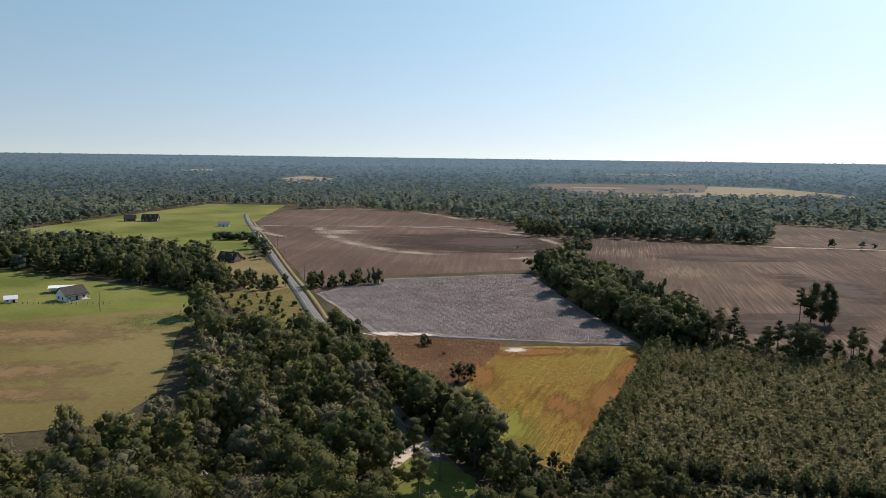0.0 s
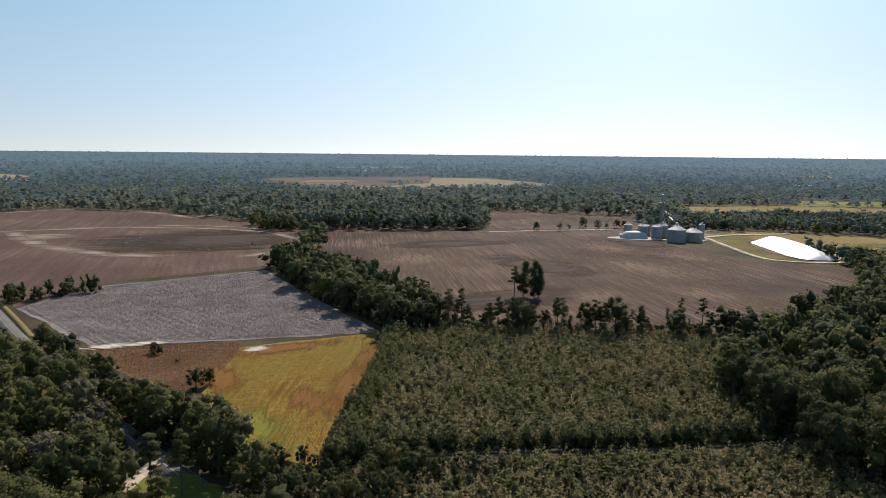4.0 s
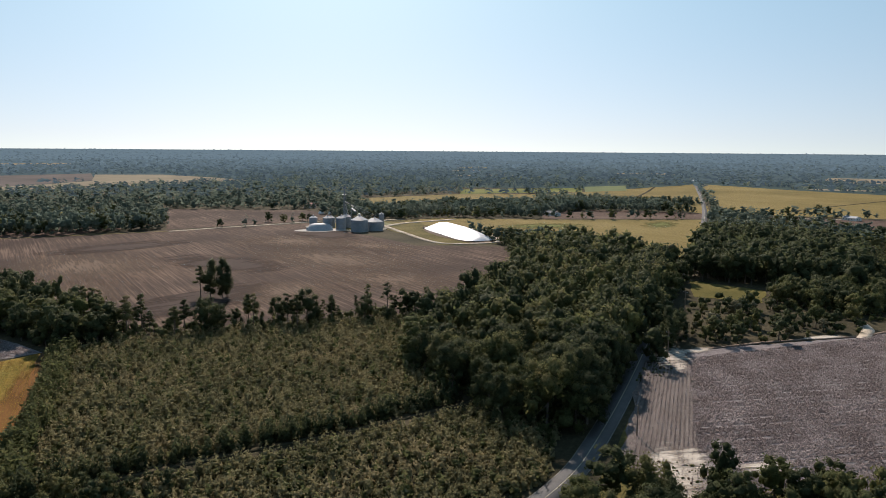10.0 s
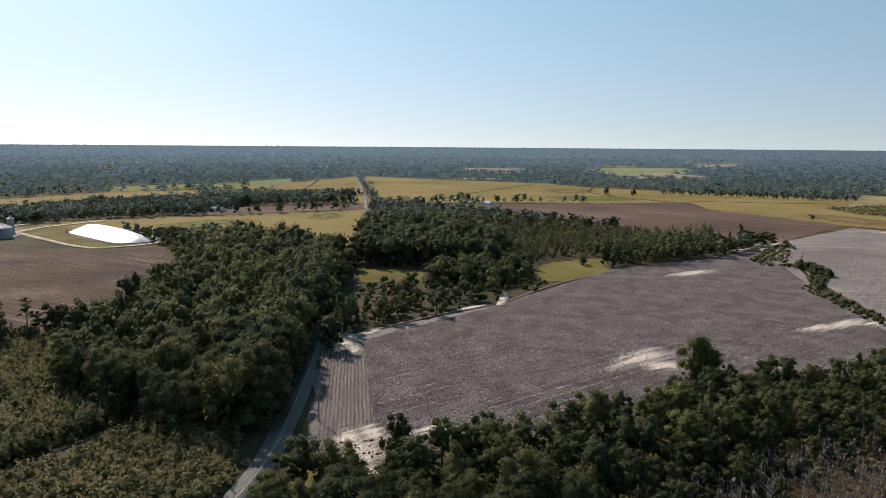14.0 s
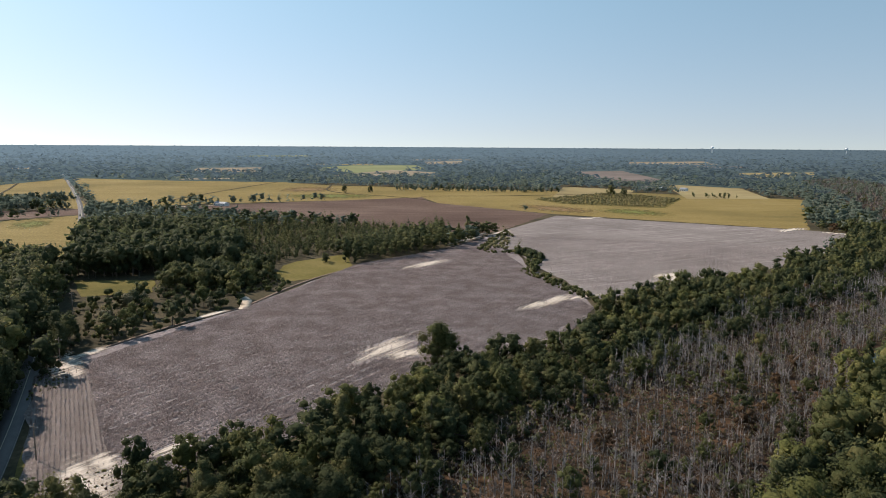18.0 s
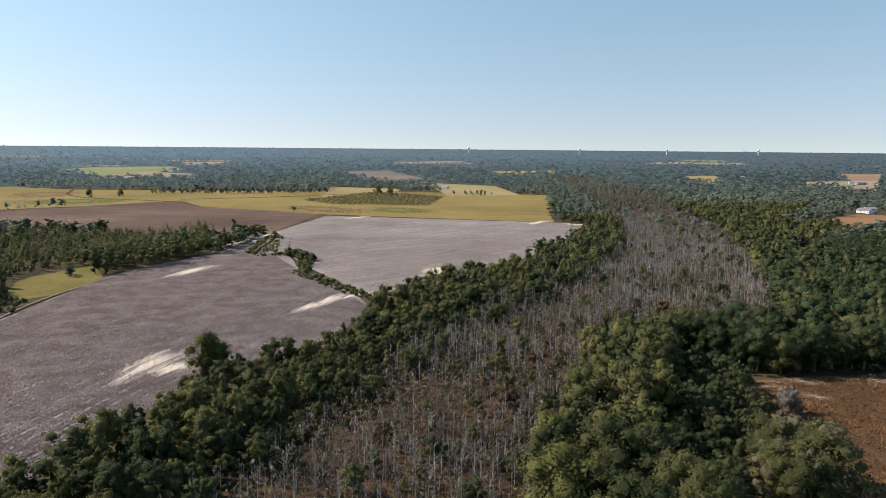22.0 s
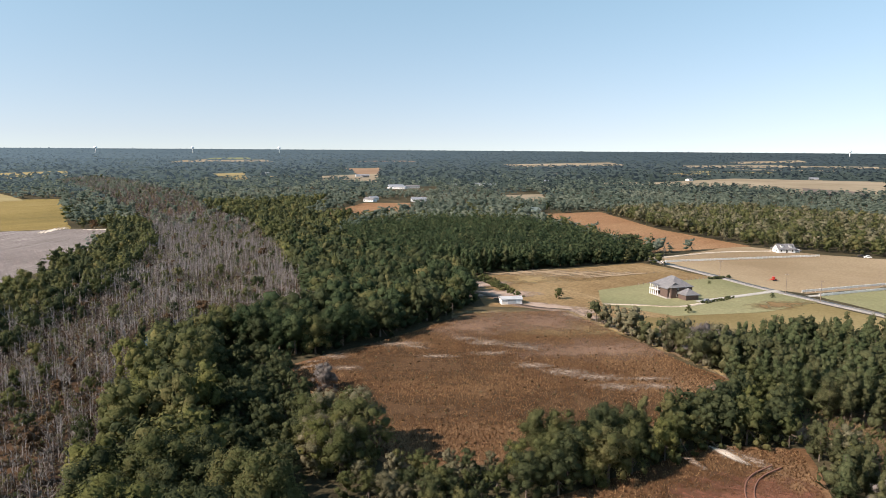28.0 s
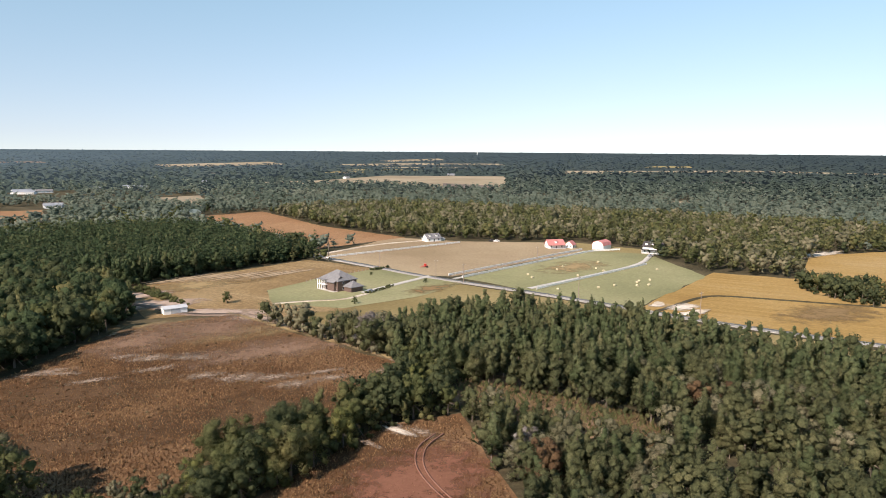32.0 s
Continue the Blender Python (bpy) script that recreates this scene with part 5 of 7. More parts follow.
wood("swamp_edge_row", [(84, -62), (116, -72), (172, -120), (206, -160), (192, -172), (158, -140), (124, -106), (102, -98), (80, -92)], 6.6, 15.5, [("broadleaf", "leaf_oak", 5), ("broadleaf", "leaf_yellow", 2), ("broadleaf", "leaf_dark", 2.5)], 38, 26, avoid=False)
wood("field_clump", [(112, -130), (104, -116), (94, -112), (87, -120), (92, -130), (104, -136)], 5.4, 12.5, [("broadleaf", "leaf_drab", 4), ("broadleaf", "leaf_oak", 3), ("broadleaf", "leaf_grey", 1)], 39, 14, avoid=False)
# only dark leaves here, standing in for the shadow beside the tall row
wood("shaded_hollow", [(178, -168), (160, -172), (136, -152), (116, -138), (100, -112), (84, -100), (102, -98), (124, -106), (158, -140)], 5.0, 7.5, [("broadleaf", "leaf_dark", 1)], 44, 0, 0.35, avoid=False)
# the deep leaf colour partly paints in this wood's shaded side
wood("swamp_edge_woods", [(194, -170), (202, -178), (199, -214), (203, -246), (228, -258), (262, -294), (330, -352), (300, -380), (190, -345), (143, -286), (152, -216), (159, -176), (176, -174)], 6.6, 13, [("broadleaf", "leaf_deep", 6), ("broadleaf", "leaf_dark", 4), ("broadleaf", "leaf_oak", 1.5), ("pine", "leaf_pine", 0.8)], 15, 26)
wood("field_belt", [(64, -141), (28, -192), (22, -228), (8, -208), (7, -184), (22, -175), (42, -140), (54, -122)], 5.2, 10.5, MIXED, 16, 28, avoid=False)
wood("field_belt", [(88, -109), (86, -122), (64, -138), (54, -122), (62, -110)], 4.4, 5.8, [("broadleaf", "leaf_oak", 3), ("broadleaf", "leaf_drab", 2), ("broadleaf", "leaf_dark", 2)], 47, 14, avoid=False)
OPEN.append([(6, -213), (-10, -208), (-26, -199), (-44, -187), (-50, -174), (-38, -157), (-20, -171), (-8, -182), (3, -189)])
OPEN.append([(-54, -164), (-70, -158), (-68, -144), (-52, -150)])
wood("pine_woods", [(23, -227), (4, -208), (-10, -222), (-50, -206), (-110, -184), (-195, -166), (-200, -196), (-130, -234), (-92, -258), (-60, -287), (-16, -306), (14, -288), (32, -270), (36, -240)], 5.0, 12, [("pine", "leaf_green", 4), ("tight_pine", "leaf_olive", 3), ("tight_pine", "leaf_green", 2), ("broadleaf", "leaf_olive", 1)], 17, 30, 0.2)
wood("pine_woods", [(4, -208), (3, -178), (-4, -138), (-8, -100), (-80, -90), (-190, -150), (-195, -166), (-110, -184), (-50, -206), (-10, -222)], 5.0, 10.5, [("tight_pine", "leaf_olive", 4), ("pine", "leaf_olive", 2.5), ("pine", "leaf_green", 1.5), ("broadleaf", "leaf_olive", 2.4), ("broadleaf", "leaf_drab", 0.5), ("broadleaf", "leaf_rust", 0.15)], 45, 46, 0.26)
wood("field_corner_trees", [(97, -290), (72, -265), (23, -227), (36, -240), (32, -270), (52, -264), (80, -278)], 5.4, 10.5, [("broadleaf", "leaf_drab", 4), ("broadleaf", "leaf_olive", 3), ("broadleaf", "leaf_grey", 1.2)], 46, 10)
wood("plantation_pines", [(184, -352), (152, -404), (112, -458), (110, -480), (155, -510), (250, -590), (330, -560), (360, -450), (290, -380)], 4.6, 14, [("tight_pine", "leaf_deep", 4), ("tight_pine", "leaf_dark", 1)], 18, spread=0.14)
wood("mixed_woods", [(360, -450), (300, -380), (262, -290), (330, -350), (520, -500), (660, -560), (600, -720), (480, -540), (430, -560)], 8, 12, MIXED, 19)
wood("wooded_point", [(-176, -392), (-170, -366), (-177, -348), (-190, -334), (-206, -346), (-206, -372), (-200, -392)], 6.0, 9, [("broadleaf", "leaf_dark", 4), ("broadleaf", "leaf_oak", 2)], 43, 0, avoid=False)
wood("pasture_woods", [(240, -775), (156, -662), (72, -580), (13, -560), (-68, -560), (-125, -520), (-134, -420), (-182, -404), (-192, -420), (-240, -510), (-310, -540), (-420, -640), (-200, -760), (100, -900)], 7.2, 12.5, [("tight_pine", "leaf_pine", 4), ("pine", "leaf_olive", 2), ("broadleaf", "leaf_oak", 1.5), ("broadleaf", "leaf_drab", 2)], 20, spread=0.2)
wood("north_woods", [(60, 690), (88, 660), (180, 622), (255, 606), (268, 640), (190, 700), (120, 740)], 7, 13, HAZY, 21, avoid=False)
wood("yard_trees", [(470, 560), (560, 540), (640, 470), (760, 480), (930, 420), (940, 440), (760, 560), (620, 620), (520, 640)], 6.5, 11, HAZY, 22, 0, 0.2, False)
brush("yard_trees", "leaf_far_haze", [(470, 560), (560, 540), (640, 470), (760, 480), (930, 420), (940, 440), (760, 560), (620, 620), (520, 640)], 7.0, 3.0, 6.0, 96, False, made=UNDER)

wood("roadside_scrub", [(2, 160), (24, 153), (28, 158), (46, 148), (60, 138), (22, 128), (8, 148)], 4.5, 5.5, DARK, 33, 8, 0.4, False)
# young plantation and its lane
Y1 = [(70, 262), (52, 214), (36, 178), (26, 154), (48, 152.5), (76, 145.5), (106, 136.5), (140, 131), (155, 172), (180, 195), (210, 212), (150, 240), (96, 262)]
Y2 = [(18, 140), (46, 147), (75, 140), (106, 131), (138, 124), (142, 98), (120, 84), (60, 84), (24, 110)]
for k, (poly, name) in enumerate(((Y1, "young_plantation"), (Y2, "young_plantation"))):
    pts = scatter(poly, 2.35, 40 + k)
    rng = np.random.default_rng(50 + k)
    hs = 4.2 * rng.uniform(0.7, 1.25, len(pts)) * (1 + 0.25 * np.array([noise.noise((x / 16.0, y / 16.0, 0)) for x, y in pts]))
    for j in range(4):
        sel = np.arange(len(pts)) % 4 == j
        stuff(name, "leaf_young" if j else "leaf_oak", plant(conical(60 + j, 38, 0.074, 0.33), pts[sel], hs[sel], 70 + j))

for k, (band, leaf) in enumerate((([(26, 154), (48, 152.5), (76, 145.5), (106, 136.5), (140, 131), (140, 134), (106, 140), (76, 149), (48, 156), (28, 158)], "leaf_dark"),
                                  ([(27, 156), (36, 178), (52, 214), (70, 262), (78, 260), (60, 214), (44, 180), (36, 160)], "leaf_oak"))):
    pts = scatter(band, 2.3, 45 + k)
    hs = np.random.default_rng(46 + k).uniform(4.0, 7.5, len(pts))
    stuff("young_plantation", leaf, plant(conical(66 + k, 110, 0.07, 0.27), pts, hs, 76 + k))

# dead swamp timber and brush
BOG = [(92, 10), (118, 14), (148, -14), (215, -75), (300, -165), (400, -290), (524, -396), (620, -470), (500, -490), (408, -433), (300, -335), (262, -292), (228, -256), (206, -246), (203, -214), (206, -176), (172, -122), (116, -72), (84, -60)]
FAR_BOG = [(524, -396), (764, -528), (1052, -677), (1404, -832), (1549, -1013), (1255, -911), (869, -710), (557, -511), (408, -433)]
brush("swamp_brush", "leaf_grey", FAR_BOG, 9, 5, 10, 85, False, 1.0, 0.7, TWIGS)
brush("swamp_brush", "leaf_oak", FAR_BOG, 15, 4, 8, 86, False, 1.0, 0.8, TWIGS)
EDGE_BOG = [(96, 48), (150, 2), (198, -34), (236, -84), (264, -104), (302, -168), (352, -240), (330, -240), (290, -180), (215, -92), (148, -26), (112, 2), (92, 16)]
wood("swamp_margin", EDGE_BOG, 6.0, 7.0, [("broadleaf", "leaf_dark", 4), ("broadleaf", "leaf_oak", 3), ("tight_pine", "leaf_pine", 1)], 31, 8, 0.45, False, 0.8)
pts = scatter(BOG, 3.1, 80)
rng = np.random.default_rng(81)
thick = np.array([noise.noise((x / 38.0, y / 38.0, 3.0)) for x, y in pts])      # stands and clearings
kept = rng.random(len(pts)) < np.clip(0.72 + 0.9 * thick, 0.15, 1.0)
pts, thick = pts[kept], thick[kept]
hs = rng.uniform(3.0, 8.0, len(pts)) * (1.1 + 0.5 * thick)
near = np.hypot(*pts.T) < 330
for j in range(5):
    sel = np.arange(len(pts)) % 5 == j
    stuff("dead_timber", "snag", plant(snag(90 + j, 15, 4, 1.0 + 0.2 * j), pts[sel & near], hs[sel & near], 95 + j, 0.8))
    stuff("dead_timber", "snag", plant(snag(90 + j, 7, 3, 1.3), pts[sel & ~near], hs[sel & ~near], 95 + j, 1.4))
brush("swamp_brush", "leaf_rust", BOG, 3.8, 0.8, 2.2, 82, made=TWIGS)
brush("swamp_brush", "leaf_grey", BOG, 3.1, 2.2, 5.6, 83, wide=0.6, made=TWIGS)
brush("swamp_brush", "leaf_drab", BOG, 4.2, 1.5, 4.2, 87, made=TWIGS)
brush("swamp_brush", "leaf_oak", BOG, 8.0, 2.0, 4.5, 84, made=TWIGS)

wood("swamp_saplings", BOG, 9.5, 5.5, [("broadleaf", "leaf_oak", 3), ("broadleaf", "leaf_dark", 3), ("broadleaf", "leaf_rust", 1)], 34, 0, 0.5, False, 0.55, False)
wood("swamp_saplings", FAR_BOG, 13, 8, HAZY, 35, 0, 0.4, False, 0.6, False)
SEDGE = [(155, -170), (147, -216), (140, -268), (105, -296), (72, -266), (25, -229), (29, -194), (62, -144), (84, -128), (114, -137)]
brush("sedge_weeds", "leaf_rust", SEDGE, 4.2, 0.35, 0.9, 97, False)
brush("sedge_weeds", "leaf_drab", SEDGE, 6.5, 0.3, 0.8, 98, False)
for poly in ([(192, 104), (216, 113), (224, 107), (206, 99)], [(126, 58), (140, 56), (150, 64), (140, 76), (130, 72)]):
    brush("headland_weeds", "leaf_yellow", poly, 2.0, 0.4, 1.1, 88, False)
    brush("headland_weeds", "leaf_rust", poly, 2.6, 0.4, 1.0, 89, False)
# hedges, lone bushes and thickets on the open land
HEDGES_1 = [([(574, -93), (482, -60), (466, -62), (467, -88), (435, -93), (388, -79), (349, -88), (305, -98), (305, -92), (349, -79), (388, -70), (436, -84), (460, -80), (460, -60), (482, -54), (570, -86)], 3.2, 1.2, 3.8, "leaf_oak"),
    ([(338, 58), (366, 56), (378, 72), (372, 96), (345, 82)], 4, 1.2, 3.5, "leaf_oak"),
    ([(428, -94), (470, -90), (470, -78), (430, -82)], 5, 3.5, 6.0, "leaf_dark"),
    ([(486, -58), (560, -84), (562, -94), (478, -74)], 5, 1.5, 4.0, "leaf_young")]
HEDGES_2 = [([(478, 440), (484, 440), (436, 338), (424, 330)], 5, 2.0, 5.0, "leaf_dark"),
    ([(948, -185), (1086, -332), (958, -395), (812, -314), (869, -206)], 6, 1.5, 3.5, "leaf_young"),
    ([(57, -345), (53, -345), (45, -366), (49, -366)], 1.8, 1.2, 1.8, "leaf_dark"),
    ([(67, -413), (63, -413), (53, -426), (57, -426)], 1.8, 1.4, 2.2, "leaf_dark"),
    ([(182, -344), (176, -356), (160, -340), (142, -322), (130, -309), (146, -318), (164, -332)], 2.4, 1.2, 2.6, "leaf_oak")]
HEDGES_3 = [([(-126, 344), (-105, 354), (-77, 322), (-64, 290), (-92, 264)], 6, 1.0, 3.5, "leaf_oak"),
    ([(-213, 572), (-184, 576), (-186, 590), (-212, 588)], 5, 5, 8, "leaf_dark"),
    ([(88, 545), (98, 545), (100, 566), (90, 580), (84, 566)], 4, 3, 6, "leaf_dark"),
    ([(-150, 480), (-176, 452), (-172, 448), (-146, 476)], 4, 1.5, 3.5, "leaf_dark")]
for poly, sp, lo, hi, leaf in HEDGES_1 + HEDGES_2 + HEDGES_3:
    brush("hedge_bushes", leaf, poly, sp, lo, hi, int(abs(poly[0][0])) + 7, False)
wood("field_corner_woods", [(56, 640), (92, 640), (84, 705), (50, 720)], 7, 11, DARK, 23, avoid=False)
wood("tree_line", [(575, 122), (590, 124), (608, 40), (600, -34), (588, -34), (592, 40)], 8, 9, PINES, 24, 0, 0.4, False, 0.5, False)
wood("tree_line", [(1120, 10), (1135, 10), (1100, -150), (1085, -250), (1072, -250), (1085, -150)], 7, 10, HAZY, 25, avoid=False)
wood("tree_line", [(985, -420), (1000, -415), (955, -470), (940, -470)], 8, 8, DARK, 26, avoid=False)
wood("tree_line", [(790, 360), (800, 372), (700, 520), (640, 640), (620, 630), (690, 500)], 6, 11, HAZY, 27, avoid=False)

# far woods: rows of crowns thinning out towards the skyline
rng = np.random.default_rng(120)


def fuzzy(seed, n, size):
    """A light crown of leaf clumps alone, for trees far off."""
    r2 = np.random.default_rng(seed)
    q = np.sort(r2.uniform(0.15, 1.0, n))
    a = r2.uniform(0, 6.28, n)
    o = 0.26 * (1 - q) ** 0.6 + 0.03 if seed % 2 else 0.30 * np.sqrt(np.clip(1 - ((q - 0.5) / 0.52) ** 2, 0, 1)) + 0.02
    c = np.stack([o * np.cos(a), o * np.sin(a), q], 1)
    d = np.stack([np.cos(a), np.sin(a), 0.7 + 0 * a], 1)
    v, f, m = tufts(r2, c, d, size, 0.3)
    m = m * 0.22 + (0, 0, 1.0)
    return v, f, m / np.linalg.norm(m, axis=1)[:, None]


near_blobs = [fuzzy(130 + k, 20, 0.14) for k in range(4)]
far_blobs = [fuzzy(134 + k, 9, 0.23) for k in range(4)]
last_blobs = [fuzzy(138 + k, 6, 0.28) for k in range(4)]
places, sizes = [], []
r = 460.0
while r < 4900:
    slope = (72 - float(ground_z(r))) / r
    step = max(6.5, min(150.0, 2.8 / 1230 * r / max(slope, 0.012)))
    gap = max(6.0, (3.8 if r < 1500 else 4.6) / 1230 * r)
    n = int(radians(256) * r / gap)
    azs = radians(-41) + radians(256) * (np.arange(n) + rng.uniform(-0.5, 0.5, n)) / n
    rr = np.clip(r + step * rng.uniform(-0.7, 0.7, n), 450, 4900)
    places.append(np.stack([np.sin(azs) * rr, np.cos(azs) * rr], 1))
    if r < 1900:
        sizes.append(np.clip(gap * 1.8, 10.5, 12.0) * rng.uniform(0.75, 1.2, n))
    else:
        sizes.append(np.clip(11.0 - 4.0 * (r - 1900) / 3000, 6, 11) * rng.uniform(0.75, 1.15, n))
    r += step
places, sizes = np.vstack(places), np.hstack(sizes)
bad = inside(SWAMP, *places.T)
for q in OPEN + WOODED:
    bad |= inside(q, *places.T)
places, sizes = places[~bad], sizes[~bad]
d = np.hypot(*places.T) * (1 + 0.3 * rng.uniform(-1, 1, len(places)))
distance = [[], [], [], []]
for k in range(4):
    for lo, hi, made in ((0, 1000, near_blobs), (1000, 1300, far_blobs), (1300, 1900, far_blobs), (1900, 2700, last_blobs), (2700, 3600, last_blobs), (3600, 9000, last_blobs)):
        sel = (np.arange(len(places)) % 4 == k) & (d >= lo) & (d < hi)
        if not sel.any():
            continue
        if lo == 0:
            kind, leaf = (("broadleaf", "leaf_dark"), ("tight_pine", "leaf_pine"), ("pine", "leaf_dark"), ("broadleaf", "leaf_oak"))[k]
            # past 620 m the leaf colour carries the painted haze
            for part_sel, lf in ((sel & (d < 620), leaf), (sel & (d >= 620), "leaf_far_haze")):
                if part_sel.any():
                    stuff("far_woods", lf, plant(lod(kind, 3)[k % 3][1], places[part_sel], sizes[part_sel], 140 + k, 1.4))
            continue
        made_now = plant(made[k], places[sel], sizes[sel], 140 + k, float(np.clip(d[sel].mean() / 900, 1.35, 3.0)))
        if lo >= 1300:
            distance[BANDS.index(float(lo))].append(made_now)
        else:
            stuff("far_woods", "leaf_far_haze", made_now)
# each band's haze is emission on its crowns and land
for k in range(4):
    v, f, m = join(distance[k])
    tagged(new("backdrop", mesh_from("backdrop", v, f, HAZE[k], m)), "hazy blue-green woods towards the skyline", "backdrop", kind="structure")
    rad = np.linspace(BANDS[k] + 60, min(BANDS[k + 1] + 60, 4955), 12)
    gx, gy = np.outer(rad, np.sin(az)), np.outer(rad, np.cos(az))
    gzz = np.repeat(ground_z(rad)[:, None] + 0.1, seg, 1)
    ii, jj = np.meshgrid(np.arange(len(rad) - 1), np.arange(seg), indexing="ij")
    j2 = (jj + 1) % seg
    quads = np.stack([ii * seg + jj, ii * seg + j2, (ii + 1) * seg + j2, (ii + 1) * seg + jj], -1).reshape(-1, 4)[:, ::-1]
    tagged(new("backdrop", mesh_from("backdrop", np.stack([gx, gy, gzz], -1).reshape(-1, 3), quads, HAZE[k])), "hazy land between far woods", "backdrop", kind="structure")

LABELS = {
    "far_woods": "endless dark green woods reaching the skyline", "dead_timber": "bleached grey dead trees standing in the swamp",
    "swamp_brush": "rusty low brush between dead trees", "young_plantation": "dense olive-green rows of young pines",
    "sedge_weeds": "low rusty weeds among tall broomsedge", "headland_weeds": "low yellowing weeds on a sandy headland",
    "hedge_shrubs": "rounded green shrubs on rough ground", "hedge_bushes": "low green bushes along field edges",
    "shrub_belt": "thick belt of dark green shrubs", "roadside_scrub": "low dark scrub beside the road",
    "pine_woods": "olive-green pines standing close together", "plantation_pines": "deep green planted pines in close rows",
    "swamp_saplings": "thin olive saplings among dead timber", "field_belt": "mixed green trees between two broomsedge fields",
}
LOW = ("swamp_brush", "sedge_weeds", "headland_weeds", "hedge_shrubs", "hedge_bushes", "roadside_scrub")
for name, mats in STUFF.items():
    top = None
    for leaf, arrays in mats.items():
        v, f, m = join(arrays)
        ob = new(name, mesh_from(name, v, f, M[leaf], m))
        if top is None:
            top = tagged(ob, LABELS.get(name, "dense green trees of a %s" % name.replace("_", " ")), "brush" if name in LOW else "woods", kind="stuff")
        else:
            ob.name = "trunks" if leaf == "bark" else "foliage"
            ob["kind"] = "stuff"
            ob.parent = top
STUFF.clear()

# lone trees
LONE_TREES_1 = [("spreading", 224, -14, 15, "leaf_oak"), ("broadleaf", 227.5, -16, 9, "leaf_oak"), ("broadleaf", 220.5, -12, 8, "leaf_oak"), ("broadleaf", 222.5, -16.5, 7, "leaf_yellow"),
    ("bare_pine", 92, 295, 17, "leaf_pine"),
    ("bare_pine", 95, 293, 16, "leaf_pine"),
    ("bare_pine", 97, 291, 15, "leaf_pine"),
    ("tight_pine", 155, 312, 19, "leaf_pine"),
    ("tight_pine", 158, 306, 20, "leaf_dark"),
    ("tight_pine", 161, 307, 18, "leaf_dark"),
    ("bare_pine", 151, 314, 16, "leaf_pine"),
    ("broadleaf", 424, 45, 6, "leaf_dark"),
    ("pine", 578, -57, 14, "leaf_pine"),
    ("pine", 582, -50, 8, "leaf_pine"),
    ("broadleaf", 305, 590, 9, "leaf_dark"),
    ("broadleaf", 364, 604, 11, "leaf_dark"),
    ("broadleaf", 372, 590, 9, "leaf_yellow"),
    ("broadleaf", 394, 590, 9, "leaf_oak"),
    ("broadleaf", 400, 586, 8, "leaf_dark"),
    ("broadleaf", 862, 253, 14, "leaf_dark"),
    ("broadleaf", 872, 246, 12, "leaf_dark"),
    ("broadleaf", 1074, 46, 12, "leaf_dark"),
    ("broadleaf", 1076, 86, 12, "leaf_dark"),
    ("broadleaf", 1009, -310, 17, "leaf_oak"),
    ("broadleaf", 1010, -330, 13, "leaf_dark"),
    ("bare_pine", -5, 147, 15, "leaf_pine")]
LONE_TREES_2 = [("bare_pine", -11, 149, 14, "leaf_pine"),
    ("bare_pine", -9, 136, 12, "leaf_pine"),
    ("broadleaf", -2, 217, 7, "leaf_dark"),
    ("broadleaf", 2, 219, 6, "leaf_dark"),
    ("broadleaf", -16, 258, 2.2, "leaf_dark"),
    ("broadleaf", -8, 247, 1.6, "leaf_oak"),
    ("broadleaf", 430, 46, 6, "leaf_oak"),
    ("broadleaf", 29, -378, 2.8, "leaf_dark"),
    ("broadleaf", 62, -398, 2.2, "leaf_oak"),
    ("broadleaf", 118, -318, 6, "leaf_oak"),
    ("broadleaf", 58, -322, 4, "leaf_oak"),
    ("broadleaf", 40, 552, 2.5, "leaf_dark"),
    ("pine", 560, -40, 9, "leaf_pine"), ("tight_pine", 232, 113, 13, "leaf_dark"), ("tight_pine", 240, 117, 15, "leaf_dark"), ("broadleaf", 248, 119, 12, "leaf_dark"), ("broadleaf", 258, 122, 11, "leaf_dark"),
    ("broadleaf", 548, -44, 5, "leaf_dark"),
    ("broadleaf", 570, -372, 9, "leaf_rust"),
    ("broadleaf", -6, -178, 8, "leaf_yellow"),
    ("broadleaf", -16, 262, 4.2, "leaf_dark"),
    ("broadleaf", -14, 259, 3.4, "leaf_dark"),
    ("broadleaf", -15, -152, 10, "leaf_drab"),
    ("broadleaf", -10, -149, 9, "leaf_drab"),
    ("broadleaf", -20, -155, 11, "leaf_drab"),
    ("broadleaf", -12, -158, 9, "leaf_grey"),
    ("broadleaf", 128, -156, 9, "leaf_grey")]
LONE_TREES_3 = [("broadleaf", 133, -160, 8, "leaf_grey"),
    ("broadleaf", -40, -150, 9, "leaf_drab"),
    ("broadleaf", -28, -146, 8, "leaf_drab"),
    ("broadleaf", -34, -140, 9, "leaf_drab"),
    ("broadleaf", -70, -205, 11, "leaf_drab"),
    ("broadleaf", -88, -190, 10, "leaf_drab"),
    ("broadleaf", -50, -215, 11, "leaf_drab"),
    ("broadleaf", -100, -180, 10, "leaf_drab"),
    ("broadleaf", -80, -168, 9, "leaf_drab"),
    ("broadleaf", -62, -180, 10, "leaf_drab"),
    ("broadleaf", 100, -130, 15, "leaf_oak"),
    ("broadleaf", 92, -124, 16, "leaf_oak"),
    ("broadleaf", 97, -118, 13, "leaf_yellow")]
for kind, x, y, h, leaf in LONE_TREES_1 + LONE_TREES_2 + LONE_TREES_3:
    THINGS.append((kind, x, y, h, leaf))

# the nearest trees, each a thing of its own
TREE_MESH = {}
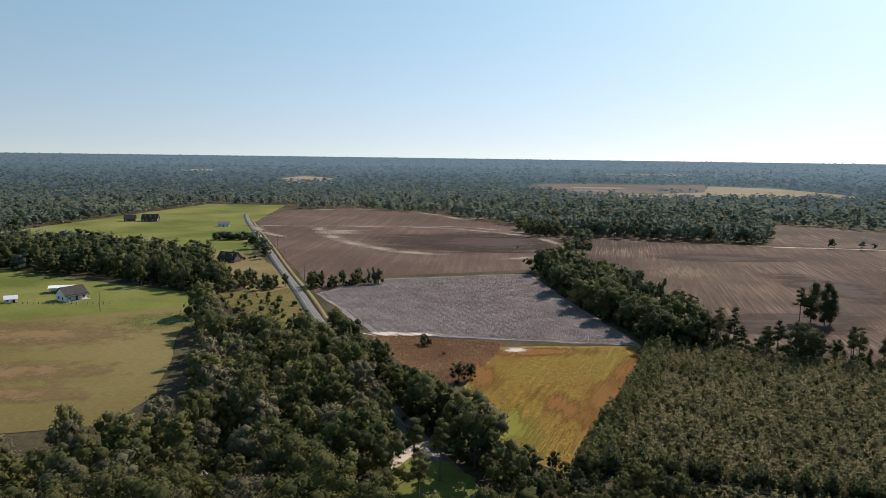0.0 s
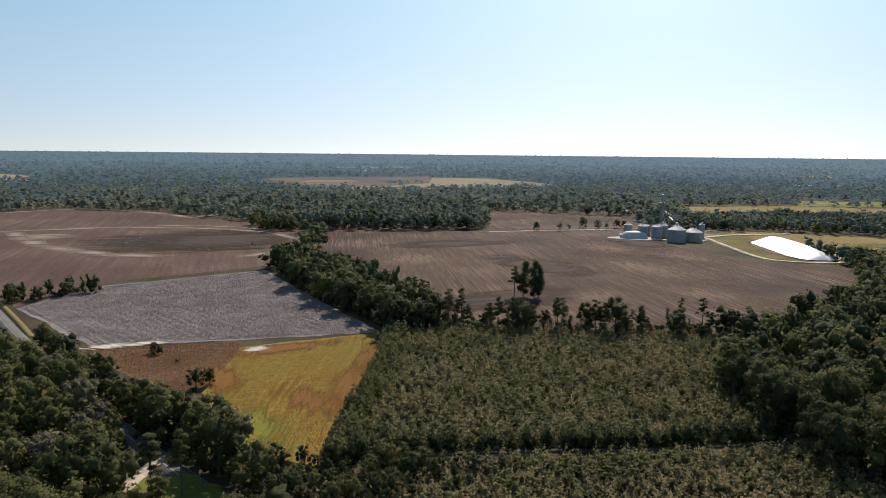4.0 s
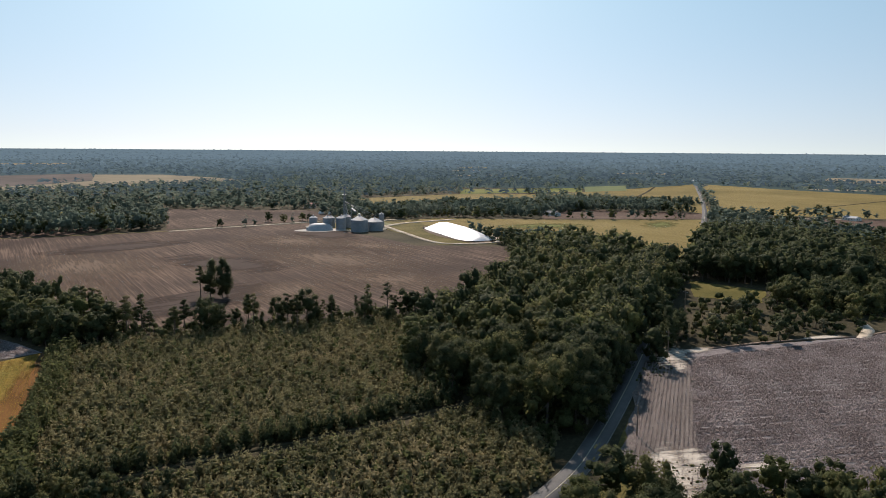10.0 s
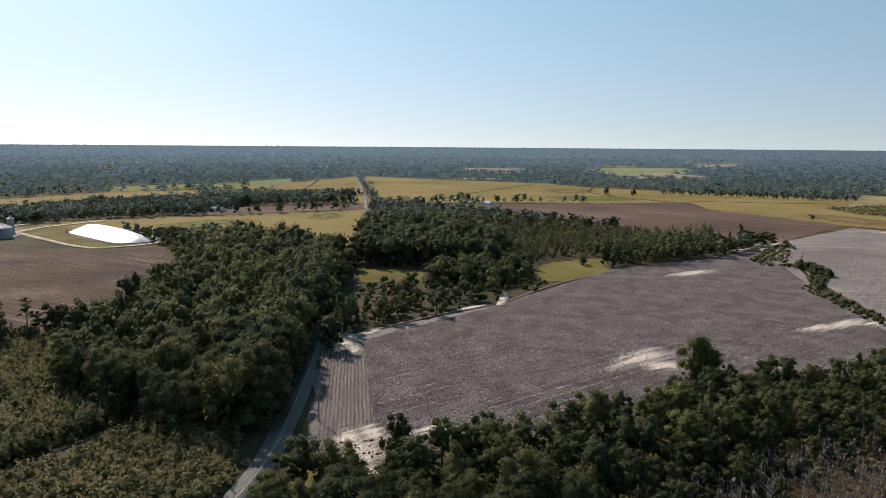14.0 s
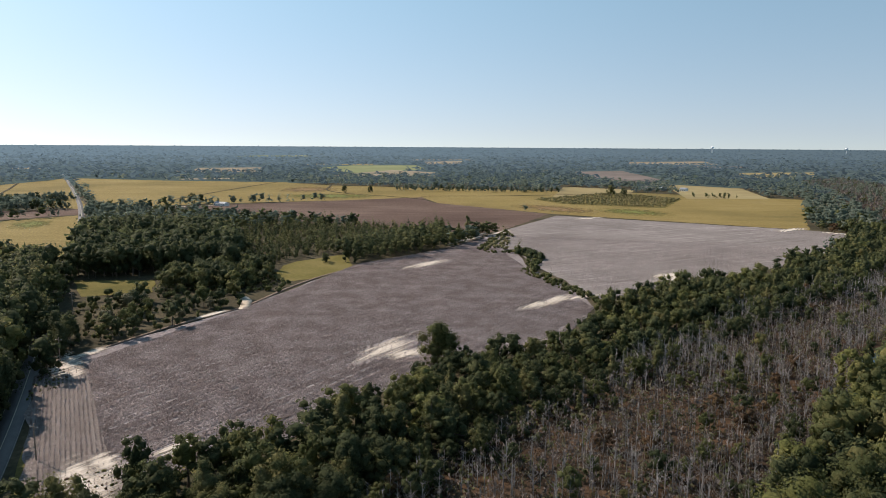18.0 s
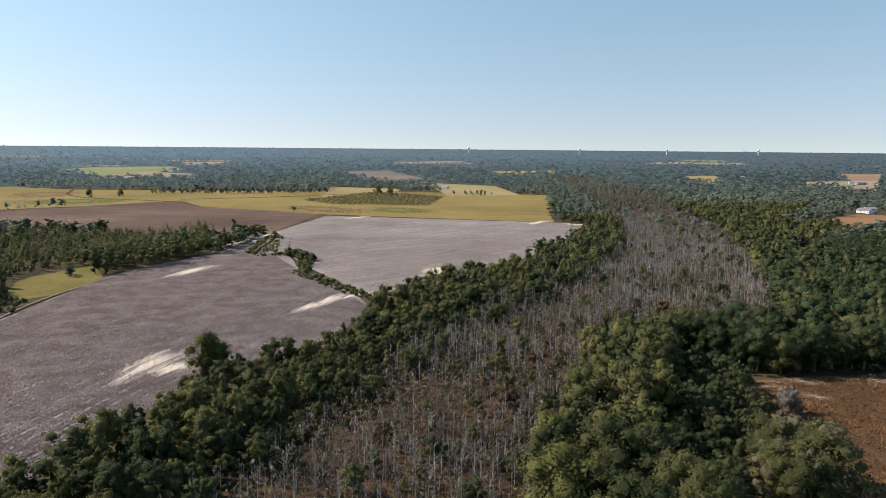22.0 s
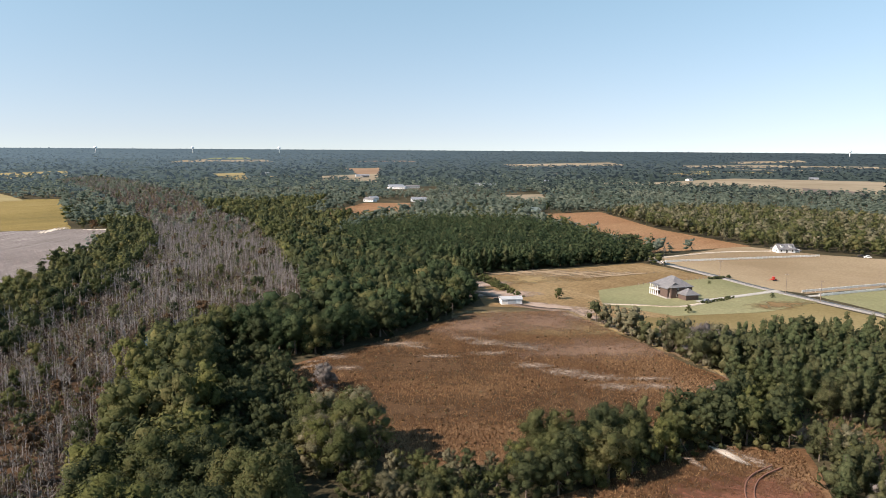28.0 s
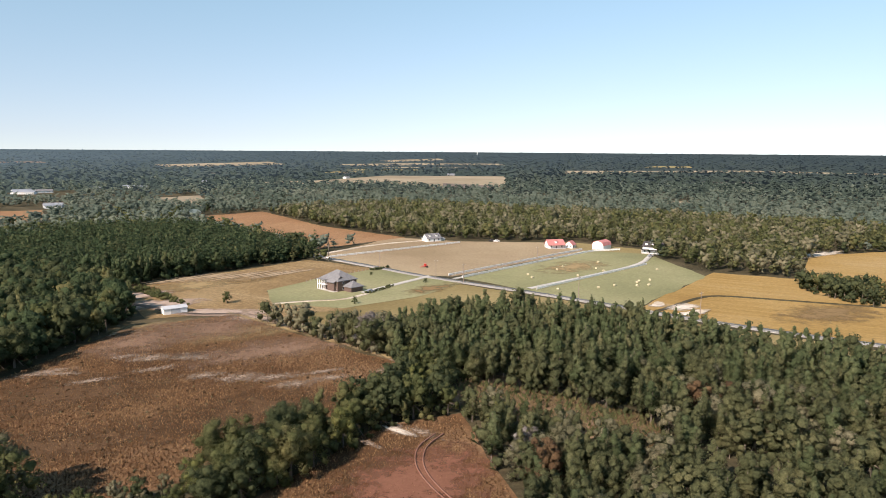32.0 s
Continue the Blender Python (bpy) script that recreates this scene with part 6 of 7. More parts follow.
LEAF_WORDS = {"leaf_oak": "mid-green", "leaf_dark": "dark green", "leaf_pine": "green", "leaf_yellow": "yellowing", "leaf_rust": "rusty brown", "leaf_grey": "half-bare greyish", "leaf_drab": "thinning olive-brown", "leaf_deep": "deep green", "leaf_olive": "olive-green", "leaf_green": "fresh green"}


def tree_thing(kind, x, y, h, leaf, k):
    key = (kind, leaf, k % 3)
    if key not in TREE_MESH:
        stem, crown = lod(kind, 0)[k % 3]
        TREE_MESH[key] = (mesh_from("trunk", stem[0], stem[1], M["bark"], stem[2]), mesh_from("crown", crown[0], crown[1], M[leaf], crown[2]))
    rnd = random.Random(k)
    name = "pine_tree" if "pine" in kind else "broadleaf_tree"
    top = new(name)
    w = h * (1.12 if kind == "spreading" else rnd.uniform(0.9, 1.2))
    top.matrix_world = Matrix.LocRotScale((x, y, 0), Euler((0, 0, rnd.uniform(0, 6.28))), (w, w, h))
    for nm, me in zip(("trunk", "crown"), TREE_MESH[key]):
        ob = new(nm, me)
        ob.parent = top
    words = LEAF_WORDS[leaf] + (" pine with a bare lower trunk" if "pine" in kind else " broadleaf tree with a rounded crown")
    tagged(top, words + (", tall" if h > 13 else ", low"), "tree", "trees of the woods")
    return top


for k, (kind, x, y, h, leaf) in enumerate(THINGS):
    tree_thing(kind, x, y, h, leaf, k)

# ---- buildings and other things ----
def part(name, bm, material, parent, label=""):
    me = bpy.data.meshes.new(name)
    bmesh.ops.recalc_face_normals(bm, faces=bm.faces)
    bm.to_mesh(me)
    bm.free()
    me.materials.append(material)
    ob = new(name, me)
    ob.parent = parent
    if label:
        ob["label"] = label
    return ob


def box(x0, x1, y0, y1, z0, z1, bm=None, bevel=0.0):
    bm = bm or bmesh.new()
    v = [bm.verts.new((x, y, z)) for z in (z0, z1) for y in (y0, y1) for x in (x0, x1)]
    fs = [bm.faces.new([v[i] for i in f]) for f in ((0, 2, 3, 1), (4, 5, 7, 6), (0, 1, 5, 4), (2, 6, 7, 3), (0, 4, 6, 2), (1, 3, 7, 5))]
    if bevel:
        bmesh.ops.bevel(bm, geom=list({e for f in fs for e in f.edges}), offset=bevel, segments=1, affect="EDGES")
    return bm


def cylinder(r0, r1, z0, z1, n=16, x=0.0, y=0.0, bm=None, cap=True):
    bm = bm or bmesh.new()
    lo = [bm.verts.new((x + r0 * math.cos(2 * math.pi * k / n), y + r0 * math.sin(2 * math.pi * k / n), z0)) for k in range(n)]
    if r1 > 0:
        hi = [bm.verts.new((x + r1 * math.cos(2 * math.pi * k / n), y + r1 * math.sin(2 * math.pi * k / n), z1)) for k in range(n)]
        for k in range(n):
            bm.faces.new((lo[k], lo[(k + 1) % n], hi[(k + 1) % n], hi[k]))
        if cap:
            bm.faces.new(hi)
    else:
        tip = bm.verts.new((x, y, z1))
        for k in range(n):
            bm.faces.new((lo[k], lo[(k + 1) % n], tip))
    if cap:
        bm.faces.new(lo[::-1])
    return bm


def bar(a, b, r, bm=None, n=6):
    """A round bar from a to b."""
    bm = bm or bmesh.new()
    a, b = Vector(a), Vector(b)
    q = (b - a).to_track_quat("Z", "Y").to_matrix()
    rings = [[bm.verts.new(p + q @ Vector((r * math.cos(6.2832 * k / n), r * math.sin(6.2832 * k / n), 0))) for k in range(n)] for p in (a, b)]
    for k in range(n):
        bm.faces.new((rings[0][k], rings[0][(k + 1) % n], rings[1][(k + 1) % n], rings[1][k]))
    bm.faces.new(rings[0][::-1])
    bm.faces.new(rings[1])
    return bm


def roof_gable(w, d, z, rise, over=0.5, thick=0.25):
    """Ridge along x, with eaves and thickness."""
    bm = bmesh.new()
    X, Y, drop = w / 2 + over, d / 2 + over, rise * over / (d / 2)
    top = [(-Y, z - drop), (0, z + rise), (Y, z - drop)]
    prof = top + [(y, q - thick) for y, q in reversed(top)]
    a = [bm.verts.new((-X, y, q)) for y, q in prof]
    b = [bm.verts.new((X, y, q)) for y, q in prof]
    for k in range(6):
        bm.faces.new((a[k], a[(k + 1) % 6], b[(k + 1) % 6], b[k]))
    for side in (a, b):
        bm.faces.new((side[0], side[1], side[4], side[5]))
        bm.faces.new((side[1], side[2], side[3], side[4]))
    return bm


def roof_hip(w, d, z, rise, over=0.6, thick=0.25):
    bm = bmesh.new()
    X, Y = w / 2 + over, d / 2 + over
    rid = max(0.5, w / 2 - d / 2)
    e = [bm.verts.new(p) for p in ((-X, -Y, z), (X, -Y, z), (X, Y, z), (-X, Y, z))]
    lo = [bm.verts.new((v.co.x, v.co.y, z - thick)) for v in e]
    r = [bm.verts.new((-rid, 0, z + rise)), bm.verts.new((rid, 0, z + rise))]
    for f in ((e[0], e[1], r[1], r[0]), (e[1], e[2], r[1]), (e[2], e[3], r[0], r[1]), (e[3], e[0], r[0]), lo[::-1]):
        bm.faces.new(f)
    for k in range(4):
        bm.faces.new((lo[k], lo[(k + 1) % 4], e[(k + 1) % 4], e[k]))
    return bm


def walls(w, d, h, rise=0.0, z0=0.0):
    """Wall body, with gable ends up to the ridge (along x)."""
    bm = bmesh.new()
    prof = [(-d / 2, z0), (-d / 2, h), (0, h + rise), (d / 2, h), (d / 2, z0)]
    if not rise:
        prof = [(-d / 2, z0), (-d / 2, h), (d / 2, h), (d / 2, z0)]
    a = [bm.verts.new((-w / 2, y, z)) for y, z in prof]
    b = [bm.verts.new((w / 2, y, z)) for y, z in prof]
    n = len(prof)
    bm.faces.new(a[::-1])
    bm.faces.new(b)
    for k in range(n):
        bm.faces.new((a[k], a[(k + 1) % n], b[(k + 1) % n], b[k]))
    return bm


def window(parent, x, y, z, w, h, axis, trim):
    """A window on a wall: frame proud of it, pane inside. axis: the wall's outward side."""
    s = 1 if axis[0] == "+" else -1
    if axis[1] == "y":
        fr = box(x - w / 2, x + w / 2, min(y, y + 0.08 * s), max(y, y + 0.08 * s), z - h / 2, z + h / 2)
        pa = box(x - w / 2 + 0.1, x + w / 2 - 0.1, min(y, y + 0.11 * s), max(y, y + 0.11 * s), z - h / 2 + 0.1, z + h / 2 - 0.1)
    else:
        fr = box(min(x, x + 0.08 * s), max(x, x + 0.08 * s), y - w / 2, y + w / 2, z - h / 2, z + h / 2)
        pa = box(min(x, x + 0.11 * s), max(x, x + 0.11 * s), y - w / 2 + 0.1, y + w / 2 - 0.1, z - h / 2 + 0.1, z + h / 2 - 0.1)
    f = part("window", fr, trim, parent)
    part("pane", pa, M["glass"], f)


def stand(name, x, y, turn, label, category, group=""):
    top = new(name)
    top.matrix_world = pose(x, y, float(ground_z(math.hypot(x, y))), 0, 0, turn)
    return tagged(top, label, category, group)


def house(name, x, y, turn, w, d, h, rise, wall, roof, label, hip=False, rows=1, porch=False, chimney=False, dormers=0, door_side="-y", garage=False, group=""):
    top = stand(name, x, y, turn, label, "house", group)
    part("wall", walls(w, d, h, 0 if hip else rise), M[wall], top)
    rf = part("roof", roof_hip(w, d, h, rise) if hip else roof_gable(w, d, h + 0.05, rise), M[roof], top)
    n = max(2, int(w / 3.2))
    for r in range(rows):
        z = 1.6 + r * h / rows
        for k in range(n):
            xx = -w / 2 + w * (k + 0.5) / n
            for s in (-1, 1):
                if r == 0 and k == n // 2:
                    continue
                window(top, xx, s * d / 2, z, 1.1, 1.5, "+y" if s > 0 else "-y", M["white"])
        for s in (-1, 1):
            window(top, s * w / 2, -d / 5, z, 1.0, 1.5, "+x" if s > 0 else "-x", M["white"])
            window(top, s * w / 2, d / 5, z, 1.0, 1.5, "+x" if s > 0 else "-x", M["white"])
    for s in (-1, 1):
        xx = -w / 2 + w * (n // 2 + 0.5) / n
        part("door", box(xx - 0.5, xx + 0.5, min(s * d / 2, s * (d / 2 + 0.07)), max(s * d / 2, s * (d / 2 + 0.07)), 0.1, 2.15), M["dark_roof"], top)
    if porch:
        s = -1 if door_side == "-y" else 1
        y0, y1 = sorted((s * d / 2, s * (d / 2 + 2.6)))
        part("porch_floor", box(-w / 2, w / 2, y0, y1, 0, 0.35), M["concrete"], top)
        part("porch_roof", box(-w / 2 - 0.2, w / 2 + 0.2, y0 - 0.2, y1 + 0.2, 2.75, 2.95), M[roof], top)
        m = max(3, int(w / 3))
        for k in range(m):
            xx = -w / 2 + 0.25 + (w - 0.5) * k / (m - 1)
            part("porch_post", cylinder(0.14, 0.12, 0.35, 2.75, 8, xx, s * (d / 2 + 2.3)), M["white"], top)
    if chimney:
        part("chimney", box(w / 4 - 0.5, w / 4 + 0.5, -0.4, 0.4, h, h + rise + 1.0), M["brick"], rf)
    for k in range(dormers):
        xx = -w / 2 + w * (k + 0.5) / dormers
        for s in (-1, 1):
            dm = part("dormer", box(xx - 0.9, xx + 0.9, min(s * d * 0.12, s * d * 0.38), max(s * d * 0.12, s * d * 0.38), h + 0.3, h + rise * 0.72), M[wall], top)
            part("dormer_roof", box(xx - 1.1, xx + 1.1, min(s * d * 0.08, s * d * 0.42), max(s * d * 0.08, s * d * 0.42), h + rise * 0.72, h + rise * 0.8), M[roof], dm)
    if garage:
        part("garage_wall", walls(w * 0.42, d * 0.6, h * 0.5), M[wall], top).location = (-w * 0.71, -d * 0.12, 0)
        g = part("garage_roof", roof_hip(w * 0.42, d * 0.6, h * 0.5, rise * 0.6), M[roof], top)
        g.location = (-w * 0.71, -d * 0.12, 0)
        for k in (-1, 1):
            part("garage_door", box(-w * 0.71 + k * w * 0.1 - w * 0.085, -w * 0.71 + k * w * 0.1 + w * 0.085, d * 0.17, d * 0.17 + 0.1, 0.05, 2.3), M["white"], top)
    return top


# first view: homes on the lawn and along the road
house("house", -194, 329, 62, 11, 8, 3.6, 3.2, "white", "dark_roof", "white gabled house with a dark roof on a lawn", rows=1, porch=True)
sh = stand("carport", -209, 346, 20, "long white metal carport behind a house", "carport")
part("roof", roof_gable(11, 6, 3.0, 0.7), M["tarp"], sh)
part("wall", box(-5.5, 5.5, 2.7, 2.95, 0, 2.9), M["white"], sh)
for xx in (-5.2, 0, 5.2):
    part("post", cylinder(0.1, 0.1, 0, 2.8, 6, xx, -2.7), M["steel"], sh)
house("shed", -218, 319, 30, 5, 3.5, 2.3, 1.2, "white", "tarp", "small white garden shed on a lawn")
house("house", -160, 458, -15, 13, 8.5, 3.0, 3.8, "brick", "dark_roof", "dark brick house with steep roofs among shrubs", chimney=True, dormers=2)
house("house", -244, 684, 15, 11, 8, 3.0, 2.2, "white", "shingle", "small pale house beside the road")
house("house", -358, 722, 20, 11, 8, 3.2, 3.6, "brick", "dark_roof", "dark brick farmhouse on a meadow")
house("house", -337, 724, 10, 16, 9, 3.4, 4.4, "brick", "dark_roof", "long dark brick house with trees", dormers=3)
house("house", -33, 147, 30, 13, 9, 3.0, 2.6, "brick", "dark_roof", "dark-roofed house half hidden by oaks", porch=True)
# far side: homes round the pastures
ho = house("house", 73, -358, -42, 15, 12, 5.6, 4.4, "brick", "shingle", "large two-storey brick house with white columns and a garage", hip=True, rows=2, garage=True)
part("gable_roof", roof_gable(6.5, 8, 5.2, 2.6), M["shingle"], ho).location = (-3, 3.4, 0)
part("gable_wall", walls(6.0, 7.4, 5.2, 2.5), M["brick"], ho).location = (-3, 3.4, 0)
for k in range(5):
    part("column", cylinder(0.24, 0.2, 0.3, 5.4, 10, 0.6 + 1.6 * k, 8.2), M["white"], ho)
part("porch_roof", box(0.2, 7.4, 5.8, 8.8, 5.4, 5.65), M["shingle"], ho)
part("balcony", box(0.3, 7.3, 6.0, 8.6, 2.8, 3.0), M["white"], ho)
part("porch_floor", box(-7.2, 7.2, 5.5, 8.8, 0.0, 0.3), M["concrete"], ho)
house("house", 38, -556, 35, 12.5, 8, 3.0, 3.2, "white", "shingle", "white farmhouse with a grey roof and dormers", dormers=2, porch=True, garage=True)
house("house", -57, -527, 14, 12.5, 9, 3.2, 3.2, "white", "red_roof", "white house with a red metal roof and porch", porch=True, door_side="+y", dormers=1)
house("garage", -69, -528, 62, 6.6, 6, 3.0, 2.6, "white", "red_roof", "white garage with a red metal roof")
bn = stand("barn", -92, -526, 52, "white arched barn with a red metal roof", "barn")
for nm, prof, mat in (("wall", [(-6, 0), (-6, 4), (-4.6, 6.2), (0, 7.6), (4.6, 6.2), (6, 4), (6, 0)], "white"), ("roof", [(-6.4, 3.6), (-4.9, 6.4), (0, 7.9), (4.9, 6.4), (6.4, 3.6), (5.9, 3.6), (4.6, 6.1), (0, 7.6), (-4.6, 6.1), (-5.9, 3.6)], "red_roof")):
    bm = bmesh.new()
    L = 6 if nm == "wall" else 6.4
    a = [bm.verts.new((-L, y * 0.78, z * 0.85)) for y, z in prof]
    b = [bm.verts.new((L, y * 0.78, z * 0.85)) for y, z in prof]
    for k in range(len(prof)):
        bm.faces.new((a[k], a[(k + 1) % len(prof)], b[(k + 1) % len(prof)], b[k]))
    bm.faces.new(a[::-1])
    bm.faces.new(b)
    part(nm, bm, M[mat], bn)
part("door", box(6.0, 6.1, -1.8, 1.8, 0, 3.4), M["grey_tarp"], bn)
house("house", -126, -506, -30, 14, 9, 5.2, 3.0, "white", "dark_roof", "white house with dark roof and three dormers", dormers=3, porch=True, door_side="+y")
bn = stand("barn", 134, -297, 40, "long low white barn with an open lean-to", "barn")
part("wall", walls(10, 5, 2.7, 0.9), M["white"], bn)
part("roof", roof_gable(10, 5, 2.75, 0.9, 0.3), M["grey_tarp"], bn)
part("door", box(-2, 2, 2.5, 2.58, 0, 2.3), M["grey_tarp"], bn)
part("lean_to", box(-5.0, 5.0, -4.8, -2.5, 2.1, 2.25), M["grey_tarp"], bn)
for xx in (-4.7, 0, 4.7):
    part("post", cylinder(0.08, 0.08, 0, 2.15, 6, xx, -4.6), M["wood"], bn)
house("barn", 316, -730, 60, 34, 12, 4.0, 3.0, "stone", "green_roof", "long barn with a grey-green metal roof")
house("barn", 838, 212, 60, 17, 8, 3.2, 1.6, "white", "steel", "long low white farm building by the road")
house("house", 492, 720, 30, 16, 9, 3.2, 2.8, "white", "red_roof", "low farmhouse with a reddish roof by trees")
house("barn", 640, 462, 70, 22, 8, 3.4, 1.6, "white", "shingle", "long pale shed beside young pines")
for k, (x, y, w) in enumerate(((568, -776, 22), (514, -814, 26), (581, -800, 18), (520, -825, 30), (739, -1089, 40), (711, -1053, 50), (702, -1090, 34), (612, -1236, 44), (590, -1461, 30), (341, -1766, 26), (87, -2050, 40), (1097, -1461, 60), (1060, -1420, 40), (640, -1240, 36), (670, -1180, 30),
                               (510, 2560, 34), (600, 2560, 60), (660, 2540, 30), (696, 2410, 30), (1606, 753, 24), (1989, 686, 50), (1180, -420, 20), (1150, -440, 24), (1130, -470, 18), (-430, 2080, 22), (1380, -1400, 40))):
    house("farmhouse", x, y, (k * 37) % 90, (0.72 if k < 7 else 0.6) * w, 10, 3.6, 2.2, "white" if k % 2 or k < 7 else "stone", "steel" if k % 3 else "shingle", "distant pale building with a steel roof" if k % 3 else "distant pale building with a grey roof", group="distant buildings")


# grain yard
def grain_bin(x, y, r, h, label):
    top = stand("grain_bin", x, y, (x * 7) % 60, label, "grain bin", "grain bins")
    bm = bmesh.new()
    n, rings = 32, int(h / 0.8)
    for k in range(rings):
        cylinder(r + 0.03, r + 0.03, k * 0.8 + 0.1, k * 0.8 + 0.7, n, bm=bm, cap=False)
        cylinder(r, r + 0.03, k * 0.8, k * 0.8 + 0.1, n, bm=bm, cap=False)
        cylinder(r + 0.03, r, k * 0.8 + 0.7, k * 0.8 + 0.8, n, bm=bm, cap=False)
    part("shell", bm, M["steel"], top)
    hh = rings * 0.8
    rf = part("roof", cylinder(r + 0.15, 0.5, hh, hh + r * 0.5, n), M["steel"], top)
    part("cap", cylinder(0.6, 0.5, hh + r * 0.5, hh + r * 0.5 + 0.6, 12), M["steel"], rf)
    ld = bmesh.new()
    for s in (-0.25, 0.25):
        bar((r + 0.2, s, 0), (r + 0.2, s, hh), 0.04, ld)
    for k in range(int(hh / 0.6)):
        bar((r + 0.2, -0.25, 0.4 + k * 0.6), (r + 0.2, 0.25, 0.4 + k * 0.6), 0.03, ld, 4)
    part("ladder", ld, M["steel"], top)
    part("base", cylinder(r + 0.5, r + 0.5, -0.1, 0.15, n), M["concrete"], top)
    return top


BIN = "galvanised steel grain bin with a conical roof"
for x, y, r, h in ((381, 482, 7.5, 11.2), (397, 480, 7.2, 8.0), (379, 506, 4.6, 10.4), (370, 514, 4.2, 10.4), (391, 514, 4.6, 10.4), (363, 526, 3.6, 10.4), (420, 498, 2.6, 12.0), (384, 528, 3.6, 9.6)):
    grain_bin(x, y, r, h, BIN + (", tall" if h > 11 else ", low and wide" if r > 7 else ", slim"))
tw = stand("elevator_tower", 394, 520, 20, "slender steel grain elevator tower with spouts", "elevator")
bm = bmesh.new()
for sx in (-1, 1):
    for sy in (-1, 1):
        bar((sx, sy, 0), (sx, sy, 35), 0.14, bm)
for k in range(14):
    z = 2.5 * k
    for a, b in (((-1, -1), (1, -1)), ((1, -1), (1, 1)), ((1, 1), (-1, 1)), ((-1, 1), (-1, -1))):
        bar((*a, z), (*b, z + 2.5), 0.07, bm, 4)
        bar((*a, z), (*b, z), 0.07, bm, 4)
part("lattice", bm, M["steel"], tw)
part("leg", box(-0.4, 0.4, -0.3, 0.3, 0, 36.5), M["steel"], tw)
part("head", box(-1.4, 1.4, -1.2, 1.2, 35, 37.5, bevel=0.2), M["steel"], tw)
part("platform", box(-2, 2, -2, 2, 30, 30.15), M["steel"], tw)
for x, y, z in ((-14, -30, 15), (4, -33, 11), (-15, -14, 12), (-3, -6, 12)):
    part("spout", bar((0, 0, 24), (x, y, z), 0.13), M["steel"], tw)
bridge = stand("conveyor", 394, 500, 0, "covered conveyor over the grain bins", "conveyor")
part("housing", bar((-12, -12, 17), (8, 20, 17), 0.7), M["steel"], bridge)
part("support", bar((8, 20, 0), (8, 20, 17), 0.2), M["steel"], bridge)
part("support", bar((-12, -5, 0), (-12, -5, 17), 0.2), M["steel"], bridge)


def mound(name, x, y, turn, L, W, H, mat, label, category, flat=0.0, ends=1.0):
    """A long covered heap with rounded ends and a soft ridge."""
    top = stand(name, x, y, turn, label, category)
    nu, nv = 36, 15
    rnd = random.Random(label)
    v, f = [], []
    for i in range(nu + 1):
        u = -1 + 2 * i / nu
        e = max(0.0, 1 - abs(u) ** 5) ** 0.5 if ends == 1.0 else 1.0
        hill = (1 - abs(u) ** 4) ** 0.8 if ends == 1.0 else 1.0
        for j in range(nv + 1):
            a = -1 + 2 * j / nv
            z = H * hill * ((1 - abs(a) ** 1.06) if flat == 0 else (1 - a * a) ** 0.5) + 0.05 * rnd.random()
            v.append((u * L / 2, a * W / 2 * e, max(z, 0.0) + (0.6 if flat == 0 else 0.0)))
    for i in range(nu):
        for j in range(nv):
            k = i * (nv + 1) + j
            f.append((k, k + nv + 1, k + nv + 2, k + 1))
    ob = new("cover", mesh_from("cover", v, f, M[mat]))
    ob.parent = top
    return top


wp = mound("grain_pile", 433, 412, 66, 112, 34, 7.5, "tarp", "huge grain heap under a bright white tarp", "grain pile")
rim = bmesh.new()
n = 48
for k in range(n):
    a0, a1 = 2 * math.pi * k / n, 2 * math.pi * (k + 1) / n
    p = [(56 * abs(math.cos(a)) ** 0.35 * (1 if math.cos(a) > 0 else -1), 17 * abs(math.sin(a)) ** 0.5 * (1 if math.sin(a) > 0 else -1)) for a in (a0, a1)]
    q = [rim.verts.new((x, y, z)) for (x, y), z in ((p[0], 0), (p[1], 0), (p[1], 0.8), (p[0], 0.8))]
    rim.faces.new(q)
part("ring_wall", rim, M["dark_roof"], wp, "low dark retaining wall")
hp = mound("hoop_shed", 360, 512, 150, 24, 15, 6.5, "grey_tarp", "rounded grey fabric hoop shed on a gravel pad", "shed", 1.0)
part("doorway", box(11.0, 11.8, -2.5, 2.5, 0, 3.2), M["steel"], hp)
patch("gravel_pad", 360, 510, 22, 12, 150, M["concrete"], "pale gravel pad round a hoop shed", 8, 0.08)
strip("drive", [(372, 548), (357, 518), (364, 504), (376, 496), (398, 474), (412, 484), (424, 496)], 6.0, M["sand"], "pale sandy apron in front of the bins", 7)
strip("drive", [(424, 498), (402, 446), (379, 392), (378, 370), (408, 350), (424, 354), (450, 390), (470, 430)], 5.0, M["sand"], "pale sandy loop round the grain heap", 8)
strip("drive", [(424, 498), (456, 508), (486, 504), (520, 500)], 7.0, M["sand"], "pale sandy drive into the grain yard", 9)
strip("drive", [(436, 520), (462, 545), (480, 530)], 4.0, M["sand"], "pale sandy spur behind the sheds", 9)
patch("gravel_pad", 432, 412, 22, 62, -24, M["silt"], "grey gravel pad under the grain heap", 7, 0.05)
patch("weed_patch", 432, 512, 12, 20, -24, M["green"], "green weeds inside the grain yard", 7, 0.25)
house("shed", 428, 512, 66, 12, 6, 3.4, 1.4, "stone", "steel", "low steel shed beside the grain bins")
house("shed", 436, 530, 66, 9, 6, 3.0, 1.4, "white", "steel", "small pale shed beside the grain bins")


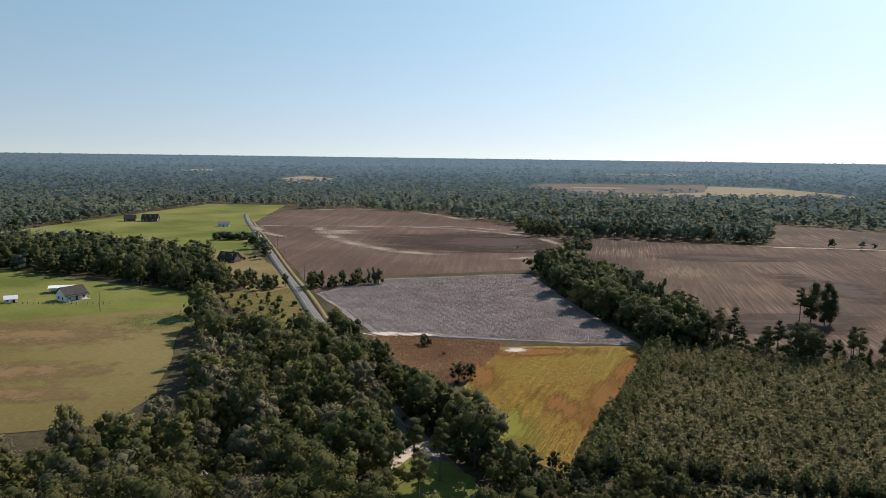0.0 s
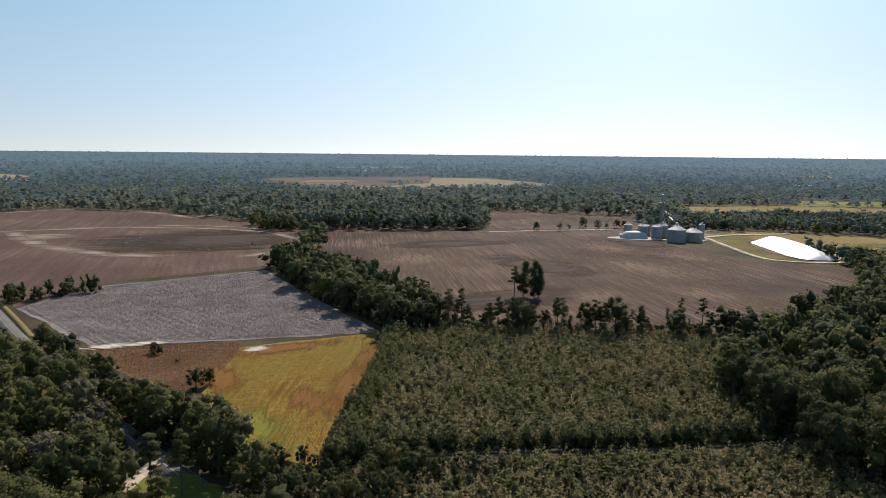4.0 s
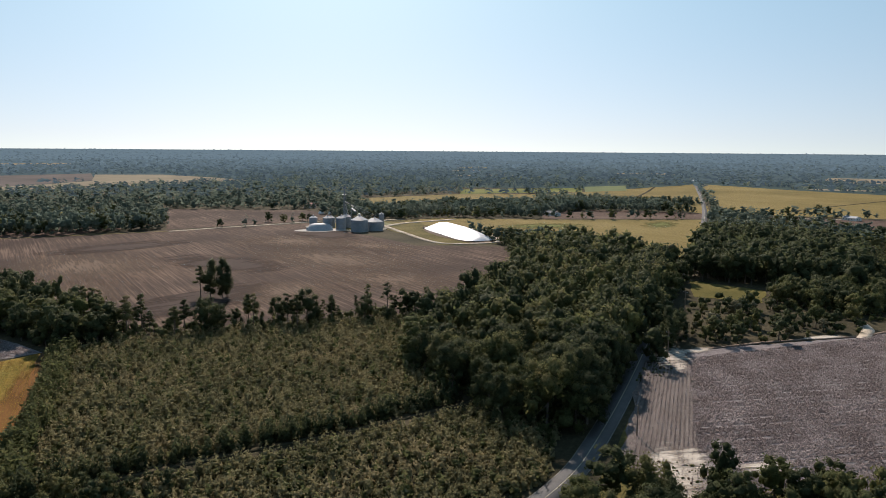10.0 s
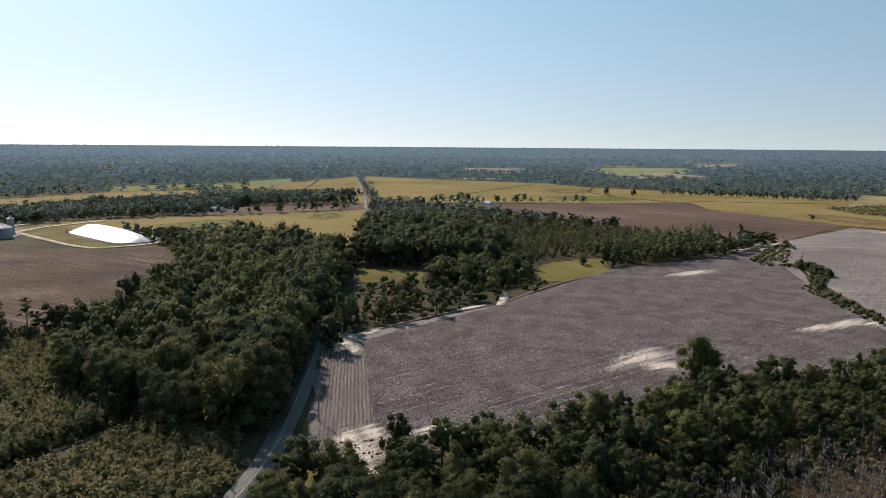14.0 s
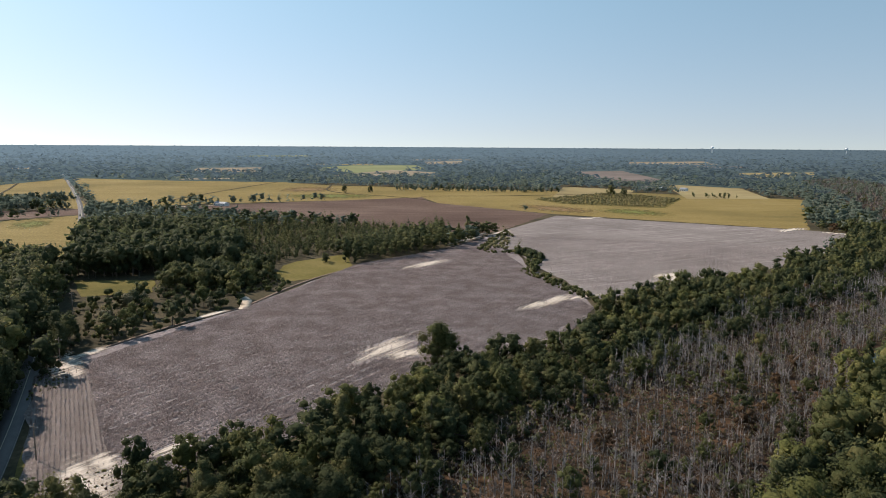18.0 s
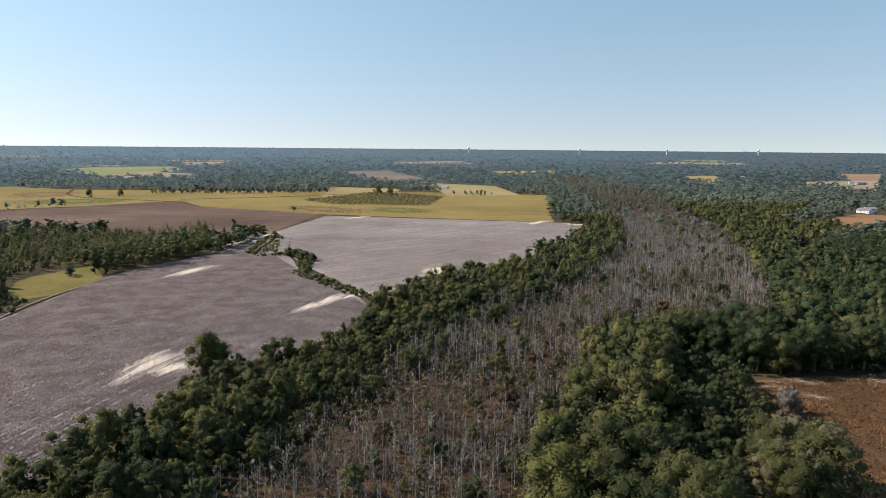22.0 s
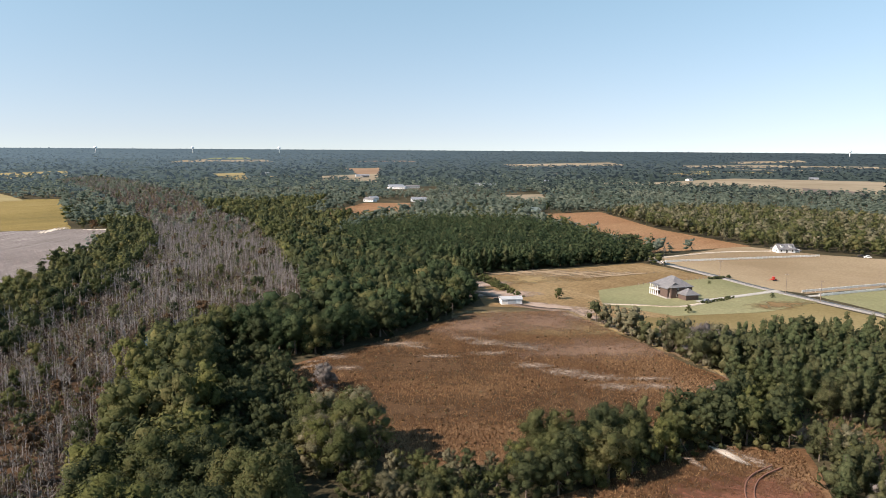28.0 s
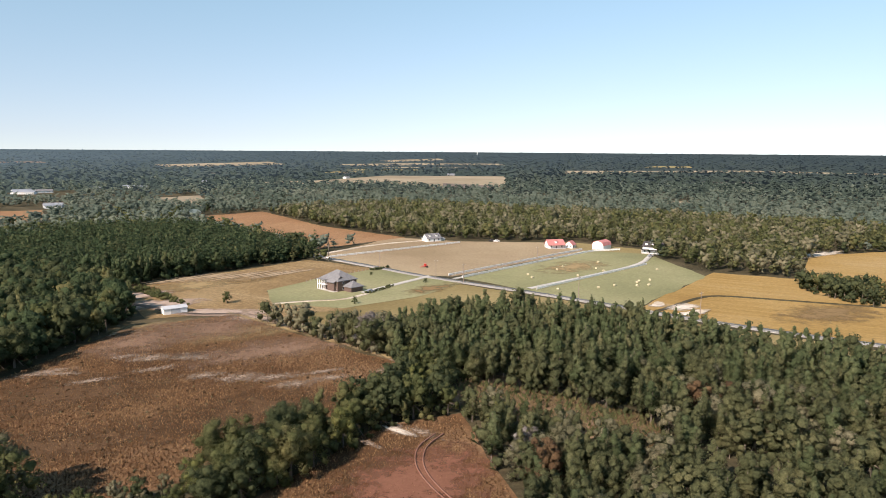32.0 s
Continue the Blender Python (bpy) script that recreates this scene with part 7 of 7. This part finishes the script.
# vehicles
def vehicle(name, x, y, turn, L, W, H, mat, label, cab=0.5):
    top = stand(name, x, y, turn, label, "vehicle")
    bd = part("body", box(-L / 2, L / 2, -W / 2, W / 2, 0.4, 0.4 + H * 0.5, bevel=0.12), M[mat], top)
    cb = part("cabin", box(-L * cab / 2, L * cab / 2, -W * 0.45, W * 0.45, 0.4 + H * 0.5, 0.4 + H, bevel=0.2), M[mat], bd)
    part("window", box(-L * cab / 2 + 0.3, L * cab / 2 - 0.3, -W * 0.46, W * 0.46, 0.5 + H * 0.55, 0.3 + H), M["glass"], cb)
    for sx in (-1, 1):
        for sy in (-1, 1):
            part("wheel", bar((sx * L * 0.32, sy * W * 0.38, 0.4), (sx * L * 0.32, sy * W * 0.52, 0.4), 0.4, n=12), M["tyre"], top)
    return top


vehicle("car", 100, -457, 130, 4.6, 1.9, 1.3, "white", "white car on the asphalt road")
vehicle("car", -10, -560, 20, 4.6, 1.9, 1.3, "dark_roof", "dark car parked by a pasture")
vehicle("car", -14, -556, 20, 4.8, 1.9, 1.5, "white", "white car parked by a pasture")
vehicle("car", -119, -488, 30, 4.6, 1.9, 1.4, "steel", "grey car on a concrete drive")
vehicle("car", 55, -349, 40, 4.6, 1.9, 1.4, "steel", "grey car beside a garage")
for k in range(6):
    vehicle("truck", 452 + 4 * k, 640 - 12 * k, 20 + 9 * k, 8, 2.6, 3.0, "white" if k % 2 else "tarp", "white truck parked at a field edge", 0.6)
tr = stand("field_implement", 33, -428, 30, "red field implement standing on pasture", "machine")
part("frame", box(-1.5, 1.5, -0.8, 0.8, 0.8, 1.3, bevel=0.1), M["red_paint"], tr)
part("hopper", cylinder(0.6, 1.0, 1.3, 2.5, 8), M["red_paint"], tr)
part("drawbar", bar((1.5, 0, 0.9), (3.4, 0, 0.5), 0.1), M["red_paint"], tr)
for sy in (-1, 1):
    part("wheel", bar((-0.8, sy * 0.8, 0.6), (-0.8, sy * 1.15, 0.6), 0.6, n=12), M["tyre"], tr)


# poles, fences, bales, towers
def pole(x, y, h, turn):
    top = stand("utility_pole", x, y, turn, "weathered wooden utility pole with a crossarm", "pole", "utility poles")
    part("post", cylinder(0.2, 0.13, -0.1, h, 8), M["wood"], top)
    part("crossarm", box(-1.2, 1.2, -0.08, 0.08, h - 0.9, h - 0.75), M["wood"], top)
    for k in (-1.1, 0, 1.1):
        part("insulator", cylinder(0.07, 0.05, h - 0.75, h - 0.5, 6, k), M["white"], top)


for x, y in ((8, -379), (24, -391), (60, -418), (98, -448), (-38, -451), (-99, -311), (-50, -345)):
    pole(x, y, 11, 40)
for x, y in ((-167, 305), (-94, 394), (-150, 540), (-126, 470), (227, 111), (300, 140), (154, 82)):
    pole(x, y, 9, 70)


def rail_fence(x0, y0, x1, y1, label, gap=3.0, h=1.5, posts_only=False, mat="white"):
    top = new("fence")
    L = math.hypot(x1 - x0, y1 - y0)
    top.matrix_world = pose(x0, y0, 0, 0, 0, math.degrees(math.atan2(y1 - y0, x1 - x0)))
    tagged(top, label, "fence", "pasture fences")
    n = int(L / gap)
    me = bpy.data.meshes.new("post")
    bm = box(-0.16, 0.16, -0.16, 0.16, -0.1, h)
    bm.to_mesh(me)
    bm.free()
    me.materials.append(M[mat])
    for k in range(n + 1):
        p = new("post", me)
        p.parent, p.location = top, (k * L / n, 0, 0)
    if not posts_only:
        for z in (0.45, 0.85, 1.25):
            part("rail", box(0, L, -0.12, 0.12, z - 0.14, z + 0.14), M[mat], top)


W3 = "white three-rail pasture fence"
rail_fence(100, -462, 15, -546, W3)
rail_fence(9, -394, -83, -510, W3)
rail_fence(17, -400, -76, -516, W3)
rail_fence(-83, -510, -104, -518, W3)
rail_fence(-31, -364, -108, -452, "low fence beside a concrete drive", 4, 1.1)
rail_fence(-215, 315, -170, 319, "row of short dark fence posts", 2.4, 1.2, True, "wood")
rail_fence(94, -374, 66, -416, "row of short posts at a lot line", 3, 1.2, True, "wood")
for k, (x, y) in enumerate(((-29, -407), (-31, -398), (-48, -426), (-53, -437), (-58, -406), (-78, -457), (-73, -433), (-76, -424), (-42, -364), (-64, -371), (-74, -378), (-88, -388), (-86, -378), (-90, -392), (-93, -381), (-97, -396), (-110, -432))):
    hb = stand("hay_bale", x, y, k * 41 % 180, "round pale hay bale on green pasture", "hay bale", "hay bales")
    part("roll", bar((-0.6, 0, 0.58), (0.6, 0, 0.58), 0.6, n=18), M["hay"], hb)
    part("wrap", bar((-0.4, 0, 0.58), (0.4, 0, 0.58), 0.62, n=18), M["hay"], hb)
for az_t, rr, hh in ((-123.3, 4300, 62), (-130.0, 4350, 66), (-136.5, 4400, 66), (180.3, 4500, 68), (-114.4, 4400, 60)):
    x, y = -math.sin(radians(az_t)) * rr, math.cos(radians(az_t)) * rr
    wt = stand("water_tower", x, y, 0, "distant white water tower on the skyline", "water tower", "water towers")
    z0 = 30
    part("stem", cylinder(2.2, 2.2, -5, z0, 10), M["white"], wt)
    bm = bmesh.new()
    bmesh.ops.create_icosphere(bm, subdivisions=2, radius=8.5, matrix=Matrix.Translation((0, 0, z0)) @ Matrix.Diagonal((1, 1, 0.85, 1)))
    part("tank", bm, M["tarp"], wt)

# ---- crops and grass close by ----
def blades(pts, seed, height, wide, lean=0.35, base=0.06, heading=None, even=0.4):
    """Low plants: three-sided leaning tufts, each its own size."""
    rng = np.random.default_rng(seed)
    n = len(pts)
    h = height * rng.uniform(1 - even, 1 + even, n)
    a = rng.uniform(0, 2 * np.pi, n)
    foot = np.c_[pts, np.full(n, base)]
    tip = foot + np.c_[rng.normal(0, lean, (n, 2)) * h[:, None], h]
    verts, norms = [tip], [np.tile((0.0, 0.0, 1.0), (n, 1))]
    for k in range(3):
        t = a + k * 2.0944
        d = np.stack([np.cos(t), np.sin(t), 0 * t], 1)
        if heading is not None:      # crops grow together along their row
            al = np.array((math.cos(radians(heading)), math.sin(radians(heading)), 0.0))
            d = d + 1.1 * (d @ al)[:, None] * al
        verts.append(foot + d * (wide * rng.uniform(0.6, 1.4, n))[:, None])
        m = d + (0, 0, 1.2)
        norms.append(m / np.linalg.norm(m, axis=1)[:, None])
    i = np.arange(n)
    faces = np.vstack([np.c_[i, i + n * (1 + k), i + n * (1 + (k + 1) % 3)] for k in range(3)])
    return np.vstack(verts), faces, np.vstack(norms)


def cover(name, leaf, arrays, label, category):
    v, f, m = arrays
    tagged(new(name, mesh_from(name, v, f, M[leaf], m)), label, category, kind="stuff")


def in_rows(poly, heading, spacing, step, seed, reach):
    """Plant places along crop rows with the given heading (degrees from +x), as far as reach metres off."""
    rng = np.random.default_rng(seed)
    c, s = math.cos(radians(heading)), math.sin(radians(heading))
    p = np.array(poly, float)
    q = np.stack([p[:, 0] * c + p[:, 1] * s, -p[:, 0] * s + p[:, 1] * c], 1)
    lo, hi = q.min(0), q.max(0)
    a, b = np.meshgrid(np.arange(lo[0], hi[0], step), np.arange(lo[1], hi[1], spacing))
    n_along = a.shape[1]
    a = (a + rng.uniform(-0.4, 0.4, a.shape) * step).ravel()
    b = (b + rng.normal(0, 0.04, b.shape)).ravel()
    x, y = a * c - b * s, a * s + b * c
    ok = inside(poly, x, y) & (np.hypot(x, y) < reach)
    wheel = np.repeat(np.arange(b.size // n_along) % 4 == 0, n_along)      # wheel tracks between passes
    ok &= ~(wheel & (rng.random(len(x)) < 0.54))
    thin = rng.random(len(x)) < 0.75
    for q in SANDY:
        ok &= ~(inside(q, x, y) & thin)
    return np.stack([x[ok], y[ok]], 1)


HEADLAND = [(213, 112), (182, 98), (152, 82), (142, 79), (135, 69), (129, 58), (138, 56), (150, 63), (172, 75), (212, 95), (226, 104)]
BACK = [(592, -350), (560, -380), (430, -265), (394, -217), (350, -148), (320, -98), (402, -86), (470, -92), (560, -92), (600, -140)]
MAIN = [(145, 50), (142, 58), (150, 63.5), (172, 75.5), (212, 95.5), (228, 104), (300, 70), (420, 25), (486, -36), (540, -66), (402, -76), (300, -88), (241, -58), (223, -16), (205, -2), (164, 26)]
NORTH = [(-77, 356), (-52, 400), (38, 429), (52, 350), (67, 267), (14, 272), (-36, 279)]
for k, (poly, heading, spacing, step, reach) in enumerate(((HEADLAND, 25, 1.1, 0.4, 400), (MAIN, -35, 1.05, 0.5, 600), (NORTH, -65, 1.0, 0.8, 480), (BACK, -25, 1.9, 1.7, 560))):
    pts = in_rows(poly, heading, spacing, step, 300 + k, reach)
    if k == 3:
        pts = pts + np.random.default_rng(9).uniform(-0.9, 0.9, pts.shape)
    cover("cotton_plants", "leaf_cotton", blades(pts, 310 + k, 0.5 if k == 2 else 0.6, 0.33 if k == 0 else 0.36 if k == 1 else 0.33, 0.2, 0.06, heading, 0.22), "rows of dry brown cotton plants", "crop")
    sel = np.random.default_rng(320 + k).random(len(pts)) < (0.2 if k == 0 else 0.3 if k == 2 else 0.2)
    b = blades(pts[sel] + np.random.default_rng(k).normal(0, 0.12, (sel.sum(), 2)), 330 + k, 0.2, 0.13, 0.3, 0.6)
    cover("cotton_bolls", "boll", b, "open white cotton bolls on dry stems", "crop")
SOY = [(14, 258), (67, 264), (50, 217), (34, 179), (24, 154), (9, 167), (1, 212)]
cover("soybean_plants", "leaf_soy", blades(in_rows(SOY, 70, 0.76, 0.6, 340, 400), 341, 0.34, 0.42, 0.5), "yellow ripening soybean plants in rows", "crop")
for k, (poly, gap, h) in enumerate((([(155, -170), (147, -216), (140, -268), (105, -296), (72, -266), (25, -229), (29, -194), (62, -144), (84, -128), (114, -137)], 0.72, 0.7), ([(62, -108), (45, -137), (25, -176), (5, -185), (-2, -160), (-10, -135), (-5, -102)], 0.7, 0.7),
                                    ([(-36, 274), (13, 267), (15, 258), (-1, 215), (-13, 223), (-35, 261)], 0.8, 0.5))):
    pts = scatter(poly, gap, 350 + k, False)
    cover("broomsedge", "leaf_sedge", blades(pts, 360 + k, 0.75 * h, 0.24, 0.5), "tall rusty broomsedge grass", "grass")
RIDE = [(6, -216), (-10, -212), (-28, -202), (-46, -190), (-50, -174), (-36, -160), (-22, -174), (-8, -184), (4, -190)]
cover("ride_grass", "leaf_straw", blades(scatter(RIDE, 0.9, 380, False), 381, 0.9, 0.4, 0.5), "tall dry grass along a woodland ride", "grass")
cover("ride_weeds", "leaf_oak", blades(scatter(RIDE, 2.2, 382, False), 383, 1.6, 0.8, 0.5), "green weeds along a woodland ride", "weeds")
for k, poly in enumerate((Y1, Y2)):
    cover("rough_grass", "leaf_young", blades(scatter(poly, 1.25, 370 + k), 371 + k, 1.0, 0.6, 0.5), "dry grass between young pines", "grass")
